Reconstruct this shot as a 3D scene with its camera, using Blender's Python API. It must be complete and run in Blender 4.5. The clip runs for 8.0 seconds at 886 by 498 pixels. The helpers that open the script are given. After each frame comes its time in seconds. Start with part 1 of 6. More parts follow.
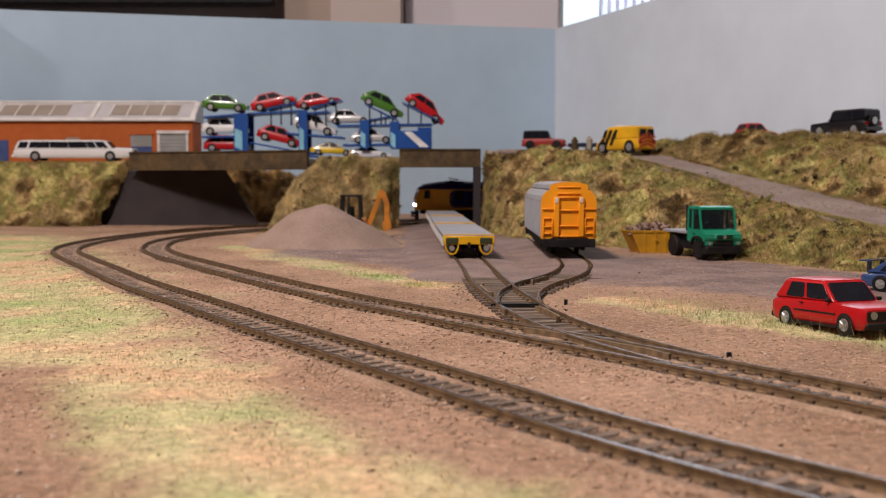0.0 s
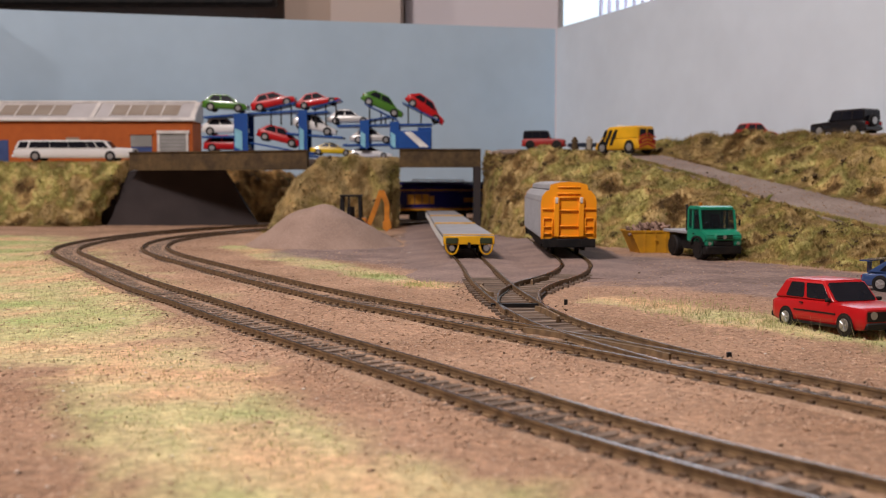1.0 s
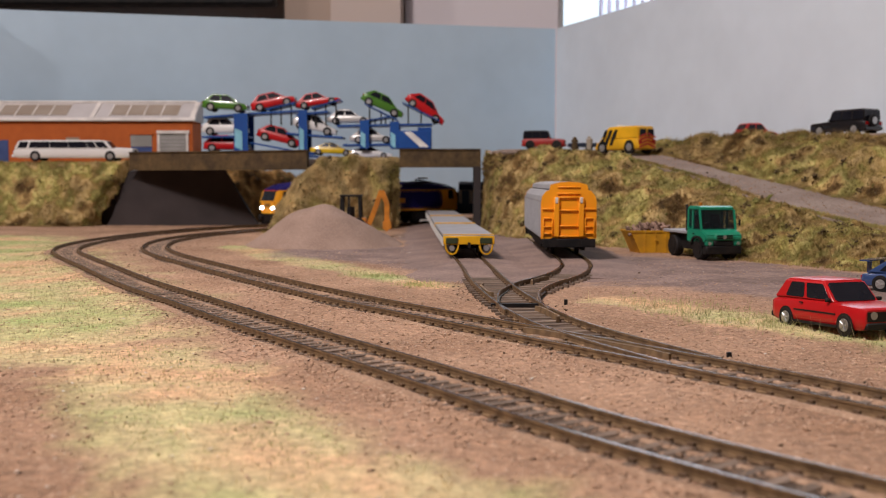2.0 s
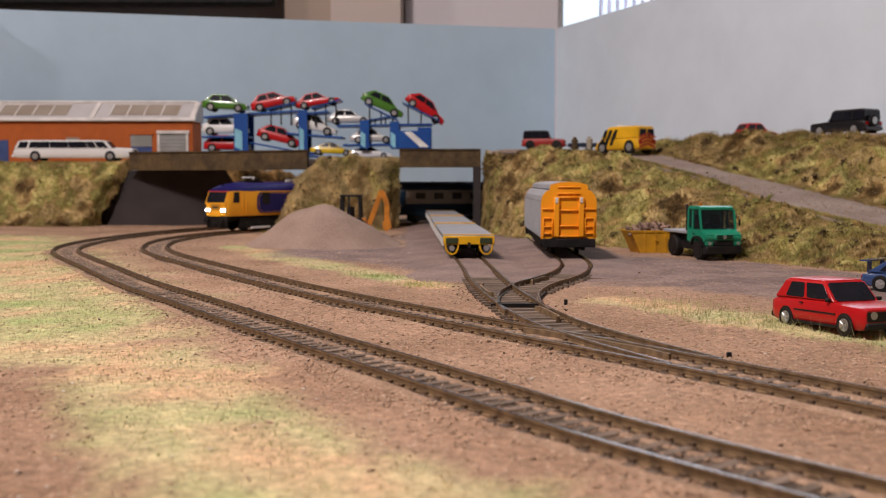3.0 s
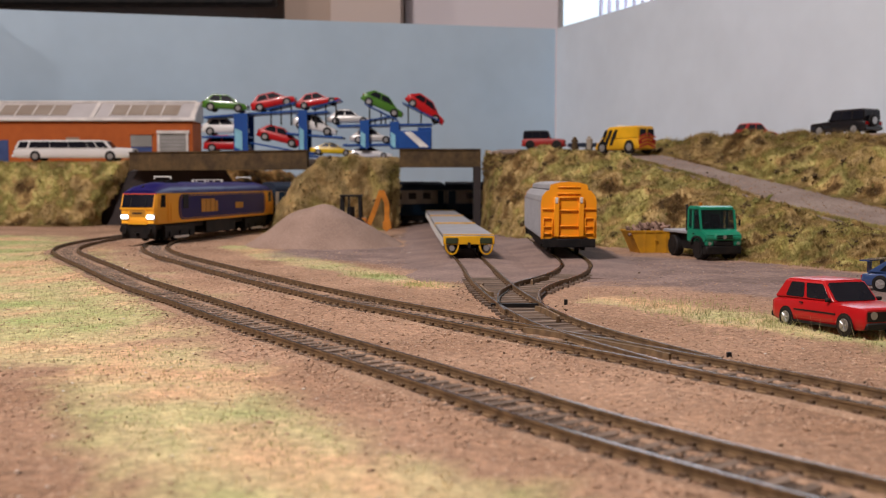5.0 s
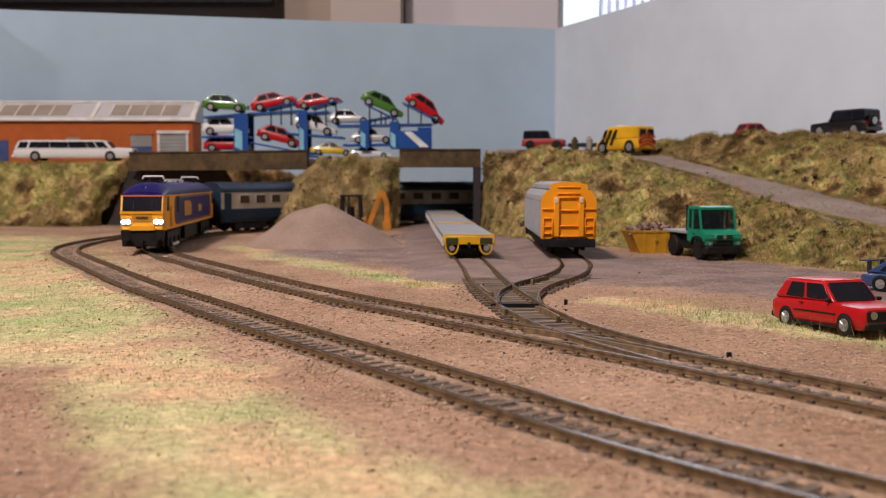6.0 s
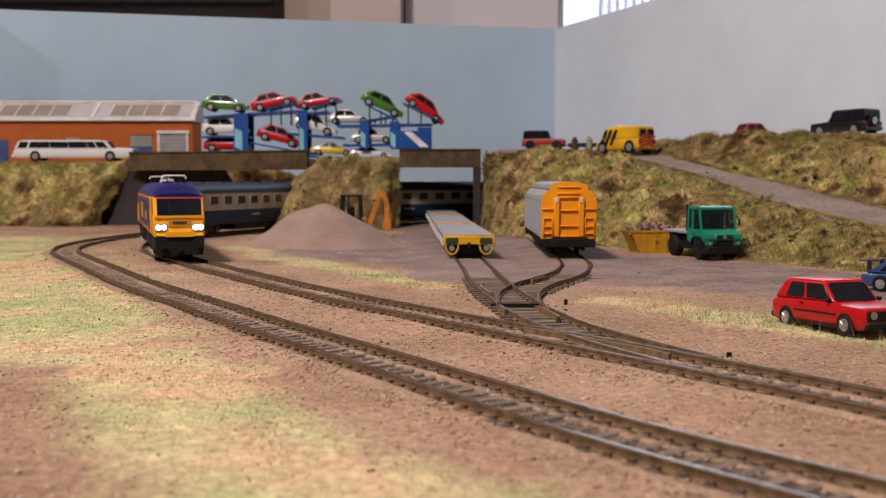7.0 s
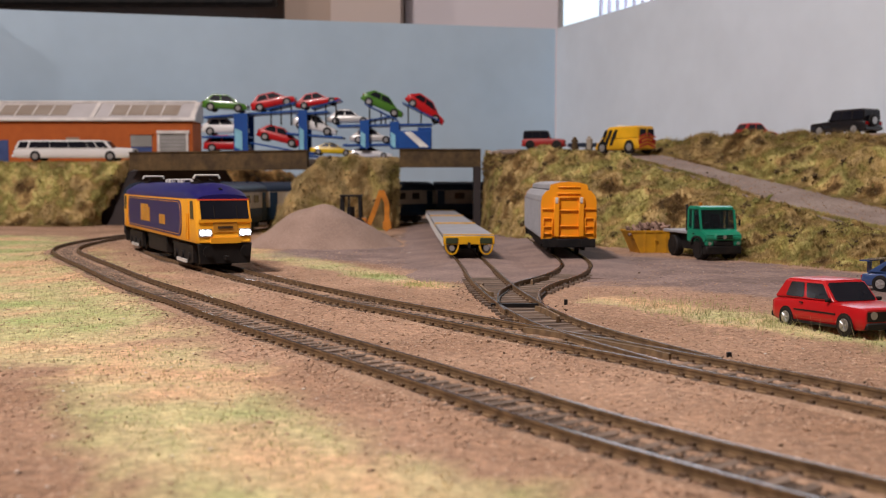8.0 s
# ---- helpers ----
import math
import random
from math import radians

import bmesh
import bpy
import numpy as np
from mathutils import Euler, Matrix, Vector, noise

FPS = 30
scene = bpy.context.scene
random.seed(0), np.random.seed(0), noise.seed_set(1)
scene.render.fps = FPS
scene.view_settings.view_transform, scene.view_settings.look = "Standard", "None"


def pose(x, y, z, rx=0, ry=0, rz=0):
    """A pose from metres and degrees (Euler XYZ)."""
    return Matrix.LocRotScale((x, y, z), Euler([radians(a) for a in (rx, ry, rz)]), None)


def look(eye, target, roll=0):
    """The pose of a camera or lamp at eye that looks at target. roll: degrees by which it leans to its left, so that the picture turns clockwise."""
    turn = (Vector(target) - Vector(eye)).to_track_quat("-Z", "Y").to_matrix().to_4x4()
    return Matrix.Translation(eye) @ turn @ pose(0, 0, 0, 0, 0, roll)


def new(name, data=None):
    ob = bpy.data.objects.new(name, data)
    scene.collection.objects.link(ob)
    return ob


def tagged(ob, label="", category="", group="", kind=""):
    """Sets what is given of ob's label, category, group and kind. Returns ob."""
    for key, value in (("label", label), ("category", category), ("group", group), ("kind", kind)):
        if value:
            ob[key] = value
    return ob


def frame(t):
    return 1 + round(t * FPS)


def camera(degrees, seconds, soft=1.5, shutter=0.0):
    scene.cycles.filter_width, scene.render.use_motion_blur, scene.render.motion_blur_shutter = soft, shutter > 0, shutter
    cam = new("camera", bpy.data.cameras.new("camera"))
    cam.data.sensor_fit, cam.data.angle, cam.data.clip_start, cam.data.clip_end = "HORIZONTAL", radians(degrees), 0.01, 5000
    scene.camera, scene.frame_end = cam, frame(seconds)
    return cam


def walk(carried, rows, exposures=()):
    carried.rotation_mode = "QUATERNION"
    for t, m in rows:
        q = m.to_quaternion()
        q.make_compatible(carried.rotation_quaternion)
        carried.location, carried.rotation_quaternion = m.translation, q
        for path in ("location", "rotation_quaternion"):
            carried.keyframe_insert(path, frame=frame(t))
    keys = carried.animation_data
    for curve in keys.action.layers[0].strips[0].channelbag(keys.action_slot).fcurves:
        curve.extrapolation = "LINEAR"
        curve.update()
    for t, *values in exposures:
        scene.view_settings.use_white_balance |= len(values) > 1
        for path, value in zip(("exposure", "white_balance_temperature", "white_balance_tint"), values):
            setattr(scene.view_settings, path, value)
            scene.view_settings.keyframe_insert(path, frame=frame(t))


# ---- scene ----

# Model railway in OO scale, true model size in metres. Baseboard top is z = 0.
EYE = (0.0, 0.0, 0.0545)
cam = camera(48.26, 8.0, soft=1.0)
POSE = pose(*EYE, 90 - 3.955, 0, 0)
cam.data.dof.use_dof, cam.data.dof.focus_distance, cam.data.dof.aperture_fstop = True, 0.41, 26.0
walk(cam, [(0.0, POSE), (8.0, POSE)])

# ---------------------------------------------------------------- world and light
world = bpy.data.worlds.new("room_daylight")
scene.world = world
world.use_nodes = True
sky = world.node_tree.nodes.new("ShaderNodeTexSky")
sky.sky_type, sky.sun_disc = "NISHITA", False
sky.sun_elevation, sky.sun_rotation = radians(35), radians(40)
world.node_tree.nodes["Background"].inputs[1].default_value = 0.1
world.node_tree.links.new(sky.outputs[0], world.node_tree.nodes["Background"].inputs[0])


def area_lamp(name, place, target, size, watts, colour):
    lamp = bpy.data.lights.new(name, "AREA")
    lamp.shape, lamp.size, lamp.energy, lamp.color = "DISK", size, watts, colour
    ob = new(name, lamp)
    ob.matrix_world = look(place, target)
    return ob


LAMP_A, LAMP_B = (-0.52, -0.10, 1.22), (-1.50, 0.60, 1.30)
area_lamp("ceiling_lamp_light", LAMP_A, (0.0, 0.6, 0.0), 0.24, 27.5, (1.0, 0.885, 0.86))
area_lamp("side_lamp_light", LAMP_B, (-0.3, 1.2, 0.0), 0.08, 8.5, (1.0, 0.885, 0.86))
scene.view_settings.exposure = -0.21


# ---------------------------------------------------------------- materials
def mat(name, colour, rough=0.6, metal=0.0, second=None, scale=60.0, contrast=0.5, bump=0.0, bump_scale=800.0, glow=0.0,
        speck=None, speck_scale=900.0, speck_at=0.62, coat=0.0, shine=0.4):
    """Principled paint with a second colour in soft patches, optional specks, optional fine relief."""
    m = bpy.data.materials.new(name)
    m.use_nodes = True
    nodes, links = m.node_tree.nodes, m.node_tree.links
    p = nodes["Principled BSDF"]
    p.inputs["Roughness"].default_value, p.inputs["Metallic"].default_value = rough, metal
    p.inputs["Coat Weight"].default_value = coat
    p.inputs["Specular IOR Level"].default_value = shine
    p.inputs["Base Color"].default_value = (*colour, 1)
    coords = nodes.new("ShaderNodeTexCoord")
    second = second or tuple(c * 0.8 for c in colour)
    n = nodes.new("ShaderNodeTexNoise")
    n.inputs["Scale"].default_value, n.inputs["Detail"].default_value = scale, 6
    links.new(coords.outputs["Object"], n.inputs["Vector"])
    ramp = nodes.new("ShaderNodeValToRGB")
    ramp.color_ramp.elements[0].position, ramp.color_ramp.elements[1].position = 0.5 - contrast / 2 * 0.5, 0.5 + contrast / 2 * 0.5
    ramp.color_ramp.elements[0].color, ramp.color_ramp.elements[1].color = (*colour, 1), (*second, 1)
    links.new(n.outputs["Fac"], ramp.inputs["Fac"])
    out = ramp.outputs["Color"]
    if speck:
        v = nodes.new("ShaderNodeTexNoise")
        v.inputs["Scale"].default_value, v.inputs["Detail"].default_value = speck_scale, 2
        links.new(coords.outputs["Object"], v.inputs["Vector"])
        step = nodes.new("ShaderNodeMapRange")
        step.inputs["From Min"].default_value, step.inputs["From Max"].default_value = speck_at, speck_at + 0.08
        links.new(v.outputs["Fac"], step.inputs["Value"])
        mix = nodes.new("ShaderNodeMixRGB")
        mix.inputs[2].default_value = (*speck, 1)
        links.new(step.outputs[0], mix.inputs[0])
        links.new(out, mix.inputs[1])
        out = mix.outputs[0]
    links.new(out, p.inputs["Base Color"])
    if bump:
        b = nodes.new("ShaderNodeBump")
        b.inputs["Strength"].default_value, b.inputs["Distance"].default_value = 1.0, bump
        g = nodes.new("ShaderNodeTexNoise")
        g.inputs["Scale"].default_value, g.inputs["Detail"].default_value = bump_scale, 4
        links.new(coords.outputs["Object"], g.inputs["Vector"])
        links.new(g.outputs["Fac"], b.inputs["Height"])
        links.new(b.outputs[0], p.inputs["Normal"])
    if glow:
        p.inputs["Emission Color"].default_value = (*colour, 1)
        p.inputs["Emission Strength"].default_value = glow
    return m


def island_mat(name, low, high, rough=0.95):
    """Many small loose pieces, each of its own shade between two colours."""
    m = bpy.data.materials.new(name)
    m.use_nodes = True
    nodes, links = m.node_tree.nodes, m.node_tree.links
    p = nodes["Principled BSDF"]
    p.inputs["Roughness"].default_value = rough
    geo = nodes.new("ShaderNodeNewGeometry")
    ramp = nodes.new("ShaderNodeValToRGB")
    e = ramp.color_ramp.elements
    e[0].color, e[1].color = (*low, 1), (*high, 1)
    links.new(geo.outputs["Random Per Island"], ramp.inputs["Fac"])
    links.new(ramp.outputs["Color"], p.inputs["Base Color"])
    return m


def flock_mat(name, stops, scale=16.0, loose=True, bump=0.0):
    """Static grass and flock: colour drifts over the slope in patches, each loose piece a shade of its own."""
    m = bpy.data.materials.new(name)
    m.use_nodes = True
    nodes, links = m.node_tree.nodes, m.node_tree.links
    p = nodes["Principled BSDF"]
    p.inputs["Roughness"].default_value = 0.95
    p.inputs["Specular IOR Level"].default_value = 0.2
    coords = nodes.new("ShaderNodeTexCoord")
    n = nodes.new("ShaderNodeTexNoise")
    n.inputs["Scale"].default_value, n.inputs["Detail"].default_value, n.inputs["Roughness"].default_value = scale, 4, 0.58
    links.new(coords.outputs["Object"], n.inputs["Vector"])
    ramp = nodes.new("ShaderNodeValToRGB")
    e = ramp.color_ramp.elements
    e[0].position, e[0].color = stops[0][0], (*stops[0][1], 1)
    e[1].position, e[1].color = stops[-1][0], (*stops[-1][1], 1)
    for at, c in stops[1:-1]:
        e.new(at).color = (*c, 1)
    links.new(n.outputs["Fac"], ramp.inputs["Fac"])
    drift = nodes.new("ShaderNodeTexNoise")
    drift.inputs["Scale"].default_value, drift.inputs["Detail"].default_value = scale * 2.1, 2
    links.new(coords.outputs["Object"], drift.inputs["Vector"])
    span = nodes.new("ShaderNodeMapRange")
    span.inputs["From Min"].default_value, span.inputs["From Max"].default_value = 0.32, 0.66
    span.inputs["To Min"].default_value, span.inputs["To Max"].default_value = 0.60, 1.30
    links.new(drift.outputs["Fac"], span.inputs["Value"])
    blend = nodes.new("ShaderNodeVectorMath")
    blend.operation = "SCALE"
    links.new(ramp.outputs["Color"], blend.inputs[0])
    links.new(span.outputs[0], blend.inputs["Scale"])
    out = blend.outputs[0]
    if loose:
        geo = nodes.new("ShaderNodeNewGeometry")
        lift = nodes.new("ShaderNodeMapRange")
        lift.inputs["To Min"].default_value, lift.inputs["To Max"].default_value = 0.84, 1.16
        links.new(geo.outputs["Random Per Island"], lift.inputs["Value"])
        mix = nodes.new("ShaderNodeVectorMath")
        mix.operation = "SCALE"
        links.new(out, mix.inputs[0])
        links.new(lift.outputs[0], mix.inputs["Scale"])
        out = mix.outputs[0]
    links.new(out, p.inputs["Base Color"])
    if bump:
        b = nodes.new("ShaderNodeBump")
        b.inputs["Distance"].default_value = bump
        g = nodes.new("ShaderNodeTexNoise")
        g.inputs["Scale"].default_value, g.inputs["Detail"].default_value = 420, 4
        links.new(coords.outputs["Object"], g.inputs["Vector"])
        links.new(g.outputs["Fac"], b.inputs["Height"])
        links.new(b.outputs[0], p.inputs["Normal"])
    return m


M = {}
BANK_TONES = [(0.33, (0.085, 0.05, 0.02)), (0.40, (0.22, 0.135, 0.05)), (0.45, (0.45, 0.33, 0.15)), (0.50, (0.33, 0.235, 0.085)), (0.545, (0.265, 0.235, 0.07)), (0.59, (0.46, 0.395, 0.15)), (0.64, (0.40, 0.27, 0.11)), (0.70, (0.11, 0.065, 0.026))]
RUST_TONES = [(0.32, (0.07, 0.04, 0.017)), (0.44, (0.25, 0.135, 0.045)), (0.53, (0.36, 0.21, 0.075)), (0.62, (0.21, 0.12, 0.045)), (0.70, (0.10, 0.06, 0.025))]
STRAW_TONES = [(0.30, (0.26, 0.15, 0.055)), (0.42, (0.46, 0.33, 0.15)), (0.52, (0.54, 0.41, 0.20)), (0.62, (0.42, 0.33, 0.13)), (0.72, (0.30, 0.27, 0.085))]
M["fibres"] = flock_mat("static_grass_fibres", BANK_TONES, 23)
M["fibres_straw"] = flock_mat("straw_bank_fibres", STRAW_TONES, 24)
M["fibres_rust"] = flock_mat("brown_bank_fibres", RUST_TONES, 30)
M["embank_rust"] = flock_mat("brown_bank_flock", RUST_TONES, 30, loose=False, bump=0.0009)
M["scrub"] = island_mat("dark_scrub", (0.05, 0.03, 0.013), (0.17, 0.115, 0.05))
M["embank_straw"] = flock_mat("straw_bank_flock", STRAW_TONES, 24, loose=False, bump=0.0009)
M["clumps"] = flock_mat("flock_clump", [(0.3, (0.15, 0.08, 0.03)), (0.5, (0.26, 0.19, 0.065)), (0.7, (0.15, 0.17, 0.045))], 30)
M["litter"] = island_mat("dark_litter", (0.035, 0.022, 0.014), (0.13, 0.08, 0.05))
# near-white chip colour paints the small glints on grass and ballast
M["chips"] = island_mat("pale_glint_chip", (0.60, 0.50, 0.38), (0.90, 0.87, 0.80), 0.2)
M["grains"] = island_mat("ballast_grain", (0.30, 0.18, 0.11), (0.68, 0.47, 0.33))
M["bed_grains"] = island_mat("dirty_ballast_grain", (0.28, 0.17, 0.105), (0.56, 0.37, 0.25))
M["fibres_green"] = flock_mat("green_ground_fibres", [(0.3, (0.53, 0.46, 0.24)), (0.5, (0.38, 0.43, 0.17)), (0.7, (0.53, 0.47, 0.25))], 30)
M["fibres_dry"] = flock_mat("straw_ground_fibres", [(0.3, (0.64, 0.46, 0.27)), (0.5, (0.70, 0.57, 0.34)), (0.7, (0.58, 0.52, 0.28))], 30)
# bed colour also carries the shade in the gaps between sleepers
M["bed"] = mat("shade_dark_track_bed", (0.06, 0.04, 0.028), 0.95, second=(0.14, 0.092, 0.063), scale=70, bump=0.0005, bump_scale=900)
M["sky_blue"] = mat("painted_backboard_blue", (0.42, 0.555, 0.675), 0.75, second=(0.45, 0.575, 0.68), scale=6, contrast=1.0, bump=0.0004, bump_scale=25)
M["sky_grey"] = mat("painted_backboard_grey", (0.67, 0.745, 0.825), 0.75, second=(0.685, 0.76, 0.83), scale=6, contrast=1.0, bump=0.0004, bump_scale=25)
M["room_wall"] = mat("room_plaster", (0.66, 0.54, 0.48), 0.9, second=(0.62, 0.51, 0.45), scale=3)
# unseen room walls, ceiling and carpet are darkened to cut bounced light
M["low_bounce_wall"] = mat("low_bounce_plaster", (0.26, 0.21, 0.18), 0.9)
M["ceiling"] = mat("white_ceiling", (0.66, 0.63, 0.60), 0.9)
M["carpet"] = mat("carpet", (0.12, 0.09, 0.075), 0.95, bump=0.002, bump_scale=300)
M["bridge"] = mat("weathered_girder", (0.105, 0.066, 0.027), 0.85, second=(0.06, 0.038, 0.018), scale=50, bump=0.0006, bump_scale=250)
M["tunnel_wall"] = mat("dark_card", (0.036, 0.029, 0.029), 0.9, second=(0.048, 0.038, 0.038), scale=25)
M["rail_side"] = mat("rusty_rail_side", (0.23, 0.145, 0.075), 0.6, second=(0.13, 0.08, 0.042), scale=300, bump=0.0001)
M["rail_top"] = mat("worn_rail_head", (0.40, 0.37, 0.37), 0.24, 1.0, second=(0.10, 0.07, 0.05), scale=14, contrast=0.5)
M["sleeper"] = mat("weathered_sleeper", (0.225, 0.165, 0.125), 0.9, second=(0.145, 0.105, 0.078), scale=120, bump=0.0002)
M["chair"] = mat("rusty_chair", (0.15, 0.09, 0.05), 0.8, second=(0.10, 0.06, 0.034), scale=300)
M["ballast"] = mat("sandy_ballast", (0.42, 0.275, 0.18), 0.95, second=(0.27, 0.165, 0.105), scale=55, contrast=0.8, bump=0.0006, bump_scale=1100, speck=(0.56, 0.41, 0.30), speck_scale=1200)
M["black"] = mat("matt_black", (0.008, 0.008, 0.009), 0.6, second=(0.018, 0.015, 0.014), scale=90, shine=0.2)
M["glass"] = mat("tinted_window", (0.010, 0.011, 0.016), 0.12, second=(0.016, 0.016, 0.022), scale=40, shine=0.3)
M["chrome"] = mat("silver_metal", (0.58, 0.58, 0.58), 0.42, 0.85)
M["white"] = mat("white_paint", (0.78, 0.77, 0.74), 0.35, coat=0.4)
M["yellow"] = mat("yellow_paint", (0.80, 0.43, 0.014), 0.4)
M["orange"] = mat("orange_yellow_paint", (0.93, 0.36, 0.012), 0.45, second=(0.87, 0.32, 0.010), scale=30)
M["loco_orange"] = mat("loco_orange_paint", (0.93, 0.43, 0.025), 0.45, second=(0.88, 0.39, 0.02), scale=30)
M["loco_blue"] = mat("loco_blue_paint", (0.013, 0.010, 0.115), 0.4, second=(0.011, 0.009, 0.10), scale=40, shine=0.3)
M["coach_blue"] = mat("coach_blue_paint", (0.006, 0.022, 0.046), 0.45, second=(0.009, 0.027, 0.054), scale=40, shine=0.25)
M["coach_grey"] = mat("coach_cream_grey", (0.40, 0.345, 0.27), 0.45)
M["coach_roof"] = mat("coach_roof_grey", (0.022, 0.034, 0.062), 0.5, shine=0.3)
M["van_grey"] = mat("ribbed_grey_steel", (0.40, 0.40, 0.42), 0.45, second=(0.34, 0.34, 0.36), scale=60)
M["lamp_on"] = mat("lit_headlamp", (0.85, 0.92, 1.0), 0.3, glow=22.0)
M["red"] = mat("red_car_paint", (0.47, 0.007, 0.010), 0.32, second=(0.42, 0.006, 0.009), scale=20, coat=0.12)
M["green_lorry"] = mat("green_lorry_paint", (0.012, 0.26, 0.145), 0.38, second=(0.011, 0.23, 0.13), scale=30, coat=0.3)
M["embank"] = flock_mat("embankment_flock", BANK_TONES, 23, loose=False, bump=0.0009)
M["road"] = mat("grey_grit_road", (0.27, 0.205, 0.175), 0.95, second=(0.34, 0.27, 0.23), scale=30, bump=0.0006, bump_scale=900)
M["heap"] = mat("fine_sand", (0.38, 0.265, 0.21), 0.95, second=(0.30, 0.205, 0.16), scale=30, bump=0.0011, bump_scale=1100, speck=(0.45, 0.34, 0.29), speck_scale=1200)


def piece_tint(m, low, high):
    """Each object that wears m takes a shade of its own."""
    nodes, links = m.node_tree.nodes, m.node_tree.links
    p = nodes["Principled BSDF"]
    info = nodes.new("ShaderNodeObjectInfo")
    lift = nodes.new("ShaderNodeMapRange")
    lift.inputs["To Min"].default_value, lift.inputs["To Max"].default_value = low, high
    links.new(info.outputs["Random"], lift.inputs["Value"])
    mix = nodes.new("ShaderNodeVectorMath")
    mix.operation = "SCALE"
    links.new(p.inputs["Base Color"].links[0].from_socket, mix.inputs[0])
    links.new(lift.outputs[0], mix.inputs["Scale"])
    links.new(mix.outputs[0], p.inputs["Base Color"])


def mottle(m, scale, low, high):
    """Fine grain over the base colour at one scale."""
    nodes, links = m.node_tree.nodes, m.node_tree.links
    p = nodes["Principled BSDF"]
    coords = nodes.new("ShaderNodeTexCoord")
    n = nodes.new("ShaderNodeTexNoise")
    n.inputs["Scale"].default_value, n.inputs["Detail"].default_value, n.inputs["Roughness"].default_value = scale, 3, 0.7
    links.new(coords.outputs["Object"], n.inputs["Vector"])
    lift = nodes.new("ShaderNodeMapRange")
    lift.inputs["From Min"].default_value, lift.inputs["From Max"].default_value = 0.3, 0.7
    lift.inputs["To Min"].default_value, lift.inputs["To Max"].default_value = low, high
    links.new(n.outputs["Fac"], lift.inputs["Value"])
    mix = nodes.new("ShaderNodeVectorMath")
    mix.operation = "SCALE"
    links.new(p.inputs["Base Color"].links[0].from_socket, mix.inputs[0])
    links.new(lift.outputs[0], mix.inputs["Scale"])
    links.new(mix.outputs[0], p.inputs["Base Color"])


piece_tint(M["sleeper"], 0.62, 1.18)
mottle(M["road"], 420, 0.72, 1.25)
mottle(M["heap"], 700, 0.82, 1.15)
mottle(M["ballast"], 600, 0.72, 1.25)
mottle(M["sky_blue"], 9, 0.95, 1.04)
mottle(M["sky_grey"], 9, 0.95, 1.04)
mottle(M["bridge"], 160, 0.7, 1.3)


# ---------------------------------------------------------------- building blocks
def box(bm, x0, y0, z0, x1, y1, z1):
    v = [bm.verts.new(p) for p in ((x0, y0, z0), (x1, y0, z0), (x1, y1, z0), (x0, y1, z0), (x0, y0, z1), (x1, y0, z1), (x1, y1, z1), (x0, y1, z1))]
    for f in ((3, 2, 1, 0), (4, 5, 6, 7), (0, 1, 5, 4), (1, 2, 6, 5), (2, 3, 7, 6), (3, 0, 4, 7)):
        bm.faces.new([v[i] for i in f])
    return v


def rounded(bm, amount, segments=1):
    bmesh.ops.bevel(bm, geom=list(bm.edges), offset=amount, segments=segments, affect="EDGES", clamp_overlap=True)


def cyl(bm, r, c0, c1, seg=16, r2=None):
    """A closed cylinder or cone from c0 to c1."""
    a, b = Vector(c0), Vector(c1)
    q = (b - a).to_track_quat("Z", "Y").to_matrix().to_4x4()
    bmesh.ops.create_cone(bm, cap_ends=True, segments=seg, radius1=r, radius2=r if r2 is None else r2, depth=(b - a).length,
                          matrix=Matrix.Translation((a + b) / 2) @ q)


def prism(bm, outline, y0, y1, along="y"):
    """A closed outline of (a, z) pairs, drawn out along one axis."""
    def at(a, z, w):
        return (a, w, z) if along == "y" else (w, a, z)
    one, two = [bm.verts.new(at(a, z, y0)) for a, z in outline], [bm.verts.new(at(a, z, y1)) for a, z in outline]
    n = len(outline)
    bm.faces.new(one), bm.faces.new(two[::-1])
    for i in range(n):
        bm.faces.new((one[i], two[i], two[(i + 1) % n], one[(i + 1) % n]))


def loft(bm, rings, caps=True):
    rows = [[bm.verts.new(p) for p in ring] for ring in rings]
    n = len(rows[0])
    for a, b in zip(rows, rows[1:]):
        for i in range(n):
            bm.faces.new((a[i], a[(i + 1) % n], b[(i + 1) % n], b[i]))
    if caps:
        bm.faces.new(rows[0][::-1]), bm.faces.new(rows[-1])


def finish(bm, name, material, smooth=False):
    bmesh.ops.recalc_face_normals(bm, faces=list(bm.faces))
    me = bpy.data.meshes.new(name)
    bm.to_mesh(me)
    bm.free()
    me.materials.append(material)
    if smooth:
        me.shade_smooth()
        me.set_sharp_from_angle(angle=radians(38))
    return me


def part(name, bm, material, parent, label="", smooth=True):
    ob = new(name, finish(bm, name, material, smooth))
    ob.parent = parent
    return tagged(ob, label)


def thing(name, label, category, m=None, group="", kind=""):
    ob = new(name)
    ob.empty_display_size = 0.01
    if m is not None:
        ob.matrix_world = m
    return tagged(ob, label, category, group, kind)


def solid(name, bm, material, label, category, group="", kind="", smooth=True):
    return tagged(new(name, finish(bm, name, material, smooth)), label, category, group, kind)


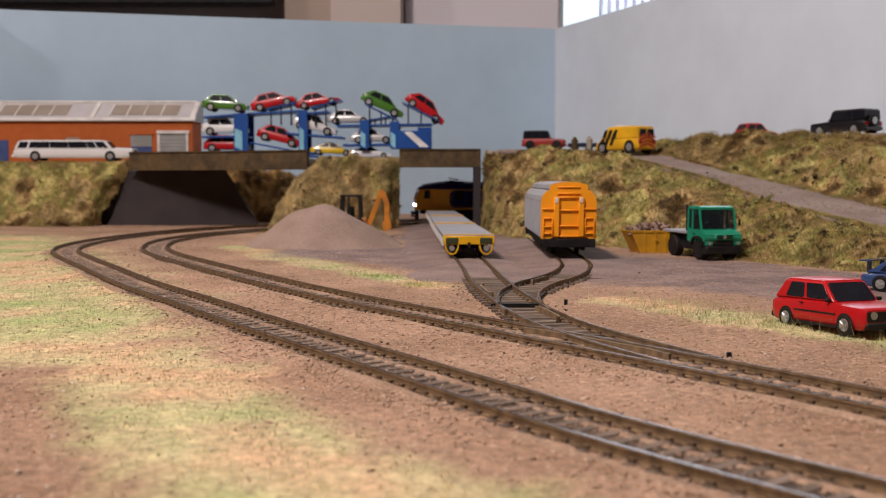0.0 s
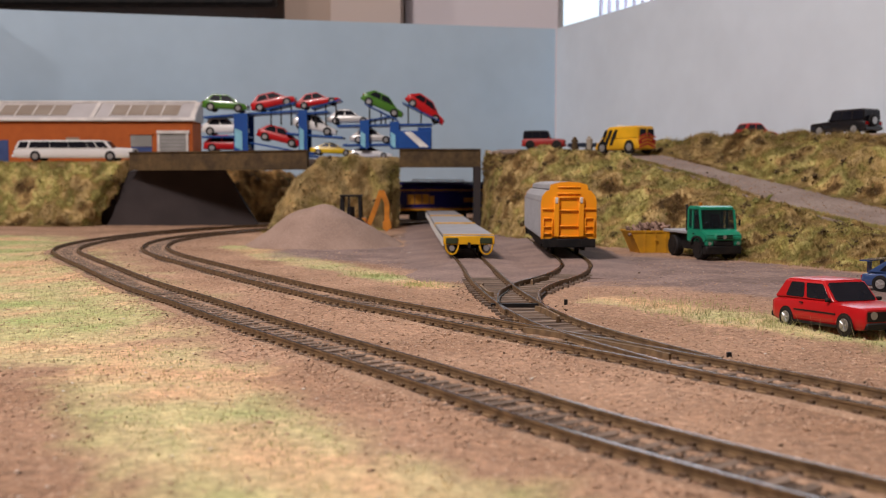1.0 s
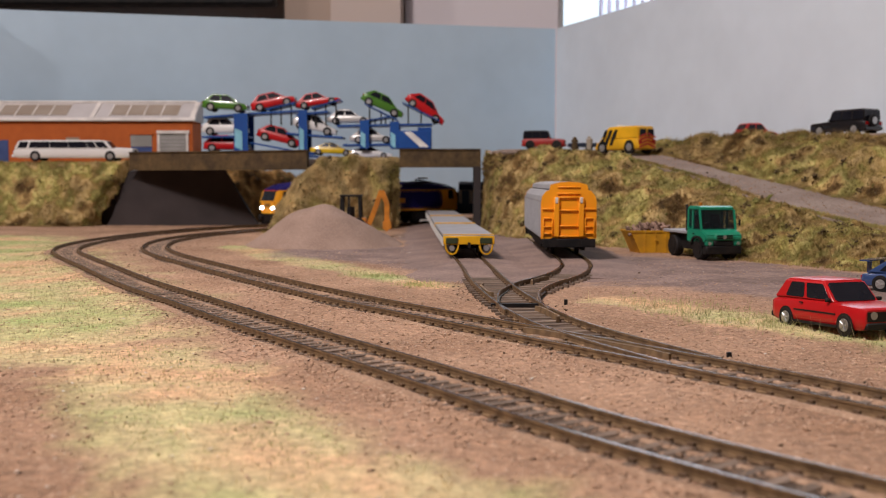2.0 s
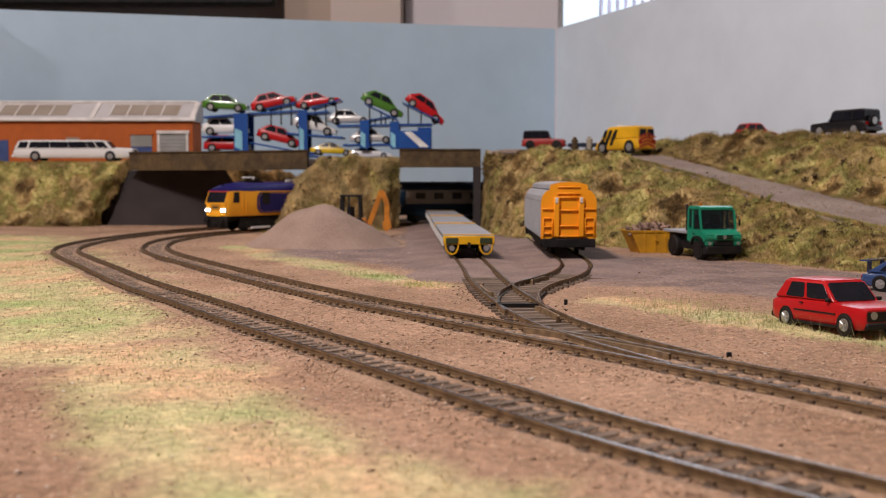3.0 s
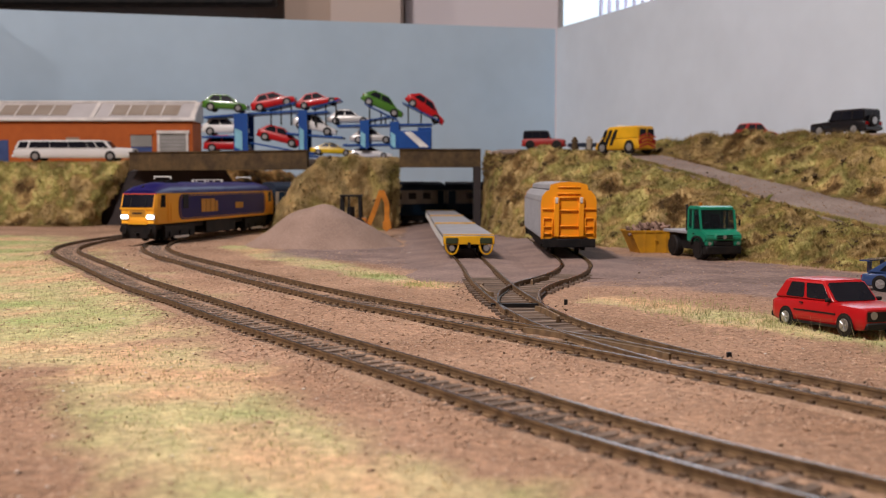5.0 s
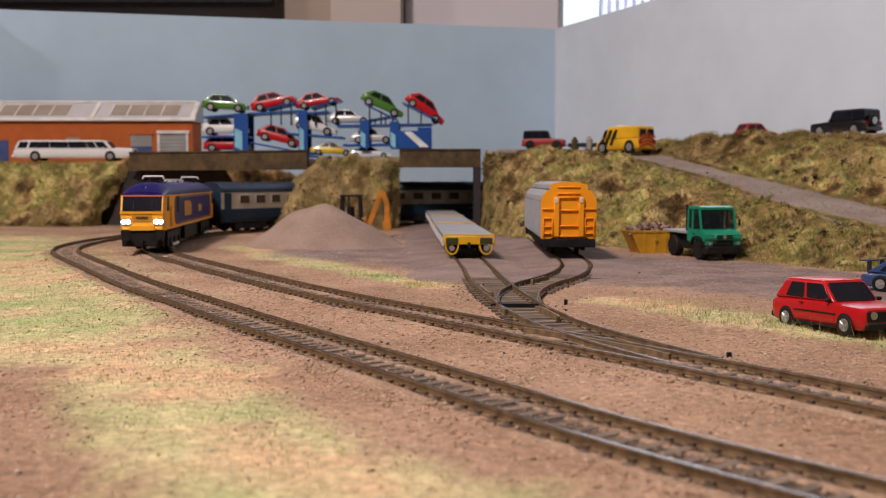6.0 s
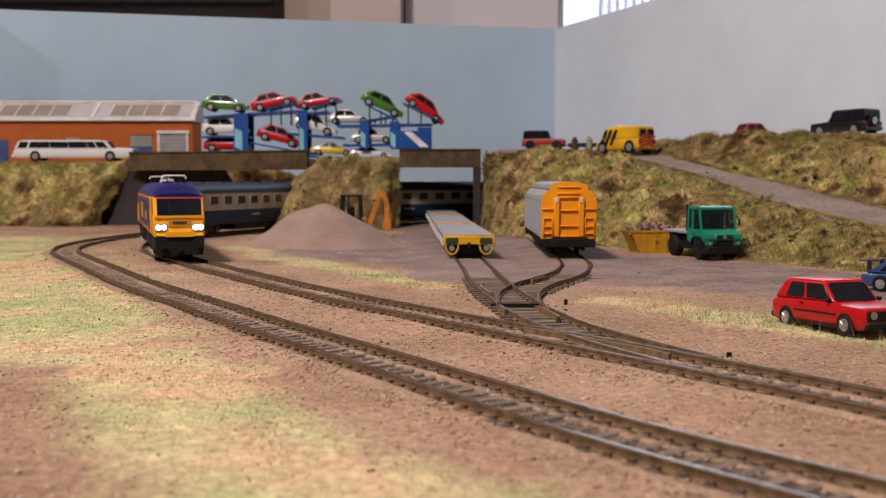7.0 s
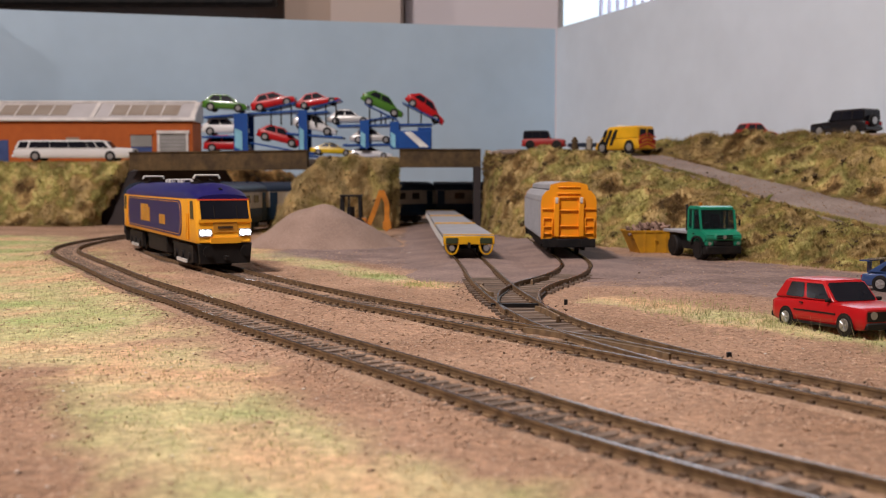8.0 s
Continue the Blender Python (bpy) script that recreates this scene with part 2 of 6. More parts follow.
# ---------------------------------------------------------------- track plan (metres)
def smooth_path(points, step=0.004):
    """Catmull-Rom line through the plan's points, resampled at even steps: positions."""
    p = [Vector((x / 1000, y / 1000)) for x, y in points]
    p = [2 * p[0] - p[1]] + p + [2 * p[-1] - p[-2]]
    fine = []
    for a, b, c, d in zip(p, p[1:], p[2:], p[3:]):
        for k in range(24):
            t = k / 24
            fine.append(0.5 * (2 * b + (c - a) * t + (2 * a - 5 * b + 4 * c - d) * t * t + (3 * b - a - 3 * c + d) * t ** 3))
    fine.append(p[-2])
    for _ in range(30):
        fine = [fine[0]] + [(a + 2 * b + c) / 4 for a, b, c in zip(fine, fine[1:], fine[2:])] + [fine[-1]]
    out, left = [fine[0]], step
    for a, b in zip(fine, fine[1:]):
        length = (b - a).length
        at = left
        while at <= length:
            out.append(a + (b - a) * (at / length))
            at += step
        left = at - length
    return out


STEP = 0.004
MAIN = smooth_path([(470, 740), (405, 930), (350, 1070), (290, 1160), (220, 1213), (142, 1231), (70, 1224), (0, 1203), (-55, 1174), (-110, 1132), (-163, 1070), (-207, 987), (-228, 925), (-236, 855),
                    (-228, 785), (-210, 725), (-183, 667), (-150, 608), (-113, 543), (-80, 487), (-46, 433), (0, 368), (30, 327), (62, 283), (84, 252), (101, 226), (135, 180), (190, 110)])
OUTER = smooth_path([(480, 960), (400, 1130), (310, 1270), (180, 1345), (50, 1335), (-60, 1275), (-150, 1195), (-220, 1105), (-262, 1030), (-286, 940), (-296, 850),
                     (-290, 770), (-272, 712), (-243, 655), (-203, 583), (-152, 490), (-108, 420), (-68, 355), (-30, 297), (0, 251), (26, 210), (46, 183), (66, 159), (95, 125), (140, 75)])
SIDING = smooth_path([(-8, 1250), (0, 1100), (7, 900), (14, 720), (19.5, 593), (25, 475), (32.5, 397), (41, 350), (53, 315), (63, 291), (72.5, 270)])
SPUR = smooth_path([(84, 880), (85, 720), (84, 640), (80, 590), (71, 550), (59, 516), (45.5, 487), (36.5, 456), (33, 432), (32, 395), (36, 362)])
RAIL_TOP, GAUGE = 0.0045, 0.0168


def along(path, s):
    """Position and heading at s metres from the path's start."""
    k = min(max(s / STEP, 0), len(path) - 1.001)
    i = int(k)
    a, b = path[i], path[i + 1]
    return a + (b - a) * (k - i), (b - a).normalized()


def rail(name, path, side, s0, s1, parent):
    """One rail: foot, web and head drawn along the path; the head's top is a strip of its own."""
    rings, tops = [], []
    n = max(2, int((s1 - s0) / 0.006))
    for k in range(n + 1):
        c, d = along(path, s0 + (s1 - s0) * k / n)
        w = Vector((d.y, -d.x))
        mid = c + w * side * (GAUGE / 2 + 0.0005)
        prof = ((-0.0008, 0.0019), (-0.0008, 0.0022), (-0.00025, 0.0024), (-0.00025, 0.0036), (-0.00045, 0.0038), (-0.00045, 0.0044),
                (0.00045, 0.0044), (0.00045, 0.0038), (0.00025, 0.0036), (0.00025, 0.0024), (0.0008, 0.0022), (0.0008, 0.0019))
        rings.append([(*(mid + w * a), z) for a, z in prof])
        tops.append([(*(mid + w * a), z) for a, z in ((-0.0004, 0.00441), (-0.0003, RAIL_TOP), (0.0003, RAIL_TOP), (0.0004, 0.00441))])
    bm = bmesh.new()
    loft(bm, rings)
    r = part(name, bm, M["rail_side"], parent, "rusty brown running rail", False)
    bm = bmesh.new()
    loft(bm, tops)
    part("rail_head", bm, M["rail_top"], r, "worn bright rail head", False)


SLEEPER = bmesh.new()
box(SLEEPER, -0.0122, -0.00125, 0.0002, 0.0122, 0.00125, 0.0022)
rounded(SLEEPER, 0.0002)
SLEEPER = finish(SLEEPER, "sleeper", M["sleeper"])


# ---------------------------------------------------------------- room and backboards
def wall_panel(name, a, b, z0, z1, thick, material, label, category="wall"):
    """An upright board between two plan points, its front face on the line a-b."""
    a, b = Vector(a), Vector(b)
    d = (b - a).normalized()
    n = Vector((-d.y, d.x)) * thick
    bm = bmesh.new()
    loft(bm, [[(*a, z0), (*(a + n), z0), (*(a + n), z1), (*a, z1)], [(*b, z0), (*(b + n), z0), (*(b + n), z1), (*b, z1)]])
    return solid(name, bm, material, label, category, kind="structure", smooth=False)


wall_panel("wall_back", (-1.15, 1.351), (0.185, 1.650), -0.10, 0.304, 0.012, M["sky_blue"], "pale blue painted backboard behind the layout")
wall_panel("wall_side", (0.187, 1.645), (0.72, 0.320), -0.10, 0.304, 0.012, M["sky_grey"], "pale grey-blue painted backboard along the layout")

# added out of view; edges set so the side lamp shadows the back board
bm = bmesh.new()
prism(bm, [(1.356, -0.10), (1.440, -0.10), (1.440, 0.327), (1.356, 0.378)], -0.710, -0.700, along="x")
solid("wall_left", bm, M["sky_blue"], "unseen pale blue end board, shaped to shade the backboard's corner", "wall", kind="structure", smooth=False)

# room shell: floor, walls with one window opening, ceiling
ROOM_X0, ROOM_X1, ROOM_Y0, ROOM_Y1, FLOOR, TOP = -2.2, 1.6, -2.4, 2.0, -0.95, 1.45
for name, x0, y0, z0, x1, y1, z1, m, label in (
        ("floor", ROOM_X0, ROOM_Y0, FLOOR - 0.05, ROOM_X1, ROOM_Y1, FLOOR, "carpet", "plain brown carpeted room floor"),
        ("ceiling", ROOM_X0, ROOM_Y0, TOP, ROOM_X1, ROOM_Y1, TOP + 0.05, "ceiling", "plain white room ceiling"),
        ("wall_west", ROOM_X0 - 0.1, ROOM_Y0, FLOOR, ROOM_X0, ROOM_Y1, TOP, "low_bounce_wall", "unseen plain room wall, darkened to cut bounced light"),
        ("wall_south", ROOM_X0, ROOM_Y0 - 0.1, FLOOR, ROOM_X1, ROOM_Y0, TOP, "low_bounce_wall", "unseen plain room wall, darkened to cut bounced light"),
        ("wall_east", ROOM_X1, ROOM_Y0, FLOOR, ROOM_X1 + 0.1, ROOM_Y1, TOP, "low_bounce_wall", "unseen plain room wall, darkened to cut bounced light")):
    bm = bmesh.new()
    box(bm, x0, y0, z0, x1, y1, z1)
    solid(name, bm, M[m], label, name.split("_")[0], kind="structure", smooth=False)
WIN_X0, WIN_X1, WIN_Z0, WIN_Z1 = 0.232, 1.10, 0.25, 1.15
bm = bmesh.new()
for x0, z0, x1, z1 in ((ROOM_X0, FLOOR, WIN_X0, TOP), (WIN_X1, FLOOR, ROOM_X1, TOP), (WIN_X0, FLOOR, WIN_X1, WIN_Z0), (WIN_X0, WIN_Z1, WIN_X1, TOP)):
    box(bm, x0, ROOM_Y1, z0, x1, ROOM_Y1 + 0.1, z1)
solid("wall_north", bm, M["room_wall"], "plain beige plaster room wall with a window", "wall", kind="structure", smooth=False)
area_window = bpy.data.lights.new("window_daylight", "AREA")
area_window.shape, area_window.size, area_window.size_y, area_window.energy, area_window.color = "RECTANGLE", 0.8, 0.85, 8.5, (0.75, 0.87, 1.0)
new("window_daylight", area_window).matrix_world = look((0.67, 2.05, 0.7), (0.3, 0.5, 0.1))

# ---------------------------------------------------------------- ground
GRASS = ((-420, 900, -330, 730, 70), (-330, 730, -175, 430, 62), (-175, 430, -140, 330, 45), (-98, 300, -25, 165, 24), (-25, 165, 0, 120, 30),
         (-165, 800, -115, 690, 15), (-115, 690, -60, 600, 15), (-60, 600, -5, 500, 12), (78, 440, 118, 375, 14), (118, 375, 170, 300, 18), (170, 300, 220, 330, 25))
YARD = ((-60, 740, 60, 640, 70), (60, 640, 120, 600, 95), (120, 600, 220, 480, 70), (20, 900, 20, 1200, 60))


def reach(x, y, capsules):
    best = -1.0
    for x0, y0, x1, y1, r in capsules:
        dx, dy = x1 - x0, y1 - y0
        t = min(1, max(0, ((x - x0) * dx + (y - y0) * dy) / (dx * dx + dy * dy)))
        best = max(best, 1 - math.hypot(x - x0 - t * dx, y - y0 - t * dy) / r)
    return best


def ground_cover(x, y):
    """Shares of grass and of grey yard grit at a plan point."""
    n = noise.noise((x * 45, y * 45, 0)) * 0.5 + noise.noise((x * 160, y * 160, 3)) * 0.3
    g = min(1, max(0, (reach(x * 1000, y * 1000, GRASS) + 0.25 + n * 0.9) * 1.8))
    q = min(1, max(0, (reach(x * 1000, y * 1000, YARD) + 0.12 + n * 0.35) * 5))
    return g * (1 - 0.6 * q) * 0.85, q


# ballast is heaped along the running lines up to the sleepers' tops: distance to the nearest line on a 3 mm grid
NEAR_LINE = {}
for line in (MAIN, OUTER):
    for q in line[::2]:
        ci, cj = round(q.x / 0.003), round(q.y / 0.003)
        for di in range(-11, 12):
            for dj in range(-11, 12):
                gap = math.hypot((ci + di) * 0.003 - q.x, (cj + dj) * 0.003 - q.y)
                key = (ci + di, cj + dj)
                if gap < NEAR_LINE.get(key, 1.0):
                    NEAR_LINE[key] = gap


def ground_height(x, y):
    gap = NEAR_LINE.get((round(x / 0.003), round(y / 0.003)), 1.0)
    heap = min(1.0, max(0.0, (0.031 - gap) / 0.015))
    return 0.0009 + (0.0011 if gap > 0.0105 else 0.0005) * heap + 0.0007 * noise.noise((x * 30, y * 30, 7)) * (1 - 0.4 * heap) + 0.0004 * noise.noise((x * 140, y * 140, 1))


def make_ground():
    x0, x1, y0, y1, cell = -1.0, 0.72, -0.12, 1.62, 0.0055
    nx, ny = int((x1 - x0) / cell), int((y1 - y0) / cell)
    verts, cover = [], []
    for j in range(ny + 1):
        for i in range(nx + 1):
            x, y = x0 + i * cell, y0 + j * cell
            verts.append((x, y, ground_height(x, y)))
            g, q = ground_cover(x, y)
            cover.extend((g, q, 0.0, 1.0))
    faces = [(j * (nx + 1) + i, j * (nx + 1) + i + 1, (j + 1) * (nx + 1) + i + 1, (j + 1) * (nx + 1) + i) for j in range(ny) for i in range(nx)]
    me = bpy.data.meshes.new("ground")
    me.from_pydata(verts, [], faces)
    layer = me.color_attributes.new("cover", "FLOAT_COLOR", "POINT")
    layer.data.foreach_set("color", cover)
    me.shade_smooth()
    m = mat("layout_ground", (0.455, 0.285, 0.185), 0.95, second=(0.27, 0.155, 0.092), scale=15, contrast=0.75, bump=0.0007, bump_scale=900, speck=(0.58, 0.42, 0.30), speck_scale=900, speck_at=0.62)
    nodes, links = m.node_tree.nodes, m.node_tree.links
    att = nodes.new("ShaderNodeVertexColor")
    att.layer_name = "cover"
    sep = nodes.new("ShaderNodeSeparateColor")
    links.new(att.outputs["Color"], sep.inputs[0])
    p = nodes["Principled BSDF"]
    below = p.inputs["Base Color"].links[0].from_socket
    coords = nodes.new("ShaderNodeTexCoord")
    for channel, a, b, sc in ((1, (0.285, 0.20, 0.17), (0.20, 0.138, 0.12), 35), (0, (0.67, 0.43, 0.245), (0.35, 0.44, 0.16), 17)):
        n = nodes.new("ShaderNodeTexNoise")
        n.inputs["Scale"].default_value, n.inputs["Detail"].default_value = sc, 8
        links.new(coords.outputs["Object"], n.inputs["Vector"])
        ramp = nodes.new("ShaderNodeValToRGB")
        ramp.color_ramp.elements[0].position, ramp.color_ramp.elements[1].position = 0.38, 0.62
        ramp.color_ramp.elements[0].color, ramp.color_ramp.elements[1].color = (*a, 1), (*b, 1)
        if channel == 0:
            ramp.color_ramp.elements[1].position = 0.64
            ramp.color_ramp.elements.new(0.49).color = (0.57, 0.485, 0.255, 1)
        links.new(n.outputs["Fac"], ramp.inputs["Fac"])
        mix = nodes.new("ShaderNodeMixRGB")
        links.new(sep.outputs[channel], mix.inputs[0])
        links.new(below, mix.inputs[1])
        links.new(ramp.outputs["Color"], mix.inputs[2])
        below = mix.outputs[0]
    links.new(below, p.inputs["Base Color"])
    mottle(m, 60, 0.84, 1.16)
    mottle(m, 480, 0.66, 1.34)
    mottle(m, 1500, 0.84, 1.16)
    me.materials.append(m)
    return tagged(new("ground", me), "brown ballast, grey yard grit and dry grass scatter on the baseboard", "ground", kind="structure")


make_ground()
bm = bmesh.new()
box(bm, -1.0, -0.12, -0.03, 0.72, 1.62, -0.002)
solid("baseboard", bm, M["sleeper"], "plain timber baseboard under the scenery", "baseboard", kind="structure", smooth=False)


legs = thing("table_frame", "plain timber trestle legs under the baseboard", "table", kind="structure")
for x in (-0.95, 0.66):
    for y in (-0.08, 0.75, 1.56):
        bm = bmesh.new()
        box(bm, x - 0.022, y - 0.022, FLOOR, x + 0.022, y + 0.022, -0.0305)
        part("leg", bm, M["sleeper"], legs, smooth=False)


# ---------------------------------------------------------------- embankments
def resample(line, n):
    """A line of 3D plan points in millimetres, at n even steps of its index."""
    out = []
    for k in range(n + 1):
        t = k / n * (len(line) - 1)
        i = min(int(t), len(line) - 2)
        a, b = Vector(line[i]), Vector(line[i + 1])
        out.append((a + (b - a) * (t - i)) / 1000)
    return out


def bank(name, lines, counts, n, material, label, rough=0.0066, bulge=0.25, category="embankment", thick=0.006, keep=()):
    """A shell drawn over several lines from foot to top; uneven like hand-made scenery. keep: spans without relief."""
    rows = []
    for k, (a, b) in enumerate(zip(lines, lines[1:])):
        pa, pb = resample(a, n), resample(b, n)
        for j in range(counts[k] + (k == len(lines) - 2)):
            t = j / counts[k]
            row = []
            for u, v in zip(pa, pb):
                q = u + (v - u) * t
                if k not in keep:
                    q = q + Vector((0, 0, math.sin(math.pi * t) * bulge * (v - u).length * 0.3))
                    h = noise.noise(q * 26) * 1.4 + (abs(noise.noise(q * 48)) - 0.25) * 1.7 + noise.noise(q * 95) * 0.8 + noise.noise(q * 170) * 0.45
                    q = q + Vector((noise.noise(q * 60 + Vector((9, 0, 0))) * 0.4, -abs(h) * 0.5 - h * 0.5, h * 0.7)) * rough
                else:
                    q = q + Vector((0, 0, noise.noise(q * 60) * 0.0006))
                row.append(q)
            rows.append(row)
    w = n + 1
    verts = [tuple(p) for r in rows for p in r]
    faces = [(j * w + i, j * w + i + 1, (j + 1) * w + i + 1, (j + 1) * w + i) for j in range(len(rows) - 1) for i in range(n)]
    me = bpy.data.meshes.new(name)
    me.from_pydata(verts, [], faces)
    me.materials.append(material)
    me.shade_smooth()
    ob = tagged(new(name, me), label, category, kind="structure")
    s = ob.modifiers.new("thickness", "SOLIDIFY")
    s.thickness, s.offset = thick, -1
    return ob, rows


TOE = [(44, 1121, 0), (46, 1005, 0), (95, 850, 0), (148, 790, 0), (202, 671, 0), (224, 635, 0), (256, 570, 0), (380, 470, 0)]
LIP = [(48, 1124, 87), (68, 1095, 89), (120, 1035, 86), (180, 970, 76), (222, 880, 59), (262, 770, 34), (309, 690, 20), (430, 560, 70)]
ROAD = [(60, 1290, 88), (120, 1180, 90), (190, 1090, 85), (226, 1000, 80), (274, 930, 62), (306, 870, 51), (354, 790, 33), (470, 620, 75)]
CREST = [(90, 1400, 88), (200, 1300, 88), (250, 1180, 85), (239, 1030, 95), (292, 990, 97), (334, 950, 98), (394, 880, 97), (520, 700, 97)]
REAR = [(170, 1640, 88), (240, 1500, 88), (300, 1355, 88), (348, 1235, 95), (395, 1118, 97), (440, 1005, 98), (495, 870, 97), (600, 610, 97)]
BANKS = {}
BANKS["right_low"] = bank("embankment_front", [TOE, LIP], [26], 150, M["embank"], "steep embankment of tan and green static grass", bulge=0.08)[1]
bank("ramp", [LIP, ROAD], [8], 90, M["road"], "grey grit ramp road climbing the embankment", keep=(0,), category="road")
BANKS["right_high"] = bank("embankment_upper", [ROAD[2:], CREST[2:]], [18], 120, M["embank"], "grassy bank above the ramp road", rough=0.006)[1]
bank("plateau_side", [CREST, REAR], [6], 60, M["road"], "flat upper yard beside the backboard", keep=(0,), category="ground")
bank("plateau_fill", [ROAD[:3], CREST[:3]], [6], 40, M["road"], "flat upper yard beside the backboard", keep=(0,), category="ground")
BANKS["left"] = bank("embankment_left", [[(-1000, 1150, 0), (-560, 1175, 0), (-428, 1165, 0), (-412, 1188, 0)], [(-1000, 1225, 77), (-560, 1225, 77), (-385, 1195, 77), (-374, 1205, 77)], [(-1000, 1390, 78), (-560, 1450, 78), (-385, 1320, 78), (-374, 1315, 78)]],
                     [22, 5], 130, M["embank"], "shaggy tan and green grass embankment", keep=(1,))[1]
BANKS["centre"] = bank("embankment_centre", [[(-186, 1038, 0), (-172, 1000, 0), (-120, 1025, 0), (-68, 1080, 0), (-50, 1122, 0)], [(-136, 1095, 78), (-128, 1050, 78), (-105, 1072, 78), (-60, 1112, 79), (-51, 1130, 79)], [(-134, 1110, 78), (-124, 1066, 78), (-98, 1088, 78), (-58, 1130, 78), (-51, 1145, 78)]],
                       [24, 3], 110, M["embank_straw"], "tan grass bank between the two bridges", keep=(1,))[1]
BANKS["rear"] = bank("embankment_rear", [[(-400, 1265, 0), (-270, 1262, 0), (-190, 1290, 0), (-130, 1330, 0)], [(-400, 1330, 74), (-290, 1330, 74), (-215, 1345, 62), (-120, 1390, 18)], [(-400, 1400, 76), (-290, 1400, 76), (-215, 1410, 60), (-120, 1420, 10)]],
                     [18, 3], 70, M["embank_rust"], "brown grass bank behind the line")[1]


# ---------------------------------------------------------------- bridges and upper road
def girder(name, a, b, z0, z1, label):
    g = thing(name, label, "bridge", kind="structure")
    a, b = Vector(a), Vector(b)
    d = (b - a).normalized()
    n = Vector((-d.y, d.x))
    bm = bmesh.new()
    loft(bm, [[(*p, z0), (*(p + n * 0.005), z0), (*(p + n * 0.005), z1), (*p, z1)] for p in (a, b)])
    part("girder", bm, M["bridge"], g, smooth=False)
    for z in (z0 - 0.001, z1):
        bm = bmesh.new()
        loft(bm, [[(*(p - n * 0.0015), z), (*(p + n * 0.0065), z), (*(p + n * 0.0065), z + 0.0012), (*(p - n * 0.0015), z + 0.0012)] for p in (a, b)])
        part("flange", bm, M["bridge"], g, smooth=False)
    bm = bmesh.new()
    loft(bm, [[(*(p + n * 0.0055), z0 + 0.002), (*(p + n * 0.105), z0 + 0.002), (*(p + n * 0.105), z0 + 0.011), (*(p + n * 0.0055), z0 + 0.011)] for p in (a, b)])
    part("deck", bm, M["road"], g, smooth=False)
    return g


girder("bridge_left", (-0.373, 1.180), (-0.150, 1.095), 0.0676, 0.0872, "dark brown weathered girder bridge over the curved tracks")
girder("bridge_right", (-0.0491, 1.120), (0.0426, 1.120), 0.0704, 0.0891, "dark brown weathered girder bridge over the sidings")
bm = bmesh.new()
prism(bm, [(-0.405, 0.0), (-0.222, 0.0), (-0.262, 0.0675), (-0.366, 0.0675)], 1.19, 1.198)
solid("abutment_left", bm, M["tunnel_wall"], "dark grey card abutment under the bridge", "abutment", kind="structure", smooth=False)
bm = bmesh.new()
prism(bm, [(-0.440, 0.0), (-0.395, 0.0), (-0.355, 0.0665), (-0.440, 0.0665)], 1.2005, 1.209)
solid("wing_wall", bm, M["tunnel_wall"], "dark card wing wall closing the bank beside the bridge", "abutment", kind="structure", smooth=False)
bm = bmesh.new()
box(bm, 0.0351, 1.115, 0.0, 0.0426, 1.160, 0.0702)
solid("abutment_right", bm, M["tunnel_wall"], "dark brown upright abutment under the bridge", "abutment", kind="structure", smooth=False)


bm = bmesh.new()
prism(bm, [(1.140, 0.0712), (1.300, 0.0712), (1.300, 0.0786), (1.140, 0.0786)], -0.140, -0.0525, along="x")
solid("road_upper", bm, M["road"], "grey grit road slab between the two bridges", "road", kind="structure", smooth=False)


# ---------------------------------------------------------------- tracks
PITCH, YARD_PITCH = 0.0058, 0.0088


def boxes_mesh(name, items, material, parent, label):
    """Many small boxes (matrix, bounds) joined into one part."""
    verts, faces = [], []
    for m, (x0, y0, z0, x1, y1, z1) in items:
        n = len(verts)
        verts += [tuple(m @ Vector(p)) for p in ((x0, y0, z0), (x1, y0, z0), (x1, y1, z0), (x0, y1, z0), (x0, y0, z1), (x1, y0, z1), (x1, y1, z1), (x0, y1, z1))]
        faces += [tuple(n + i for i in f) for f in ((3, 2, 1, 0), (4, 5, 6, 7), (0, 1, 5, 4), (1, 2, 6, 5), (2, 3, 7, 6), (3, 0, 4, 7))]
    me = bpy.data.meshes.new(name)
    me.from_pydata(verts, [], faces)
    me.materials.append(material)
    ob = new(name, me)
    ob.parent = parent
    return tagged(ob, label, kind="stuff")


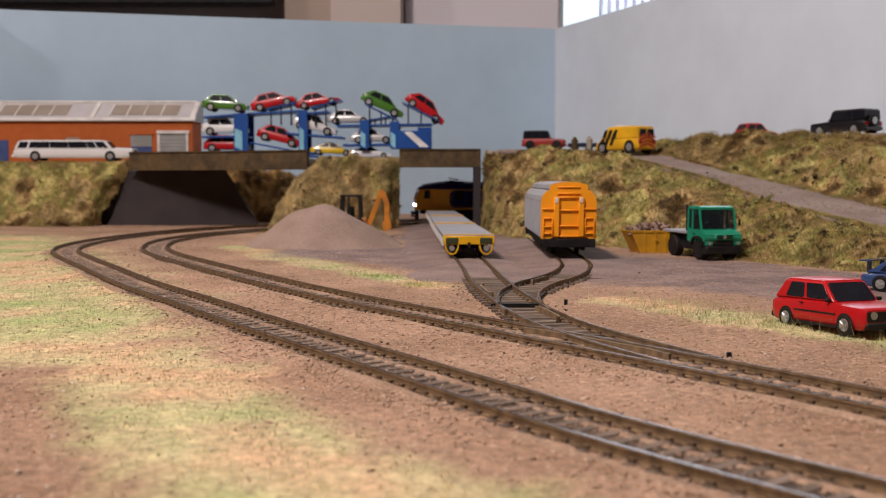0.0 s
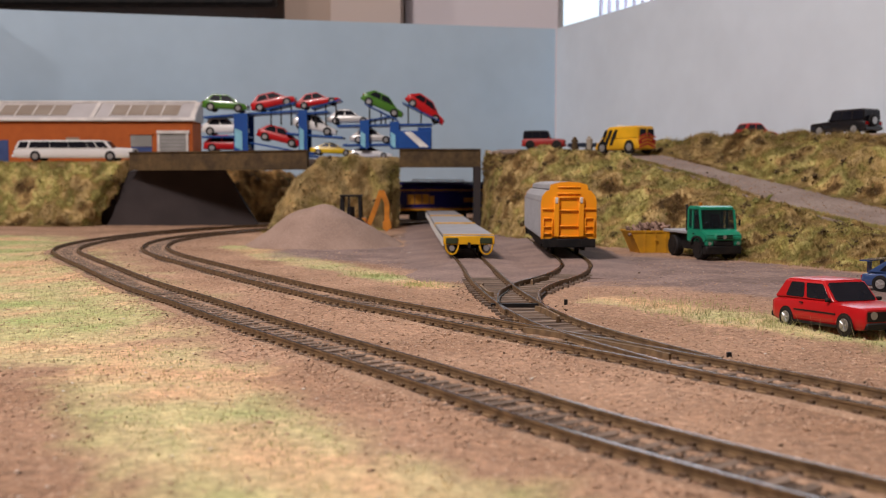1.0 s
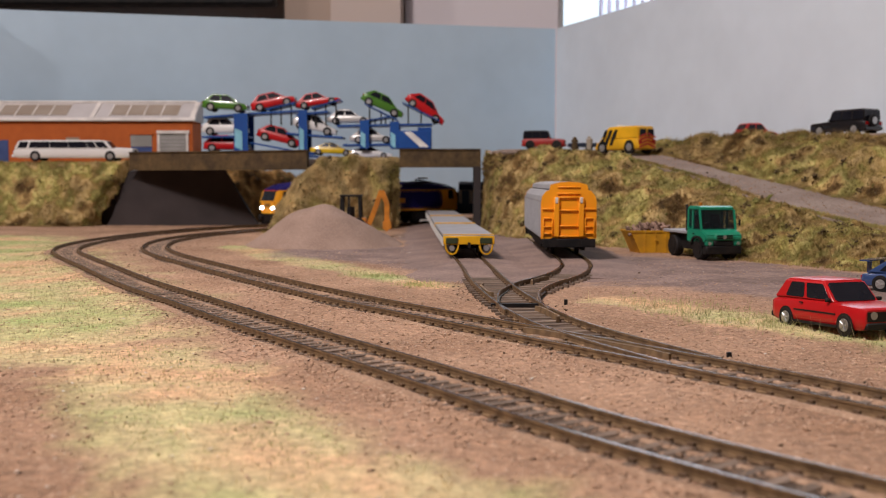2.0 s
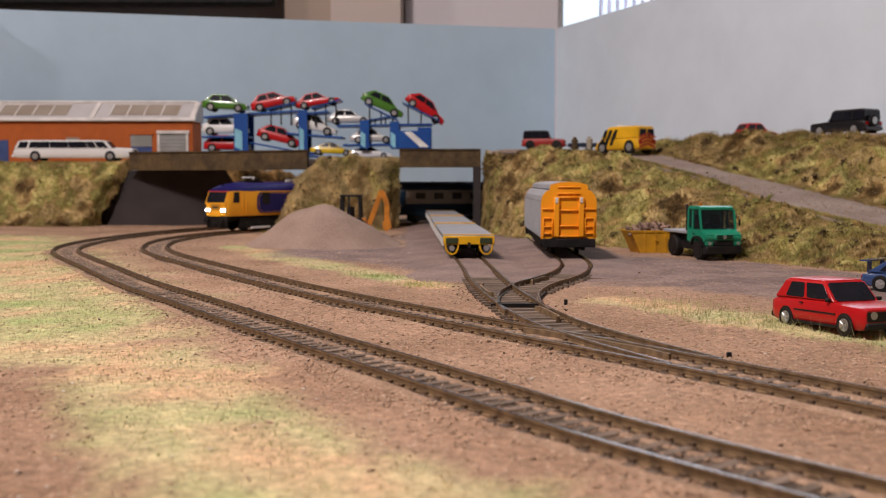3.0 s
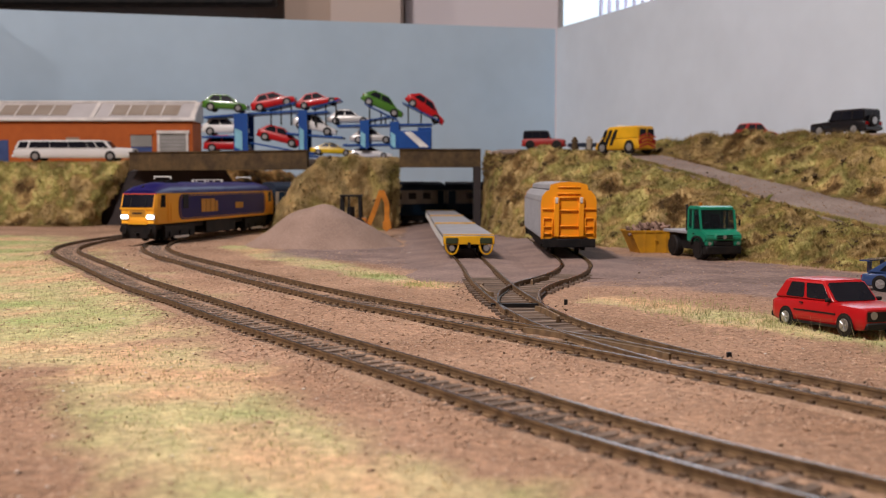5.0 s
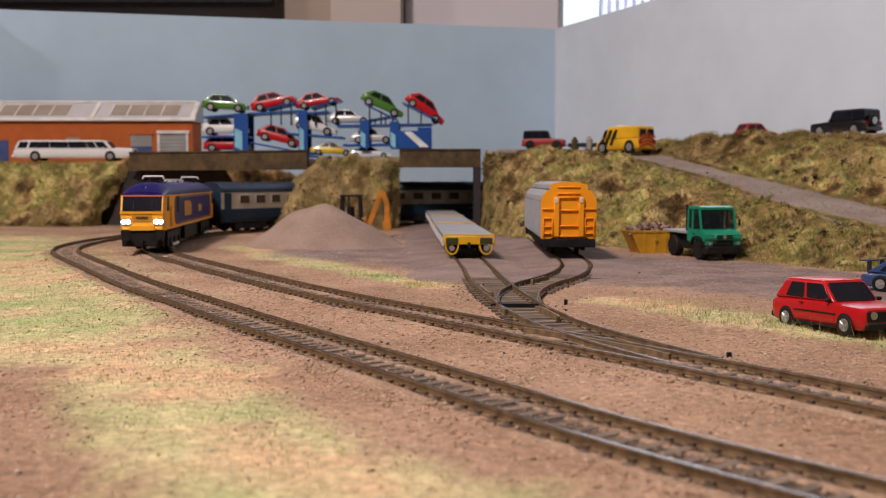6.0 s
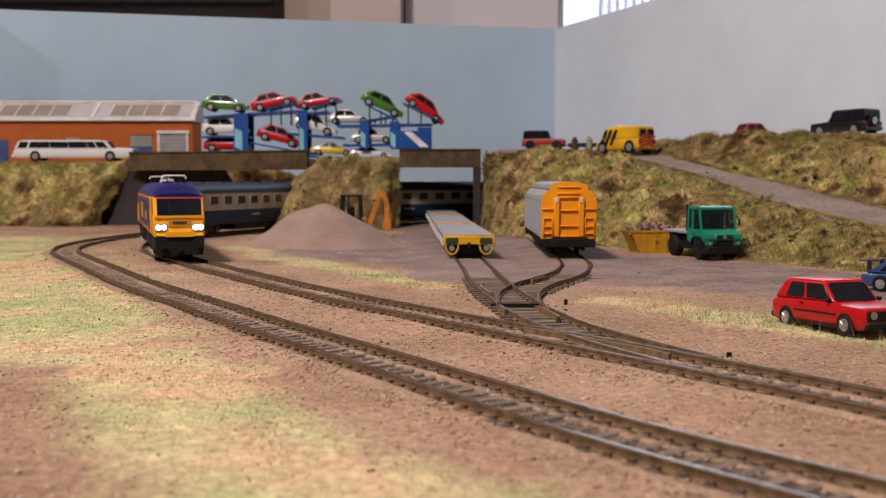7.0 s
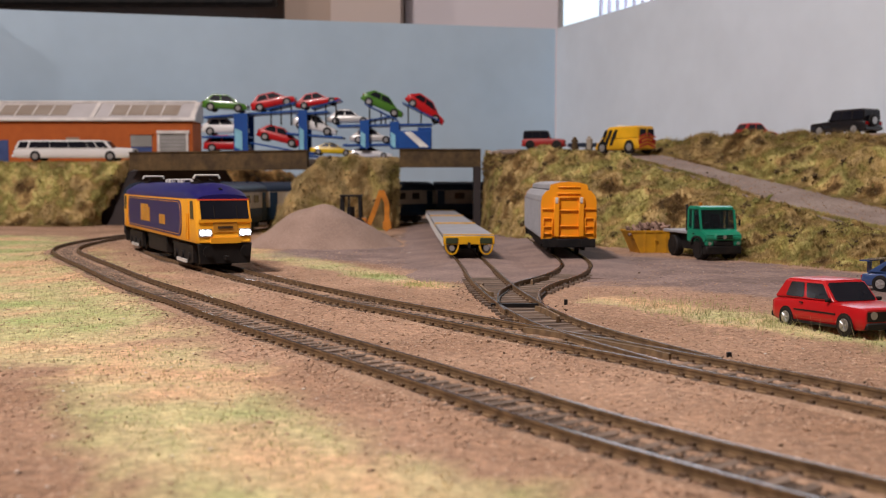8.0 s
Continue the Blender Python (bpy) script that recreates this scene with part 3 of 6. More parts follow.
def track(name, path, s0, s1, label, fill=None, loose=False, beside=(), pitch=PITCH):
    t = thing(name, label, "track", kind="structure")
    rail("rail", path, -1, s0, s1, t)
    rail("rail", path, 1, s0, s1, t)
    # dirty bed between and beside the rails, coloured darker for the shade between sleepers; grit fills the yard end up
    # to the rail heads
    rings = []
    n = int((s1 - s0) / 0.008)
    for k in range(n + 1):
        c, d = along(path, s0 + (s1 - s0) * k / n)
        w = Vector((d.y, -d.x))
        u = 0.0004 * noise.noise((k * 0.37, 1, 5))
        rings.append([(*(c + w * a), z) for a, z in ((-0.0112 + u, 0.0004), (-0.0088, 0.0016), (-0.0075, 0.0018 + u * 0.7), (0.0075, 0.0018 - u * 0.7), (0.0088, 0.0016), (0.0112 + u, 0.0004))])
    bm = bmesh.new()
    loft(bm, rings)
    part("track_bed", bm, M["bed"], t, "dirty brown track bed, darkened for shade between sleepers", False)
    if fill:
        rings = []
        for k in range(41):
            c, d = along(path, fill[0] + (fill[1] - fill[0]) * k / 40)
            w = Vector((d.y, -d.x))
            z = 0.0034 if k < 38 else 0.0034 - 0.0008 * (k - 37)
            rings.append([(*(c + w * a), q) for a, q in ((-0.0073, 0.001), (-0.0070, z), (0.0070, z), (0.0073, 0.001))])
        bm = bmesh.new()
        loft(bm, rings)
        part("grit_fill", bm, M["yard_grit"], t, "grey grit packed between the rails", False)
        for side in (-1, 1):
            rings = []
            for k in range(41):
                c, d = along(path, fill[0] + (fill[1] - fill[0]) * k / 40)
                w = Vector((d.y, -d.x)) * side
                z = 0.0036 if k < 38 else 0.0036 - 0.0008 * (k - 37)
                rings.append([(*(c + w * a), q) for a, q in ((0.0097, 0.0005), (0.0099, z), (0.0180, z * 0.86), (0.0300, z * 0.55), (0.0480, 0.0002))])
            bm = bmesh.new()
            loft(bm, rings)
            part("grit_shoulder", bm, M["yard_grit"], t, "grey grit packed against the rail")
    # sleepers: the 290 at the viewer's end singly, those past them joined; a chair on either side of each rail
    count = int((s1 - s0) / pitch)
    seats = []
    for k in range(count):
        c, d = along(path, s0 + (k + 0.5) * pitch)
        if beside and min((c - q).length for q in beside) < 0.0135:
            continue
        turn = math.atan2(d.y, d.x) - math.pi / 2 + 0.03 * noise.noise((k * 2.1, 0, 0))
        seats.append(Matrix.Translation((c.x, c.y, 0.0003 * noise.noise((k * 0.65, 1, 2)))) @ Matrix.Rotation(turn, 4, "Z"))
    for m in seats[-290:]:
        ob = new("sleeper", SLEEPER)
        ob.parent = t
        ob.matrix_basis = m
    if count > 290:
        boxes_mesh("far_sleepers", [(m, (-0.0122, -0.0015, 0.0002, 0.0122, 0.0015, 0.0022)) for m in seats[:-290]], M["sleeper"], t, "weathered sleepers of the far stretch")
    chairs = [(m, (min(a, b), -0.0008, 0.0021, max(a, b), 0.0008, 0.0029)) for m in seats for side in (-1, 1) for a, b in
              ((side * (GAUGE / 2 + 0.0010), side * (GAUGE / 2 + 0.0020)), (side * (GAUGE / 2 - 0.0011), side * (GAUGE / 2 - 0.0001)))]
    boxes_mesh("rail_chairs", chairs, M["chair"], t, "small rusty rail chairs")
    if loose:
        for side in (-1, 1):
            for a, b, base, seed in ((0.0026, 0.0077, 0.00205, 3), (0.0092, 0.0165, 0.00215, 8)):
                rings = []
                n = int((s1 - s0) / 0.0035)
                for k in range(n + 1):
                    at = s0 + (s1 - s0) * k / n
                    c, d = along(path, at)
                    w = Vector((d.y, -d.x)) * side
                    z = base + 0.0008 * noise.noise((at * 22, side * seed, seed)) + 0.0003 * noise.noise((at * 120, side, seed))
                    e = 0.0006 * noise.noise((at * 150, side * 2, seed))
                    rings.append([(*(c + w * q), zz) for q, zz in ((a - 0.0006 + e, 0.0006), (a + 0.0010 + e, z - 0.0003), (a + 0.45 * (b - a), z + 0.0002), (a + 0.75 * (b - a), z - 0.0002 * (a > 0.005)), (b, 0.0014 if a < 0.005 else 0.0008))])
                bm = bmesh.new()
                loft(bm, rings)
                part("loose_ballast", bm, M["ballast"], t, "sandy ballast spilt over the sleepers")
    return t


def length(path):
    return (len(path) - 1) * STEP


track("track_main", MAIN, 0.0, length(MAIN), "inner running line of rusty rails on dark sleepers", loose=True)
track("track_outer", OUTER, 0.0, length(OUTER), "outer running line of rusty rails on dark sleepers", loose=True)
M["yard_grit"] = mat("grey_yard_grit", (0.285, 0.20, 0.17), 0.95, second=(0.21, 0.148, 0.13), scale=35, bump=0.0005, bump_scale=900)
mottle(M["yard_grit"], 480, 0.72, 1.26)
S_FILL = min(range(len(SIDING)), key=lambda i: abs(SIDING[i].y - 0.515)) * STEP
P_FILL = min(range(len(SPUR)), key=lambda i: abs(SPUR[i].y - 0.545)) * STEP
track("track_siding", SIDING, 0.0, length(SIDING), "straight siding of rusty rails set in grit", fill=(0.0, S_FILL), beside=MAIN[-120:], pitch=YARD_PITCH)
track("track_spur", SPUR, 0.0, length(SPUR) - 0.02, "short curved spur off the siding", fill=(0.0, P_FILL), beside=SIDING[-100:], pitch=YARD_PITCH)


# ---------------------------------------------------------------- road vehicles
def rotated(x, y, z, heading, nose_up=0.0, roll=0.0):
    """A thing whose nose points along +x, turned to a heading in degrees, its nose lifted."""
    return Matrix.Translation((x, y, z)) @ Matrix.Rotation(radians(heading), 4, "Z") @ Matrix.Rotation(radians(-nose_up), 4, "Y") @ Matrix.Rotation(radians(roll), 4, "X")


GOLF = dict(screen=(0.19, 0.06), rear=(-0.485, -0.36), belt=0.60, bonnet=0.565, boot=0.58, side=0.82, blunt=True)
MODERN = dict(screen=(0.31, 0.06), rear=(-0.49, -0.31), belt=0.59, bonnet=0.53, boot=0.62, side=0.74)
HATCH = dict(screen=(0.20, 0.05), rear=(-0.47, -0.36), belt=0.58, bonnet=0.50, boot=0.54, side=0.80)
COUPE = dict(screen=(0.22, 0.02), rear=(-0.45, -0.26), belt=0.56, bonnet=0.46, boot=0.52, side=0.76)
OFFROAD = dict(screen=(0.17, 0.11), rear=(-0.48, -0.465), belt=0.58, bonnet=0.54, boot=0.57, side=0.88)
VAN = dict(screen=(0.38, 0.22), rear=(-0.495, -0.475), belt=0.56, bonnet=0.46, boot=0.55, side=0.88)
LIMO = dict(screen=(0.335, 0.275), rear=(-0.49, -0.455), belt=0.60, bonnet=0.64, boot=0.60, side=0.84)
SUPER = dict(screen=(0.24, 0.02), rear=(-0.42, -0.16), belt=0.60, bonnet=0.46, boot=0.60, side=0.72)


def wheel_on(t, x, y, r, w, rim):
    side = 1 if y > 0 else -1
    bm = bmesh.new()
    cyl(bm, r, (x, y - side * w, r), (x, y, r), 20)
    rounded(bm, r * 0.1)
    wheel = part("wheel", bm, M["black"], t)
    bm = bmesh.new()
    cyl(bm, r * 0.62, (x, y - side * w * 0.3, r), (x, y + side * 0.0002, r), 16)
    for k in range(5):
        a = k * math.tau / 5
        cyl(bm, r * 0.09, (x, y + side * 0.0003, r), (x + r * 0.55 * math.cos(a), y + side * 0.0003, r + r * 0.55 * math.sin(a)), 5)
    part("rim", bm, rim, wheel, "silver wheel rim")


def car(name, label, category, L, W, H, paint, m, shape=HATCH, wheel_r=0.0, rim=None, grille=None, group="", roof_paint=None, glass=True, mouldings=False):
    t = thing(name, label, category, group=group)
    r = wheel_r or H * 0.225
    w, z0 = W / 2, r * 0.62
    zb, zn, zt = shape["belt"] * H, shape["bonnet"] * H, shape["boot"] * H
    sx0, sx1, rx0, rx1 = (shape[k][i] * L for k, i in (("screen", 0), ("screen", 1), ("rear", 0), ("rear", 1)))
    blunt = shape in (GOLF, LIMO, OFFROAD)
    # lower body: rings of twelve points from tail to nose
    rings = []
    for x, top, wide, low in ((-0.5 * L, zt * 0.80, 0.86, z0 + 0.16 * H), (-0.485 * L, zt * 0.95, 0.94, z0 + 0.03 * H), (-0.44 * L, zt, 0.985, z0), (-0.3 * L, (zt + zb) / 2, 1.0, z0), (0.0, zb, 1.0, z0),
                              (sx0, zb * 0.99, 1.0, z0), (0.36 * L, zn, 0.985, z0), (0.45 * L, zn * (0.98 if blunt else 0.95), 0.97 if blunt else 0.94, z0), (0.485 * L, zn * (0.955 if blunt else 0.86), 0.955 if blunt else 0.88, z0 + 0.03 * H), (0.5 * L, zn * (0.90 if blunt else 0.70), 0.93 if blunt else 0.80, z0 + 0.10 * H)):
        h = top - low
        rings.append([(x, a * w * wide, low + h * b) for a, b in ((-0.90, 0), (-0.97, 0.10), (-1.0, 0.40), (-0.985, 0.72), (-0.93, 0.94), (-0.80, 1.0), (0.80, 1.0), (0.93, 0.94), (0.985, 0.72), (1.0, 0.40), (0.97, 0.10), (0.90, 0))])
    bm = bmesh.new()
    loft(bm, rings)
    body = part("body", bm, paint, t)
    # glasshouse, roof and pillars
    wb, wr = w * 0.90, w * shape["side"]
    base = [(sx0, -wb), (sx0, wb), (rx0, wb), (rx0, -wb)]
    top = [(sx1, -wr), (sx1, wr), (rx1, wr), (rx1, -wr)]
    zr = H * 0.965
    zl = zb * 0.95
    # painted cabin with rounded edges, its panes set on the faces
    bm = bmesh.new()
    mid = (sx1 + rx1) / 2
    loft(bm, [[(x, y, zl) for x, y in base], [(mid + (x - mid) * 1.0, y, zr) for x, y in top], [(mid + (x - mid) * 0.86, y * 0.86, H) for x, y in top]])
    rounded(bm, min(0.0016, 0.08 * H), 3)
    part("cabin", bm, roof_paint or paint, t, "painted cabin and roof")

    def on_face(a, b, c, d, u, v):
        a, b, c, d = (Vector(q) for q in (a, b, c, d))
        return (a * (1 - u) + b * u) * (1 - v) + (d * (1 - u) + c * u) * v

    def window(name, quad, u0, u1, v0, v1, label):
        n = (Vector(quad[1]) - Vector(quad[0])).cross(Vector(quad[3]) - Vector(quad[0])).normalized()
        if n.dot((Vector(quad[0]) + Vector(quad[2])) / 2 - Vector((mid, 0, zb))) < 0:
            n = -n
        cu, cv = 0.05 * (u1 - u0), 0.10 * (v1 - v0)
        spots = [(u0 + cu, v0), (u1 - cu, v0), (u1, v0 + cv), (u1, v1 - cv), (u1 - cu, v1), (u0 + cu, v1), (u0, v1 - cv), (u0, v0 + cv)]
        ring = [on_face(*quad, u, v) for u, v in spots]
        bm = bmesh.new()
        loft(bm, [[tuple(q - n * 0.0004) for q in ring], [tuple(q + n * 0.00012) for q in ring]])
        part(name, bm, M["glass"], t, label, False)

    window("windscreen", ((sx0, -wb, zl), (sx0, wb, zl), (sx1, wr, zr), (sx1, -wr, zr)), 0.06, 0.94, 0.08, 0.93, "dark windscreen")
    if glass:
        window("rear_window", ((rx0, wb, zl), (rx0, -wb, zl), (rx1, -wr, zr), (rx1, wr, zr)), 0.08, 0.92, 0.20, 0.90, "dark rear window")
        span = {"LIMO": ((0.03, 0.125), (0.145, 0.36), (0.363, 0.56), (0.563, 0.76), (0.763, 0.85), (0.862, 0.965)), "OFFROAD": ((0.04, 0.33), (0.37, 0.64), (0.68, 0.95)), "GOLF": ((0.20, 0.52), (0.57, 0.95))}
        cuts = span["LIMO"] if shape is LIMO else span["OFFROAD"] if shape is OFFROAD else span["GOLF"] if shape is GOLF else ((0.14, 0.50), (0.54, 0.94))
        for s in (-1, 1):
            for u0, u1 in cuts:
                window("side_window", ((rx0, s * wb, zl), (sx0, s * wb, zl), (sx1, s * wr, zr), (rx1, s * wr, zr)), u0, u1, 0.14, 0.88, "dark side window")
    # running gear and trim
    fx, bx = 0.315 * L, -0.31 * L
    for x in (fx, bx):
        for s in (-1, 1):
            bm = bmesh.new()
            cyl(bm, r * 1.12, (x, s * w * 0.90, r * 1.02), (x, s * w * 1.004, r * 1.02), 18)
            part("wheel_arch", bm, M["black"], t)
            wheel_on(t, x, s * (w * 1.012), r, w * 0.35, rim or M["chrome"])
    bm = bmesh.new()
    box(bm, 0.455 * L, -w * 0.90, z0 + 0.02 * H, 0.51 * L, w * 0.90, z0 + 0.15 * H)
    rounded(bm, 0.0004)
    part("bumper", bm, M["black"] if mouldings else body.data.materials[0], t)
    bm = bmesh.new()
    box(bm, -0.512 * L, -w * 0.92, z0 + 0.04 * H, -0.46 * L, w * 0.92, z0 + 0.16 * H)
    rounded(bm, 0.0004)
    part("bumper", bm, M["black"] if mouldings else body.data.materials[0], t)
    bm = bmesh.new()
    box(bm, 0.49 * L, -w * (0.86 if blunt else 0.62), z0 + 0.17 * H, 0.504 * L, w * (0.86 if blunt else 0.62), zn * 0.84)
    part("grille", bm, grille or M["black"], t)
    for s in (-1, 1):
        bm = bmesh.new()
        cyl(bm, H * 0.075, (0.47 * L, s * w * 0.62, zn * 0.72), (0.506 * L, s * w * 0.62, zn * 0.72), 12)
        part("headlight", bm, M["chrome"], t, "clear round headlight")
        bm = bmesh.new()
        box(bm, -0.504 * L, s * w * 0.72 - w * 0.14, zt * 0.66, -0.485 * L, s * w * 0.72 + w * 0.14, zt * 0.86)
        part("tail_light", bm, M["tail"], t, "red tail light")
        bm = bmesh.new()
        box(bm, sx0 * 0.78 - 0.0008, s * w * 1.0 - 0.0008, zb * 0.98, sx0 * 0.78 + 0.0006, s * w * 1.0 + 0.0012, zb * 1.10)
        rounded(bm, 0.0003)
        part("door_mirror", bm, M["black"] if mouldings else paint, t)
        if mouldings:
            bm = bmesh.new()
            box(bm, bx + r * 1.3, s * w * 1.003 - 0.00012, z0 + 0.24 * H, fx - r * 1.3, s * w * 1.003 + 0.00012, z0 + 0.27 * H)
            part("side_moulding", bm, M["black"], t)
            bm = bmesh.new()
            box(bm, bx + r, s * w * 0.985 - 0.0004, z0, fx - r, s * w * 0.985 + 0.0002, z0 + 0.05 * H)
            part("sill", bm, M["black"], t)
            bm = bmesh.new()
            box(bm, -0.155 * L, s * w * 1.0 - 0.0002, zb * 0.86, -0.12 * L, s * w * 1.0 + 0.0002, zb * 0.90)
            part("door_handle", bm, M["black"], t)
    t.matrix_world = m
    return t


M["tail"] = mat("red_lens", (0.35, 0.01, 0.01), 0.2)
M["car_green"] = mat("green_car_paint", (0.07, 0.20, 0.025), 0.25, second=(0.06, 0.17, 0.02), scale=20, coat=0.8)
M["car_white"] = mat("white_car_paint", (0.72, 0.71, 0.69), 0.25, second=(0.68, 0.67, 0.66), scale=20, coat=0.8)
M["car_silver"] = mat("silver_car_paint", (0.55, 0.54, 0.53), 0.3, 0.2, second=(0.50, 0.49, 0.48), scale=20, coat=0.6)
M["car_yellow"] = mat("yellow_car_paint", (0.75, 0.50, 0.02), 0.25, coat=0.7)
M["car_blue"] = mat("blue_car_paint", (0.03, 0.06, 0.16), 0.25, second=(0.04, 0.07, 0.18), scale=20, coat=0.8)
M["car_black"] = mat("black_car_paint", (0.015, 0.014, 0.016), 0.25, coat=0.7)
M["lorry_blue"] = mat("transporter_blue", (0.012, 0.075, 0.30), 0.4, second=(0.01, 0.06, 0.26), scale=30)
M["pale_blue"] = mat("pale_blue_stripe", (0.25, 0.55, 0.68), 0.45)
M["brick"] = mat("red_brick_print", (0.46, 0.110, 0.022), 0.85, second=(0.39, 0.09, 0.018), scale=90, contrast=0.9, bump=0.0002, bump_scale=600)
M["trim_white"] = mat("white_plastic_trim", (0.75, 0.70, 0.66), 0.6)
M["skylight"] = mat("grey_brown_skylight", (0.30, 0.24, 0.19), 0.35, second=(0.36, 0.30, 0.25), scale=20)
M["slate"] = mat("pale_grey_roof", (0.52, 0.49, 0.49), 0.7, second=(0.48, 0.45, 0.45), scale=40)
M["door_grey"] = mat("grey_door", (0.30, 0.29, 0.27), 0.6)
M["door_blue"] = mat("blue_door", (0.05, 0.08, 0.22), 0.5)
M["digger"] = mat("digger_orange", (0.58, 0.21, 0.02), 0.55, second=(0.40, 0.14, 0.015), scale=80)
M["skip"] = mat("worn_yellow_skip", (0.62, 0.31, 0.01), 0.6, second=(0.45, 0.22, 0.015), scale=120, contrast=0.7)
M["rubble"] = island_mat("mixed_rubble", (0.09, 0.05, 0.035), (0.40, 0.26, 0.20))
M["deck"] = mat("grey_wagon_deck", (0.33, 0.33, 0.35), 0.6, second=(0.28, 0.28, 0.30), scale=60)
M["tarp"] = mat("dark_green_panel", (0.035, 0.045, 0.015), 0.7)
M["stripe_red"] = mat("red_stripe", (0.55, 0.05, 0.02), 0.5)

M["red_dark"] = mat("dull_red_paint", (0.33, 0.018, 0.014), 0.45)
UP = 0.0785
car("red_hatchback", "bright red three-door hatchback with black trim parked on rough grass", "car", 0.0512, 0.0215, 0.0183, M["red"], rotated(0.1428, 0.3540, 0.0010, -73, 2.2), GOLF, wheel_r=0.0036, mouldings=True)
car("blue_sports_car", "dark blue sports car with a rear spoiler parked on the grit", "car", 0.054, 0.024, 0.0165, M["car_blue"], rotated(0.2300, 0.468, 0.0012, -48), COUPE)
car("white_limousine", "long white stretch limousine parked on the road above the bank", "car", 0.146, 0.026, 0.0255, M["car_white"], rotated(-0.452, 1.2235, UP, 0), LIMO)
car("red_offroader", "red off-road car with a dark soft top on the upper yard", "car", 0.049, 0.022, 0.0215, M["red_dark"], rotated(0.117, 1.150, 0.0905, -12), OFFROAD, roof_paint=M["black"], rim=M["black"])
car("breakdown_van", "yellow breakdown van with black slanted markings on the upper yard", "van", 0.062, 0.026, 0.0275, M["yellow"], rotated(0.1865, 1.020, 0.0820, 124), VAN, glass=False)
car("red_small_car", "small red car parked behind the grassy crest", "car", 0.044, 0.022, 0.019, M["red"], rotated(0.346, 1.10, 0.0985, 15), HATCH)
car("black_offroader", "black long-wheelbase off-road car on the grassy crest", "car", 0.066, 0.026, 0.0255, M["car_black"], rotated(0.3985, 0.985, 0.0985, 118), OFFROAD, rim=M["door_grey"])


# ---------------------------------------------------------------- car transporter and its cars
def transporter():
    t = thing("car_transporter", "blue double-deck car transporter trailer on the bridge road", "lorry")
    y0, y1 = 1.196, 1.232

    def z(px):
        return 0.0545 + px / 1442

    def x(px):
        return (px - 784) / 1442

    def plate(name, xa, za, xb, zb, m, thick=0.0022, ya=y0, yb=y1, label=""):
        bm = bmesh.new()
        loft(bm, [[(a, ya, b), (a, yb, b), (a, yb, b + thick), (a, ya, b + thick)] for a, b in ((xa, za), (xb, zb))])
        part(name, bm, m, t, label, False)

    def post(xa, xb, za, zb, lean=0.0):
        for y in (y0 - 0.002, y1):
            bm = bmesh.new()
            loft(bm, [[(xa + q, y, c), (xb + q, y, c), (xb + q, y + 0.003, c), (xa + q, y + 0.003, c)] for c, q in ((za, 0), (zb, lean))])
            part("post", bm, M["lorry_blue"], t, "", False)
        bm = bmesh.new()
        h = zb - za
        loft(bm, [[(xa + 0.001, y0 - 0.0024, c), (xa + (xb - xa) * 0.6, y0 - 0.0024, c - 0.004), (xa + (xb - xa) * 0.6, y0 - 0.0021, c - 0.004), (xa + 0.001, y0 - 0.0021, c)] for c in (za + h * 0.12, za + h * 0.62)])
        part("stripe", bm, M["pale_blue"], t, "pale blue stripe", False)

    for a, b, lo, hi in ((422, 446, 50, 116), (534, 549, 45, 122), (640, 656, 56, 104), (692, 708, 56, 102), (740, 764, 54, 92)):
        post(x(a), x(b), z(lo), z(hi))
    plate("upper_deck", x(368), z(108), x(450), z(114), M["lorry_blue"])
    plate("upper_deck", x(446), z(114), x(535), z(119), M["lorry_blue"])
    plate("upper_deck", x(530), z(112), x(585), z(118), M["lorry_blue"])
    plate("upper_deck", x(600), z(93), x(700), z(95), M["lorry_blue"])
    plate("upper_deck", x(690), z(95), x(765), z(96), M["lorry_blue"])
    plate("middle_deck", x(366), z(74), x(445), z(75), M["lorry_blue"])
    plate("middle_deck", x(450), z(64), x(545), z(46), M["lorry_blue"])
    plate("middle_deck", x(512), z(80), x(610), z(73), M["lorry_blue"])
    plate("middle_deck", x(610), z(60), x(764), z(62), M["lorry_blue"])
    plate("lower_deck", x(366), z(47), x(560), z(45), M["lorry_blue"], 0.003)
    plate("lower_deck", x(540), z(41), x(698), z(37), M["lorry_blue"], 0.0018)
    # lifting ramps under the tilted cars
    for xa, za, xb, zb in ((478, 122, 528, 134), (555, 124, 606, 139), (648, 132, 705, 104), (714, 134, 778, 102), (640, 101, 692, 110)):
        plate("ramp", x(xa), z(za), x(xb), z(zb), M["lorry_blue"], 0.0014)
        for f in (0.15, 0.5, 0.85):
            xa2, zz = xa + (xb - xa) * f, za + (zb - za) * f
            bm = bmesh.new()
            box(bm, x(xa2) - 0.0008, y0 + 0.002, z(96), x(xa2) + 0.0008, y0 + 0.0036, z(zz))
            part("strut", bm, M["black"], t, "", False)
    # cab end panel
    bm = bmesh.new()
    box(bm, x(706), y0 - 0.004, z(55), x(764), y1 + 0.003, z(86))
    rounded(bm, 0.001)
    part("end_panel", bm, M["lorry_blue"], t, "blue end panel with white slanted flash")
    bm = bmesh.new()
    prism(bm, [(x(716), z(84)), (x(730), z(84)), (x(760), z(58)), (x(744), z(58))], y0 - 0.0046, y0 - 0.0041)
    part("stripe", bm, M["white"], t, "white slanted flash", False)
    for px in (395, 430, 500, 530):
        for s in (y0, y1 - 0.004):
            bm = bmesh.new()
            cyl(bm, 0.0062, (x(px), s, UP + 0.0062), (x(px), s + 0.004, UP + 0.0062), 18)
            part("wheel", bm, M["black"], t)
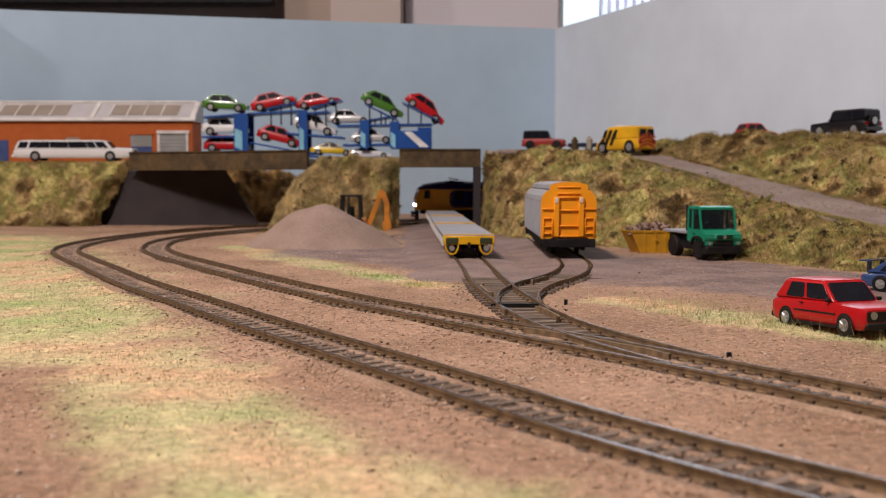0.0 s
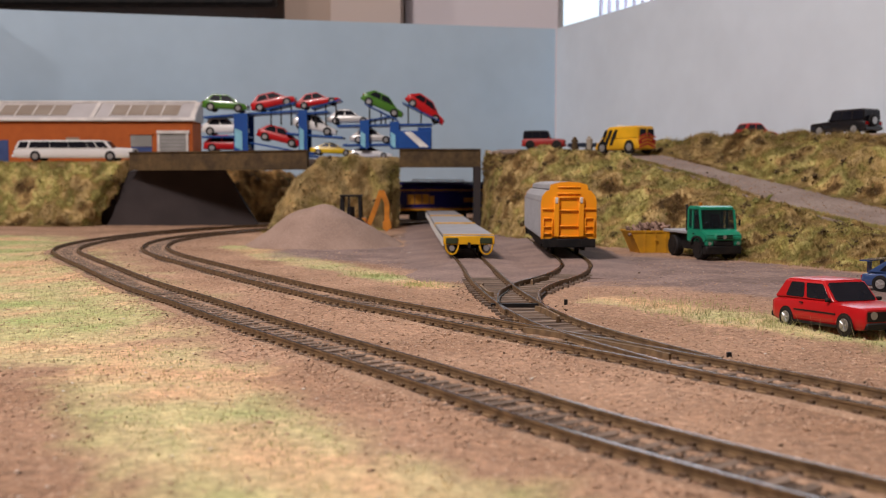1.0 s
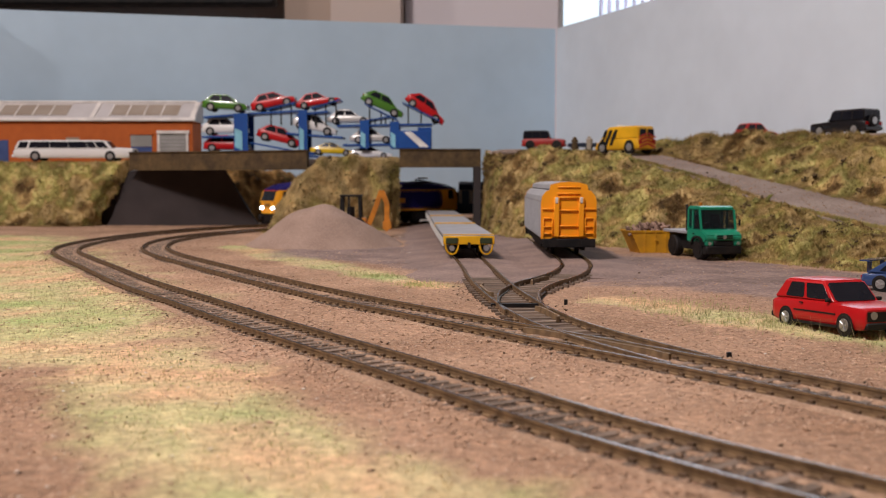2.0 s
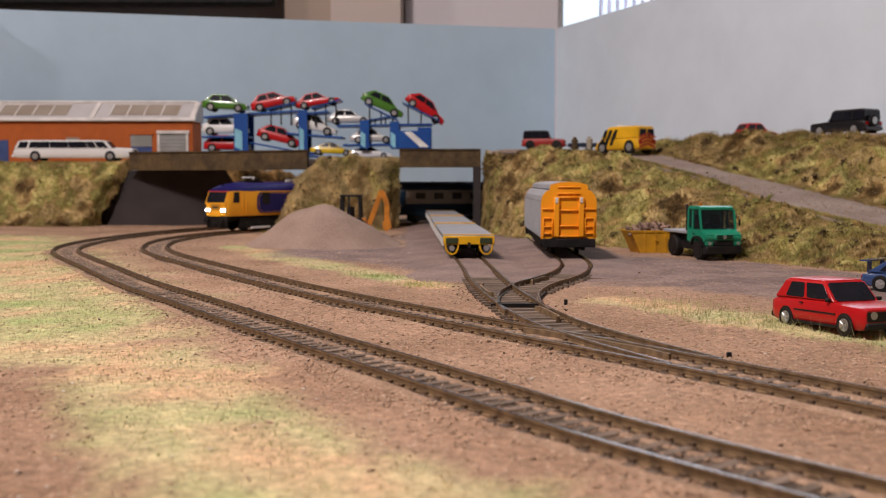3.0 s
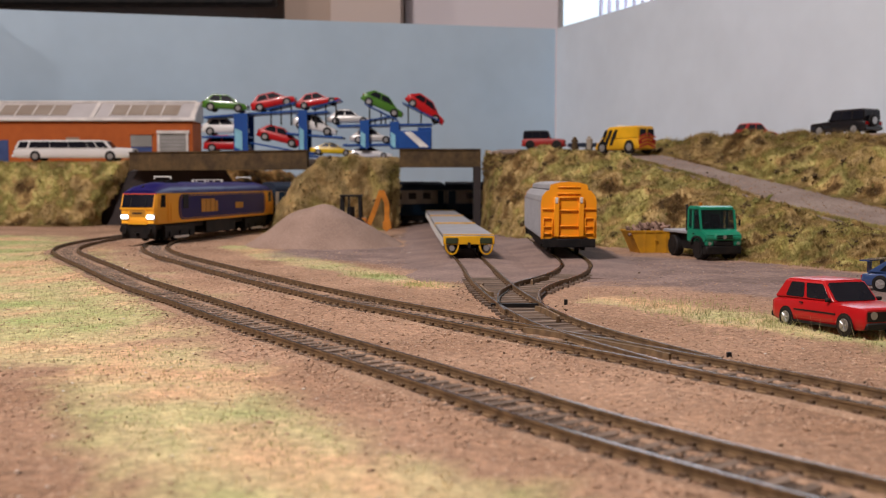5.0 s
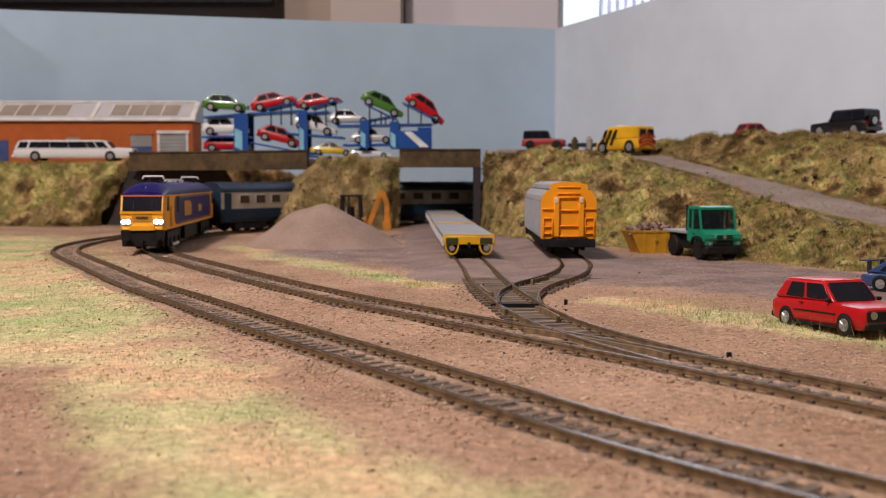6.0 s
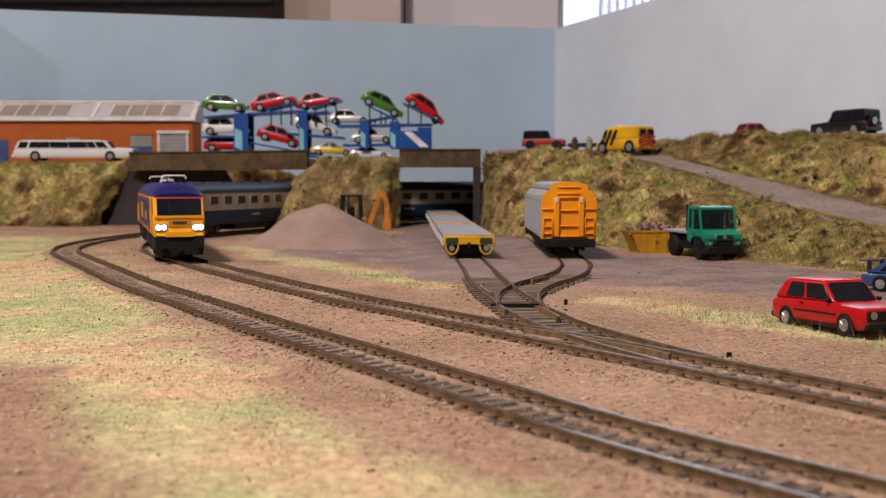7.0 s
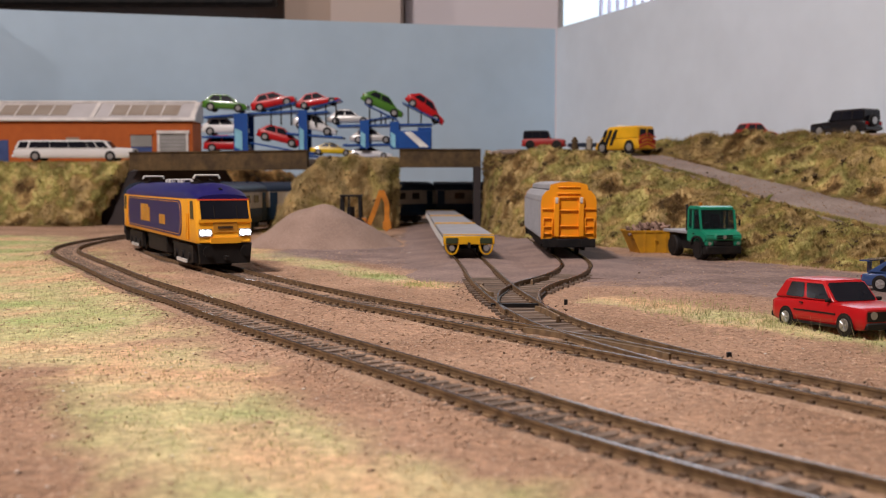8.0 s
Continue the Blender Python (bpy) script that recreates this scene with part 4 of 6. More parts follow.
    return x, z


tx, tz = transporter()
for px, py, up, paint, word, shape in ((403, 119, -3, "car_green", "green", HATCH), (490, 124, 12, "red", "red", HATCH), (567, 127, 9, "red", "red", COUPE), (674, 120, -24, "car_green", "green", HATCH), (747, 114, -34, "red", "red", HATCH),
                                       (402, 78, 0, "car_white", "white", HATCH), (495, 63, -14, "red", "red", HATCH), (557, 83, -13, "car_white", "white", HATCH), (621, 97, 0, "car_silver", "silver", COUPE), (660, 64, 0, "car_silver", "silver", COUPE),
                                       (405, 49, 0, "red", "red", HATCH), (590, 43, -2, "car_yellow", "yellow", SUPER), (656, 37, 0, "car_white", "white", SUPER)):
    low = 0.0155 if shape in (SUPER,) else (0.018 if shape is COUPE else 0.0206)
    car("transported_car", "glossy %s model car %s on the blue transporter" % (word, "tilted" if abs(up) > 5 else "standing level"), "car", 0.0535, 0.0235, low, M[paint],
        rotated(tx(px), 1.213, tz(py) + 0.0008, 0, up), MODERN if shape is HATCH else shape, group="cars on the transporter")


# ---------------------------------------------------------------- wagons
def wagon_wheels(t, x, r=0.0058, half=GAUGE / 2):
    bm = bmesh.new()
    for s in (-1, 1):
        cyl(bm, r, (x, s * half - 0.0012, r - 0.0), (x, s * half + 0.0012, r), 20)
    cyl(bm, 0.0012, (x, -half, r), (x, half, r), 8)
    part("wheelset", bm, M["black"], t)


def buffer_pair(t, x, way, z=0.0125, m=None):
    for s in (-1, 1):
        bm = bmesh.new()
        cyl(bm, 0.0016, (x, s * 0.0105, z), (x + way * 0.004, s * 0.0105, z), 10)
        cyl(bm, 0.0030, (x + way * 0.004, s * 0.0105, z), (x + way * 0.0048, s * 0.0105, z), 14)
        part("buffer", bm, m or M["black"], t)


def flat_wagon(L, s_mid):
    t = thing("flat_wagon", "low flat wagon with grey deck and yellow ends on the siding", "wagon", group="flat wagons on the siding")
    W, Z = 0.0335, 0.0145
    bm = bmesh.new()
    box(bm, -L / 2, -W / 2, Z - 0.0014, L / 2, W / 2, Z)
    rounded(bm, 0.0003)
    deck = part("deck", bm, M["deck"], t, "grey deck plate")
    for x in (-L / 2 + 0.002, L / 2 - 0.002):
        bm = bmesh.new()
        box(bm, x - 0.0018, -W / 2, Z + 0.0001, x + 0.0018, W / 2, Z + 0.0005)
        part("end_stripe", bm, M["yellow"], deck, "yellow end stripe")
    for s in (-1, 1):
        bm = bmesh.new()
        box(bm, -L / 2, s * (W / 2 - 0.0012) - 0.0010, Z - 0.0055, L / 2, s * (W / 2 - 0.0012) + 0.0010, Z - 0.0015)
        part("solebar", bm, M["black"], t, "dark side beam")
        for k in range(9):
            bm = bmesh.new()
            x = -L / 2 + L * (k + 0.5) / 9
            box(bm, x - 0.0012, s * W / 2 - 0.0006, Z - 0.0075, x + 0.0012, s * W / 2 + 0.0008, Z - 0.002)
            part("stanchion_pocket", bm, M["white"], t, "white stanchion pocket")
    for way in (-1, 1):
        x = way * L / 2
        bm = bmesh.new()
        box(bm, x - 0.0012, -W / 2, Z - 0.0062, x + 0.0012, W / 2, Z - 0.0006)
        rounded(bm, 0.0003)
        part("headstock", bm, M["yellow"], t, "yellow headstock")
        for s in (-1, 1):
            bm = bmesh.new()
            box(bm, x + way * 0.0013 - 0.0005, s * 0.0112 - 0.0040, Z - 0.0058, x + way * 0.0013 + 0.0008, s * 0.0112 + 0.0040, Z - 0.0018)
            rounded(bm, 0.0004)
            part("end_plate", bm, M["tarp"], t, "dark green oval plate")
            bm = bmesh.new()
            for k in range(9):
                a0, a1 = math.pi + k * math.pi / 9, math.pi + (k + 1) * math.pi / 9
                cyl(bm, 0.0006, (x + way * 0.0016, s * 0.0112 + 0.0042 * math.cos(a0), Z - 0.0066 + 0.006 * math.sin(a0)), (x + way * 0.0016, s * 0.0112 + 0.0042 * math.cos(a1), Z - 0.0066 + 0.006 * math.sin(a1)), 6)
            part("step_loop", bm, M["yellow"], t, "yellow looped shunter step")
            bm = bmesh.new()
            cyl(bm, 0.0018, (x, s * 0.0112, Z - 0.0085), (x + way * 0.003, s * 0.0112, Z - 0.0085), 10)
            part("buffer", bm, M["chrome"], t)
        bm = bmesh.new()
        box(bm, x + way * 0.001, -0.0009, Z - 0.0085, x + way * 0.004, 0.0009, Z - 0.0048)
        part("coupling", bm, M["black"], t)
        bx = way * (L / 2 - 0.026)
        bm = bmesh.new()
        for s in (-1, 1):
            box(bm, bx - 0.019, s * 0.0118 - 0.001, 0.0035, bx + 0.019, s * 0.0118 + 0.001, 0.0095)
        part("bogie_frame", bm, M["black"], t)
        for q in (-0.012, 0.012):
            wagon_wheels(t, bx + q)
    bm = bmesh.new()
    box(bm, -L / 2 + 0.002, -0.006, 0.0075, L / 2 - 0.002, 0.006, Z - 0.0015)
    part("centre_sill", bm, M["black"], t)
    c, d = along(SIDING, s_mid)
    t.matrix_world = Matrix.Translation((c.x, c.y, RAIL_TOP)) @ Matrix.Rotation(math.atan2(d.y, d.x), 4, "Z")
    return t


near = min(range(len(SIDING)), key=lambda i: abs(SIDING[i].y - 0.648)) * STEP
for k in range(3):
    flat_wagon(0.172, near - 0.086 - k * 0.180)


def sliding_van():
    t = thing("covered_van", "covered van with ribbed grey sides and bright orange-yellow ends", "wagon")
    L, W, B, H = 0.163, 0.0358, 0.0125, 0.0495
    w = W / 2
    prof = [(-w, B), (-w, 0.036), (-w * 0.96, 0.040), (-w * 0.80, 0.0435), (-w * 0.70, 0.0440), (-w * 0.66, 0.0475), (-w * 0.35, 0.0490), (0, 0.0495), (w * 0.35, 0.0490), (w * 0.66, 0.0475), (w * 0.70, 0.0440), (w * 0.80, 0.0435), (w * 0.96, 0.040), (w, 0.036), (w, B)]
    bm = bmesh.new()
    prism(bm, prof, -L / 2 + 0.002, L / 2 - 0.002, along="x")
    part("body", bm, M["van_grey"], t, "weathered grey body", False)
    # sliding-door ribs
    for s in (-1, 1):
        for k in range(30):
            x = -L / 2 + 0.006 + (L - 0.012) * k / 29
            bm = bmesh.new()
            box(bm, x - 0.0008, s * w - 0.0002 if s > 0 else s * w - 0.0007, B + 0.001, x + 0.0008, s * w + 0.0007 if s > 0 else s * w + 0.0002, 0.0362)
            part("door_rib", bm, M["van_grey"], t)
        bm = bmesh.new()
        box(bm, -L / 2 + 0.003, s * w * 0.985 - 0.0006, 0.0365, L / 2 - 0.003, s * w * 0.985 + 0.0006, 0.0376)
        part("door_track", bm, M["van_grey"], t)
        bm = bmesh.new()
        box(bm, -L / 2 + 0.004, s * w * 0.68 - 0.0005, 0.0436, L / 2 - 0.004, s * w * 0.68 + 0.0016, 0.0446)
        part("gutter", bm, M["black"], t, "dark roof gutter")
    for way in (-1, 1):
        e = way * L / 2
        bm = bmesh.new()
        prism(bm, [(y * 1.012, B - 0.0004 + (z - B) * 1.008) for y, z in prof], e - way * 0.002, e, along="x")
        end = part("end_panel", bm, M["orange"], t, "orange-yellow steel end", False)

        def rib(y0, z0, y1, z1, d=0.0012, m=None, name="end_rib"):
            bm = bmesh.new()
            box(bm, min(e, e + way * d), y0, z0, max(e, e + way * d), y1, z1)
            rounded(bm, 0.0003)
            part(name, bm, m or M["orange"], end)

        for s in (-1, 1):
            y = s * w * 0.45
            rib(y - 0.0017, B + 0.001, y + 0.0017, 0.0392, 0.0022)
            rib(y - 0.0009, 0.0352, y + 0.0009, 0.0392, 0.0026, M["trim_white"], "lamp_bracket")
            rib(min(s * w * 0.50, s * w * 0.97), 0.0310, max(s * w * 0.50, s * w * 0.97), 0.0322)
            # corner step rails
            for q in (0.60, 0.92):
                rib(s * w * q - 0.0004, B + 0.001, s * w * q + 0.0004, 0.0255, 0.0014, name="handrail")
            for z in (B + 0.003, B + 0.0075, 0.0255):
                rib(min(s * w * 0.60, s * w * 0.92), z - 0.0004, max(s * w * 0.60, s * w * 0.92), z + 0.0004, 0.0014, name="handrail")
        for z in (B + 0.0008, 0.0200, 0.0302, 0.0386):
            rib(-w * 0.36, z, w * 0.36, z + 0.0009, 0.0014)
        rib(-w * 0.42, 0.0412, w * 0.42, 0.0421, 0.001)
        rib(-w * 0.42, 0.0455, w * 0.42, 0.0462, 0.001)
        bm = bmesh.new()
        box(bm, min(e, e + way * 0.003), -w * 0.96, 0.0066, max(e, e + way * 0.003), w * 0.96, B - 0.0004)
        rounded(bm, 0.0004)
        part("headstock", bm, M["black"], t)
        buffer_pair(t, e + way * 0.003, way, 0.0102)
        wx = way * 0.052
        bm = bmesh.new()
        for s in (-1, 1):
            box(bm, wx - 0.013, s * 0.0118 - 0.001, 0.0034, wx + 0.013, s * 0.0118 + 0.001, 0.0085)
        part("axle_guard", bm, M["black"], t)
        wagon_wheels(t, wx, 0.0062)
    bm = bmesh.new()
    box(bm, -L / 2 + 0.004, -w * 0.9, 0.0075, L / 2 - 0.004, w * 0.9, B)
    box(bm, -0.030, -w * 0.78, 0.0035, 0.030, w * 0.78, 0.0075)
    part("underframe", bm, M["black"], t)
    t.matrix_world = Matrix.Translation((0.0835, 0.727, RAIL_TOP)) @ Matrix.Rotation(radians(-91), 4, "Z")


sliding_van()


# ---------------------------------------------------------------- works lorry, skip, digger, sand heap
def works_lorry():
    t = thing("works_lorry", "green works lorry with a flat grey load bed by the bank", "lorry")
    g = M["green_lorry"]
    w = 0.0135

    def slab(name, outline, y0, y1, m, parent, label="", soft=0.0):
        bm = bmesh.new()
        prism(bm, outline, y0, y1)
        if soft:
            rounded(bm, soft, 2)
        return part(name, bm, m, parent, label)

    # lower cab with the short sloping bonnet
    cab = slab("cab", [(0.002, 0.0115), (0.0262, 0.0115), (0.0288, 0.0135), (0.0290, 0.0165), (0.0278, 0.0182), (0.0210, 0.0208), (0.002, 0.0208)], -w, w, g, t, "green cab", 0.0008)
    slab("back_wall", [(0.0020, 0.0205), (0.0030, 0.0205), (0.0034, 0.0345), (0.0026, 0.0345)], -w * 0.97, w * 0.97, g, cab)
    slab("roof", [(0.0018, 0.0338), (0.0188, 0.0334), (0.0192, 0.0346), (0.0170, 0.0362), (0.0030, 0.0362)], -w * 0.95, w * 0.95, g, cab, "green cab roof", 0.0007)
    for s in (-1, 1):
        y = s * w * 0.95
        for name, a, b in (("windscreen_pillar", (0.0212, 0.0204), (0.0186, 0.0338)), ("door_pillar", (0.0098, 0.0204), (0.0098, 0.0338)), ("rear_pillar", (0.0034, 0.0204), (0.0036, 0.0338))):
            bm = bmesh.new()
            loft(bm, [[(x - 0.0007, y - 0.0006, z), (x + 0.0007, y - 0.0006, z), (x + 0.0007, y + 0.0006, z), (x - 0.0007, y + 0.0006, z)] for x, z in (a, b)])
            part(name, bm, g, cab, "", False)
        slab("side_window", [(0.0105, 0.0206), (0.0204, 0.0206), (0.0180, 0.0337), (0.0105, 0.0337)], y - 0.0001, y + 0.0001, M["cab_glass"], cab, "smoky side window")
        slab("quarter_window", [(0.0042, 0.0226), (0.0091, 0.0226), (0.0091, 0.0337), (0.0042, 0.0337)], y - 0.0001, y + 0.0001, M["cab_glass"], cab, "smoky side window")
        bm = bmesh.new()
        cyl(bm, 0.0003, (0.0200, s * w, 0.0235), (0.0212, s * (w + 0.0022), 0.0245), 6)
        box(bm, 0.0206, s * (w + 0.0024) - 0.0006, 0.0228, 0.0214, s * (w + 0.0024) + 0.0006, 0.0272)
        part("door_mirror", bm, M["black"], cab)
        bm = bmesh.new()
        box(bm, 0.0262, s * 0.0104 - 0.0028, 0.0098, 0.0288, s * 0.0104 + 0.0028, 0.0132)
        rounded(bm, 0.0006, 2)
        housing = part("lamp_housing", bm, g, cab)
        bm = bmesh.new()
        cyl(bm, 0.0012, (0.0285, s * 0.0106, 0.0115), (0.0292, s * 0.0106, 0.0115), 12)
        part("headlight", bm, M["chrome"], housing, "clear headlight")
        slab("mudguard", [(0.0092, 0.0100), (0.0105, 0.0142), (0.0150, 0.0162), (0.0205, 0.0162), (0.0245, 0.0142), (0.0262, 0.0100), (0.0250, 0.0098), (0.0230, 0.0130), (0.0200, 0.0148), (0.0155, 0.0148), (0.0115, 0.0130), (0.0105, 0.0098)],
             s * w * 0.99 - 0.0012, s * w * 0.99 + 0.0012, M["black"], t)
        slab("door_handle", [(0.0108, 0.0172), (0.0130, 0.0172), (0.0130, 0.0178), (0.0108, 0.0178)], s * (w + 0.0002) - 0.0002, s * (w + 0.0002) + 0.0002, M["black"], cab)
        for x in (0.0175, -0.0190):
            bm = bmesh.new()
            cyl(bm, 0.0075, (x, s * 0.0135, 0.0075), (x, s * 0.0075, 0.0075), 22)
            rounded(bm, 0.0007)
            wheel = part("wheel", bm, M["black"], t)
            bm = bmesh.new()
            cyl(bm, 0.0040, (x, s * 0.0138, 0.0075), (x, s * 0.0120, 0.0075), 16)
            part("hub", bm, M["black"], wheel)
        slab("seat", [(0.0050, 0.0150), (0.0110, 0.0150), (0.0110, 0.0220), (0.0070, 0.0225), (0.0062, 0.0300), (0.0045, 0.0300)], s * 0.0062 - 0.0032, s * 0.0062 + 0.0032, M["black"], cab, "dark cab seat", 0.0005)
    bm = bmesh.new()
    loft(bm, [[(x - 0.0002, y, z), (x, y, z), (x, -y, z), (x - 0.0002, -y, z)] for x, y, z in ((0.0211, w * 0.90, 0.0206), (0.0187, w * 0.88, 0.0336))])
    part("windscreen", bm, M["cab_glass"], cab, "smoky windscreen", False)
    bm = bmesh.new()
    cyl(bm, 0.0024, (0.0160, -0.0060, 0.0238), (0.0172, -0.0060, 0.0228), 14)
    part("steering_wheel", bm, M["black"], cab)
    bm = bmesh.new()
    box(bm, 0.0280, -0.0066, 0.0138, 0.0296, 0.0066, 0.0176)
    rounded(bm, 0.0004)
    grille = part("grille", bm, g, cab)
    for k in range(2):
        bm = bmesh.new()
        box(bm, 0.0295, -0.0058, 0.0146 + k * 0.0015, 0.0299, 0.0058, 0.0154 + k * 0.0015)
        part("slat", bm, M["black"], grille)
    bm = bmesh.new()
    cyl(bm, 0.0013, (0.0296, 0, 0.0157), (0.0301, 0, 0.0157), 16)
    part("badge", bm, M["chrome"], grille, "round silver badge")
    bm = bmesh.new()
    box(bm, 0.0240, -w * 0.98, 0.0042, 0.0292, w * 0.98, 0.0097)
    box(bm, 0.0250, -0.0072, 0.0097, 0.0290, 0.0072, 0.0134)
    rounded(bm, 0.0006)
    part("bumper", bm, M["black"], t, "black bumper and front apron")
    bm = bmesh.new()
    box(bm, -0.0335, -w, 0.0168, 0.0010, w, 0.0188)
    rounded(bm, 0.0003)
    part("load_bed", bm, M["deck"], t, "flat pale grey load bed")
    bm = bmesh.new()
    box(bm, -0.031, -0.0095, 0.006, 0.026, 0.0095, 0.0167)
    part("chassis", bm, M["black"], t)
    bm = bmesh.new()
    cyl(bm, 0.0011, (0.0004, -w * 0.9, 0.019), (0.0004, -w * 0.9, 0.0345), 10)
    cyl(bm, 0.0009, (0.0004, -w * 0.9, 0.0345), (-0.0010, -w * 0.9, 0.0368), 10)
    part("exhaust", bm, M["black"], t, "black upright exhaust stack")
    bm = bmesh.new()
    cyl(bm, 0.0012, (0.0055, -0.0050, 0.0361), (0.0055, -0.0050, 0.0385), 10)
    part("beacon", bm, M["digger"], t, "amber roof beacon")
    t.matrix_world = rotated(0.1815, 0.690, 0.001, -76)


M["cab_glass"] = mat("smoky_glass", (0.02, 0.025, 0.03), 0.06, shine=0.5)
M["cab_glass"].node_tree.nodes["Principled BSDF"].inputs["Alpha"].default_value = 0.42
works_lorry()


def skip():
    t = thing("skip", "worn yellow builder's skip heaped with rubble beside the bank", "skip")
    w = 0.012
    bm = bmesh.new()
    prism(bm, [(-0.011, 0.0), (0.011, 0.0), (0.0185, 0.0165), (-0.0185, 0.0165)], -w, w)
    for f in [f for f in bm.faces if f.normal.z > 0.9 or all(abs(v.co.z - 0.0165) < 1e-6 for v in f.verts)]:
        bm.faces.remove(f)
    body = part("body", bm, M["skip"], t, "", False)
    sol = body.modifiers.new("thickness", "SOLIDIFY")
    sol.thickness, sol.offset = 0.0008, 0
    for s in (-1, 1):
        bm = bmesh.new()
        box(bm, -0.019, s * w - 0.0008, 0.0155, 0.019, s * w + 0.0008, 0.0170)
        part("rim", bm, M["skip"], t)
        for x in (-0.008, 0.0, 0.008):
            bm = bmesh.new()
            box(bm, x - 0.0005, s * w - 0.0007, 0.001, x + 0.0005, s * w + 0.0009, 0.0155)
            part("rib", bm, M["skip"], t)
        bm = bmesh.new()
        cyl(bm, 0.0010, (0.0, s * w, 0.010), (0.0, s * (w + 0.0018), 0.010), 10)
        part("lifting_lug", bm, M["skip"], t)
    t.matrix_world = rotated(0.1555, 0.742, 0.0008, 8)
    rng = random.Random(5)
    verts, faces = [], []
    for k in range(130):
        x, y = rng.uniform(-0.016, 0.016), rng.uniform(-0.010, 0.010)
        top = 0.0145 + 0.0075 * (1 - (x / 0.017) ** 2) * (1 - (y / 0.011) ** 2) * rng.uniform(0.55, 1)
        m = Matrix.Translation((x, y, top)) @ Euler((rng.uniform(0, 6), rng.uniform(0, 6), rng.uniform(0, 6))).to_matrix().to_4x4()
        a, b, c = rng.uniform(0.001, 0.0045), rng.uniform(0.0005, 0.0014), rng.uniform(0.0004, 0.001)
        n = len(verts)
        verts += [tuple(m @ Vector((i * a, j * b, q * c))) for i in (-1, 1) for j in (-1, 1) for q in (-1, 1)]
        faces += [tuple(n + i for i in f) for f in ((0, 1, 3, 2), (4, 6, 7, 5), (0, 4, 5, 1), (2, 3, 7, 6), (0, 2, 6, 4), (1, 5, 7, 3))]
    me = bpy.data.meshes.new("rubble")
    me.from_pydata(verts, [], faces)
    me.materials.append(M["rubble"])
    ob = tagged(new("rubble", me), "broken timber and stone rubble heaped in the skip", "rubble", kind="stuff")
    ob.matrix_world = t.matrix_world.copy()


skip()


def sand_heap():
    verts, faces = [], []
    n, rings = 72, 26
    for j in range(rings + 1):
        r = j / rings
        for i in range(n):
            a = i * math.tau / n
            rx = 0.066 * (1 + 0.06 * noise.noise((math.cos(a) * 1.5, math.sin(a) * 1.5, 4)))
            h = 0.0385 * (math.hypot(1.0, 0.13) - math.hypot(r, 0.13)) / (math.hypot(1.0, 0.13)) + 0.0008 * (1 - r)
            x, y = rx * r * math.cos(a), rx * r * math.sin(a)
            h += 0.0075 * math.exp(-(((x + 0.032) / 0.015) ** 2 + (y / 0.03) ** 2)) * (1 - r)
            h += (0.0010 * noise.noise((x * 60, y * 60, 0)) + 0.0004 * noise.noise((x * 300, y * 300, 0))) * (1 - r * 0.6)
            verts.append((x, y, h - 0.0006))
        if j:
            faces += [((j - 1) * n + i, j * n + i, j * n + (i + 1) % n, (j - 1) * n + (i + 1) % n) for i in range(n)]
    me = bpy.data.meshes.new("sand_heap")
    me.from_pydata(verts, [], faces)
    me.materials.append(M["heap"])
    me.shade_smooth()
    ob = tagged(new("sand_heap", me), "conical heap of pinkish fine sand on the yard", "sand heap", kind="stuff")
    ob.location = (-0.101, 0.832, 0.001)


sand_heap()


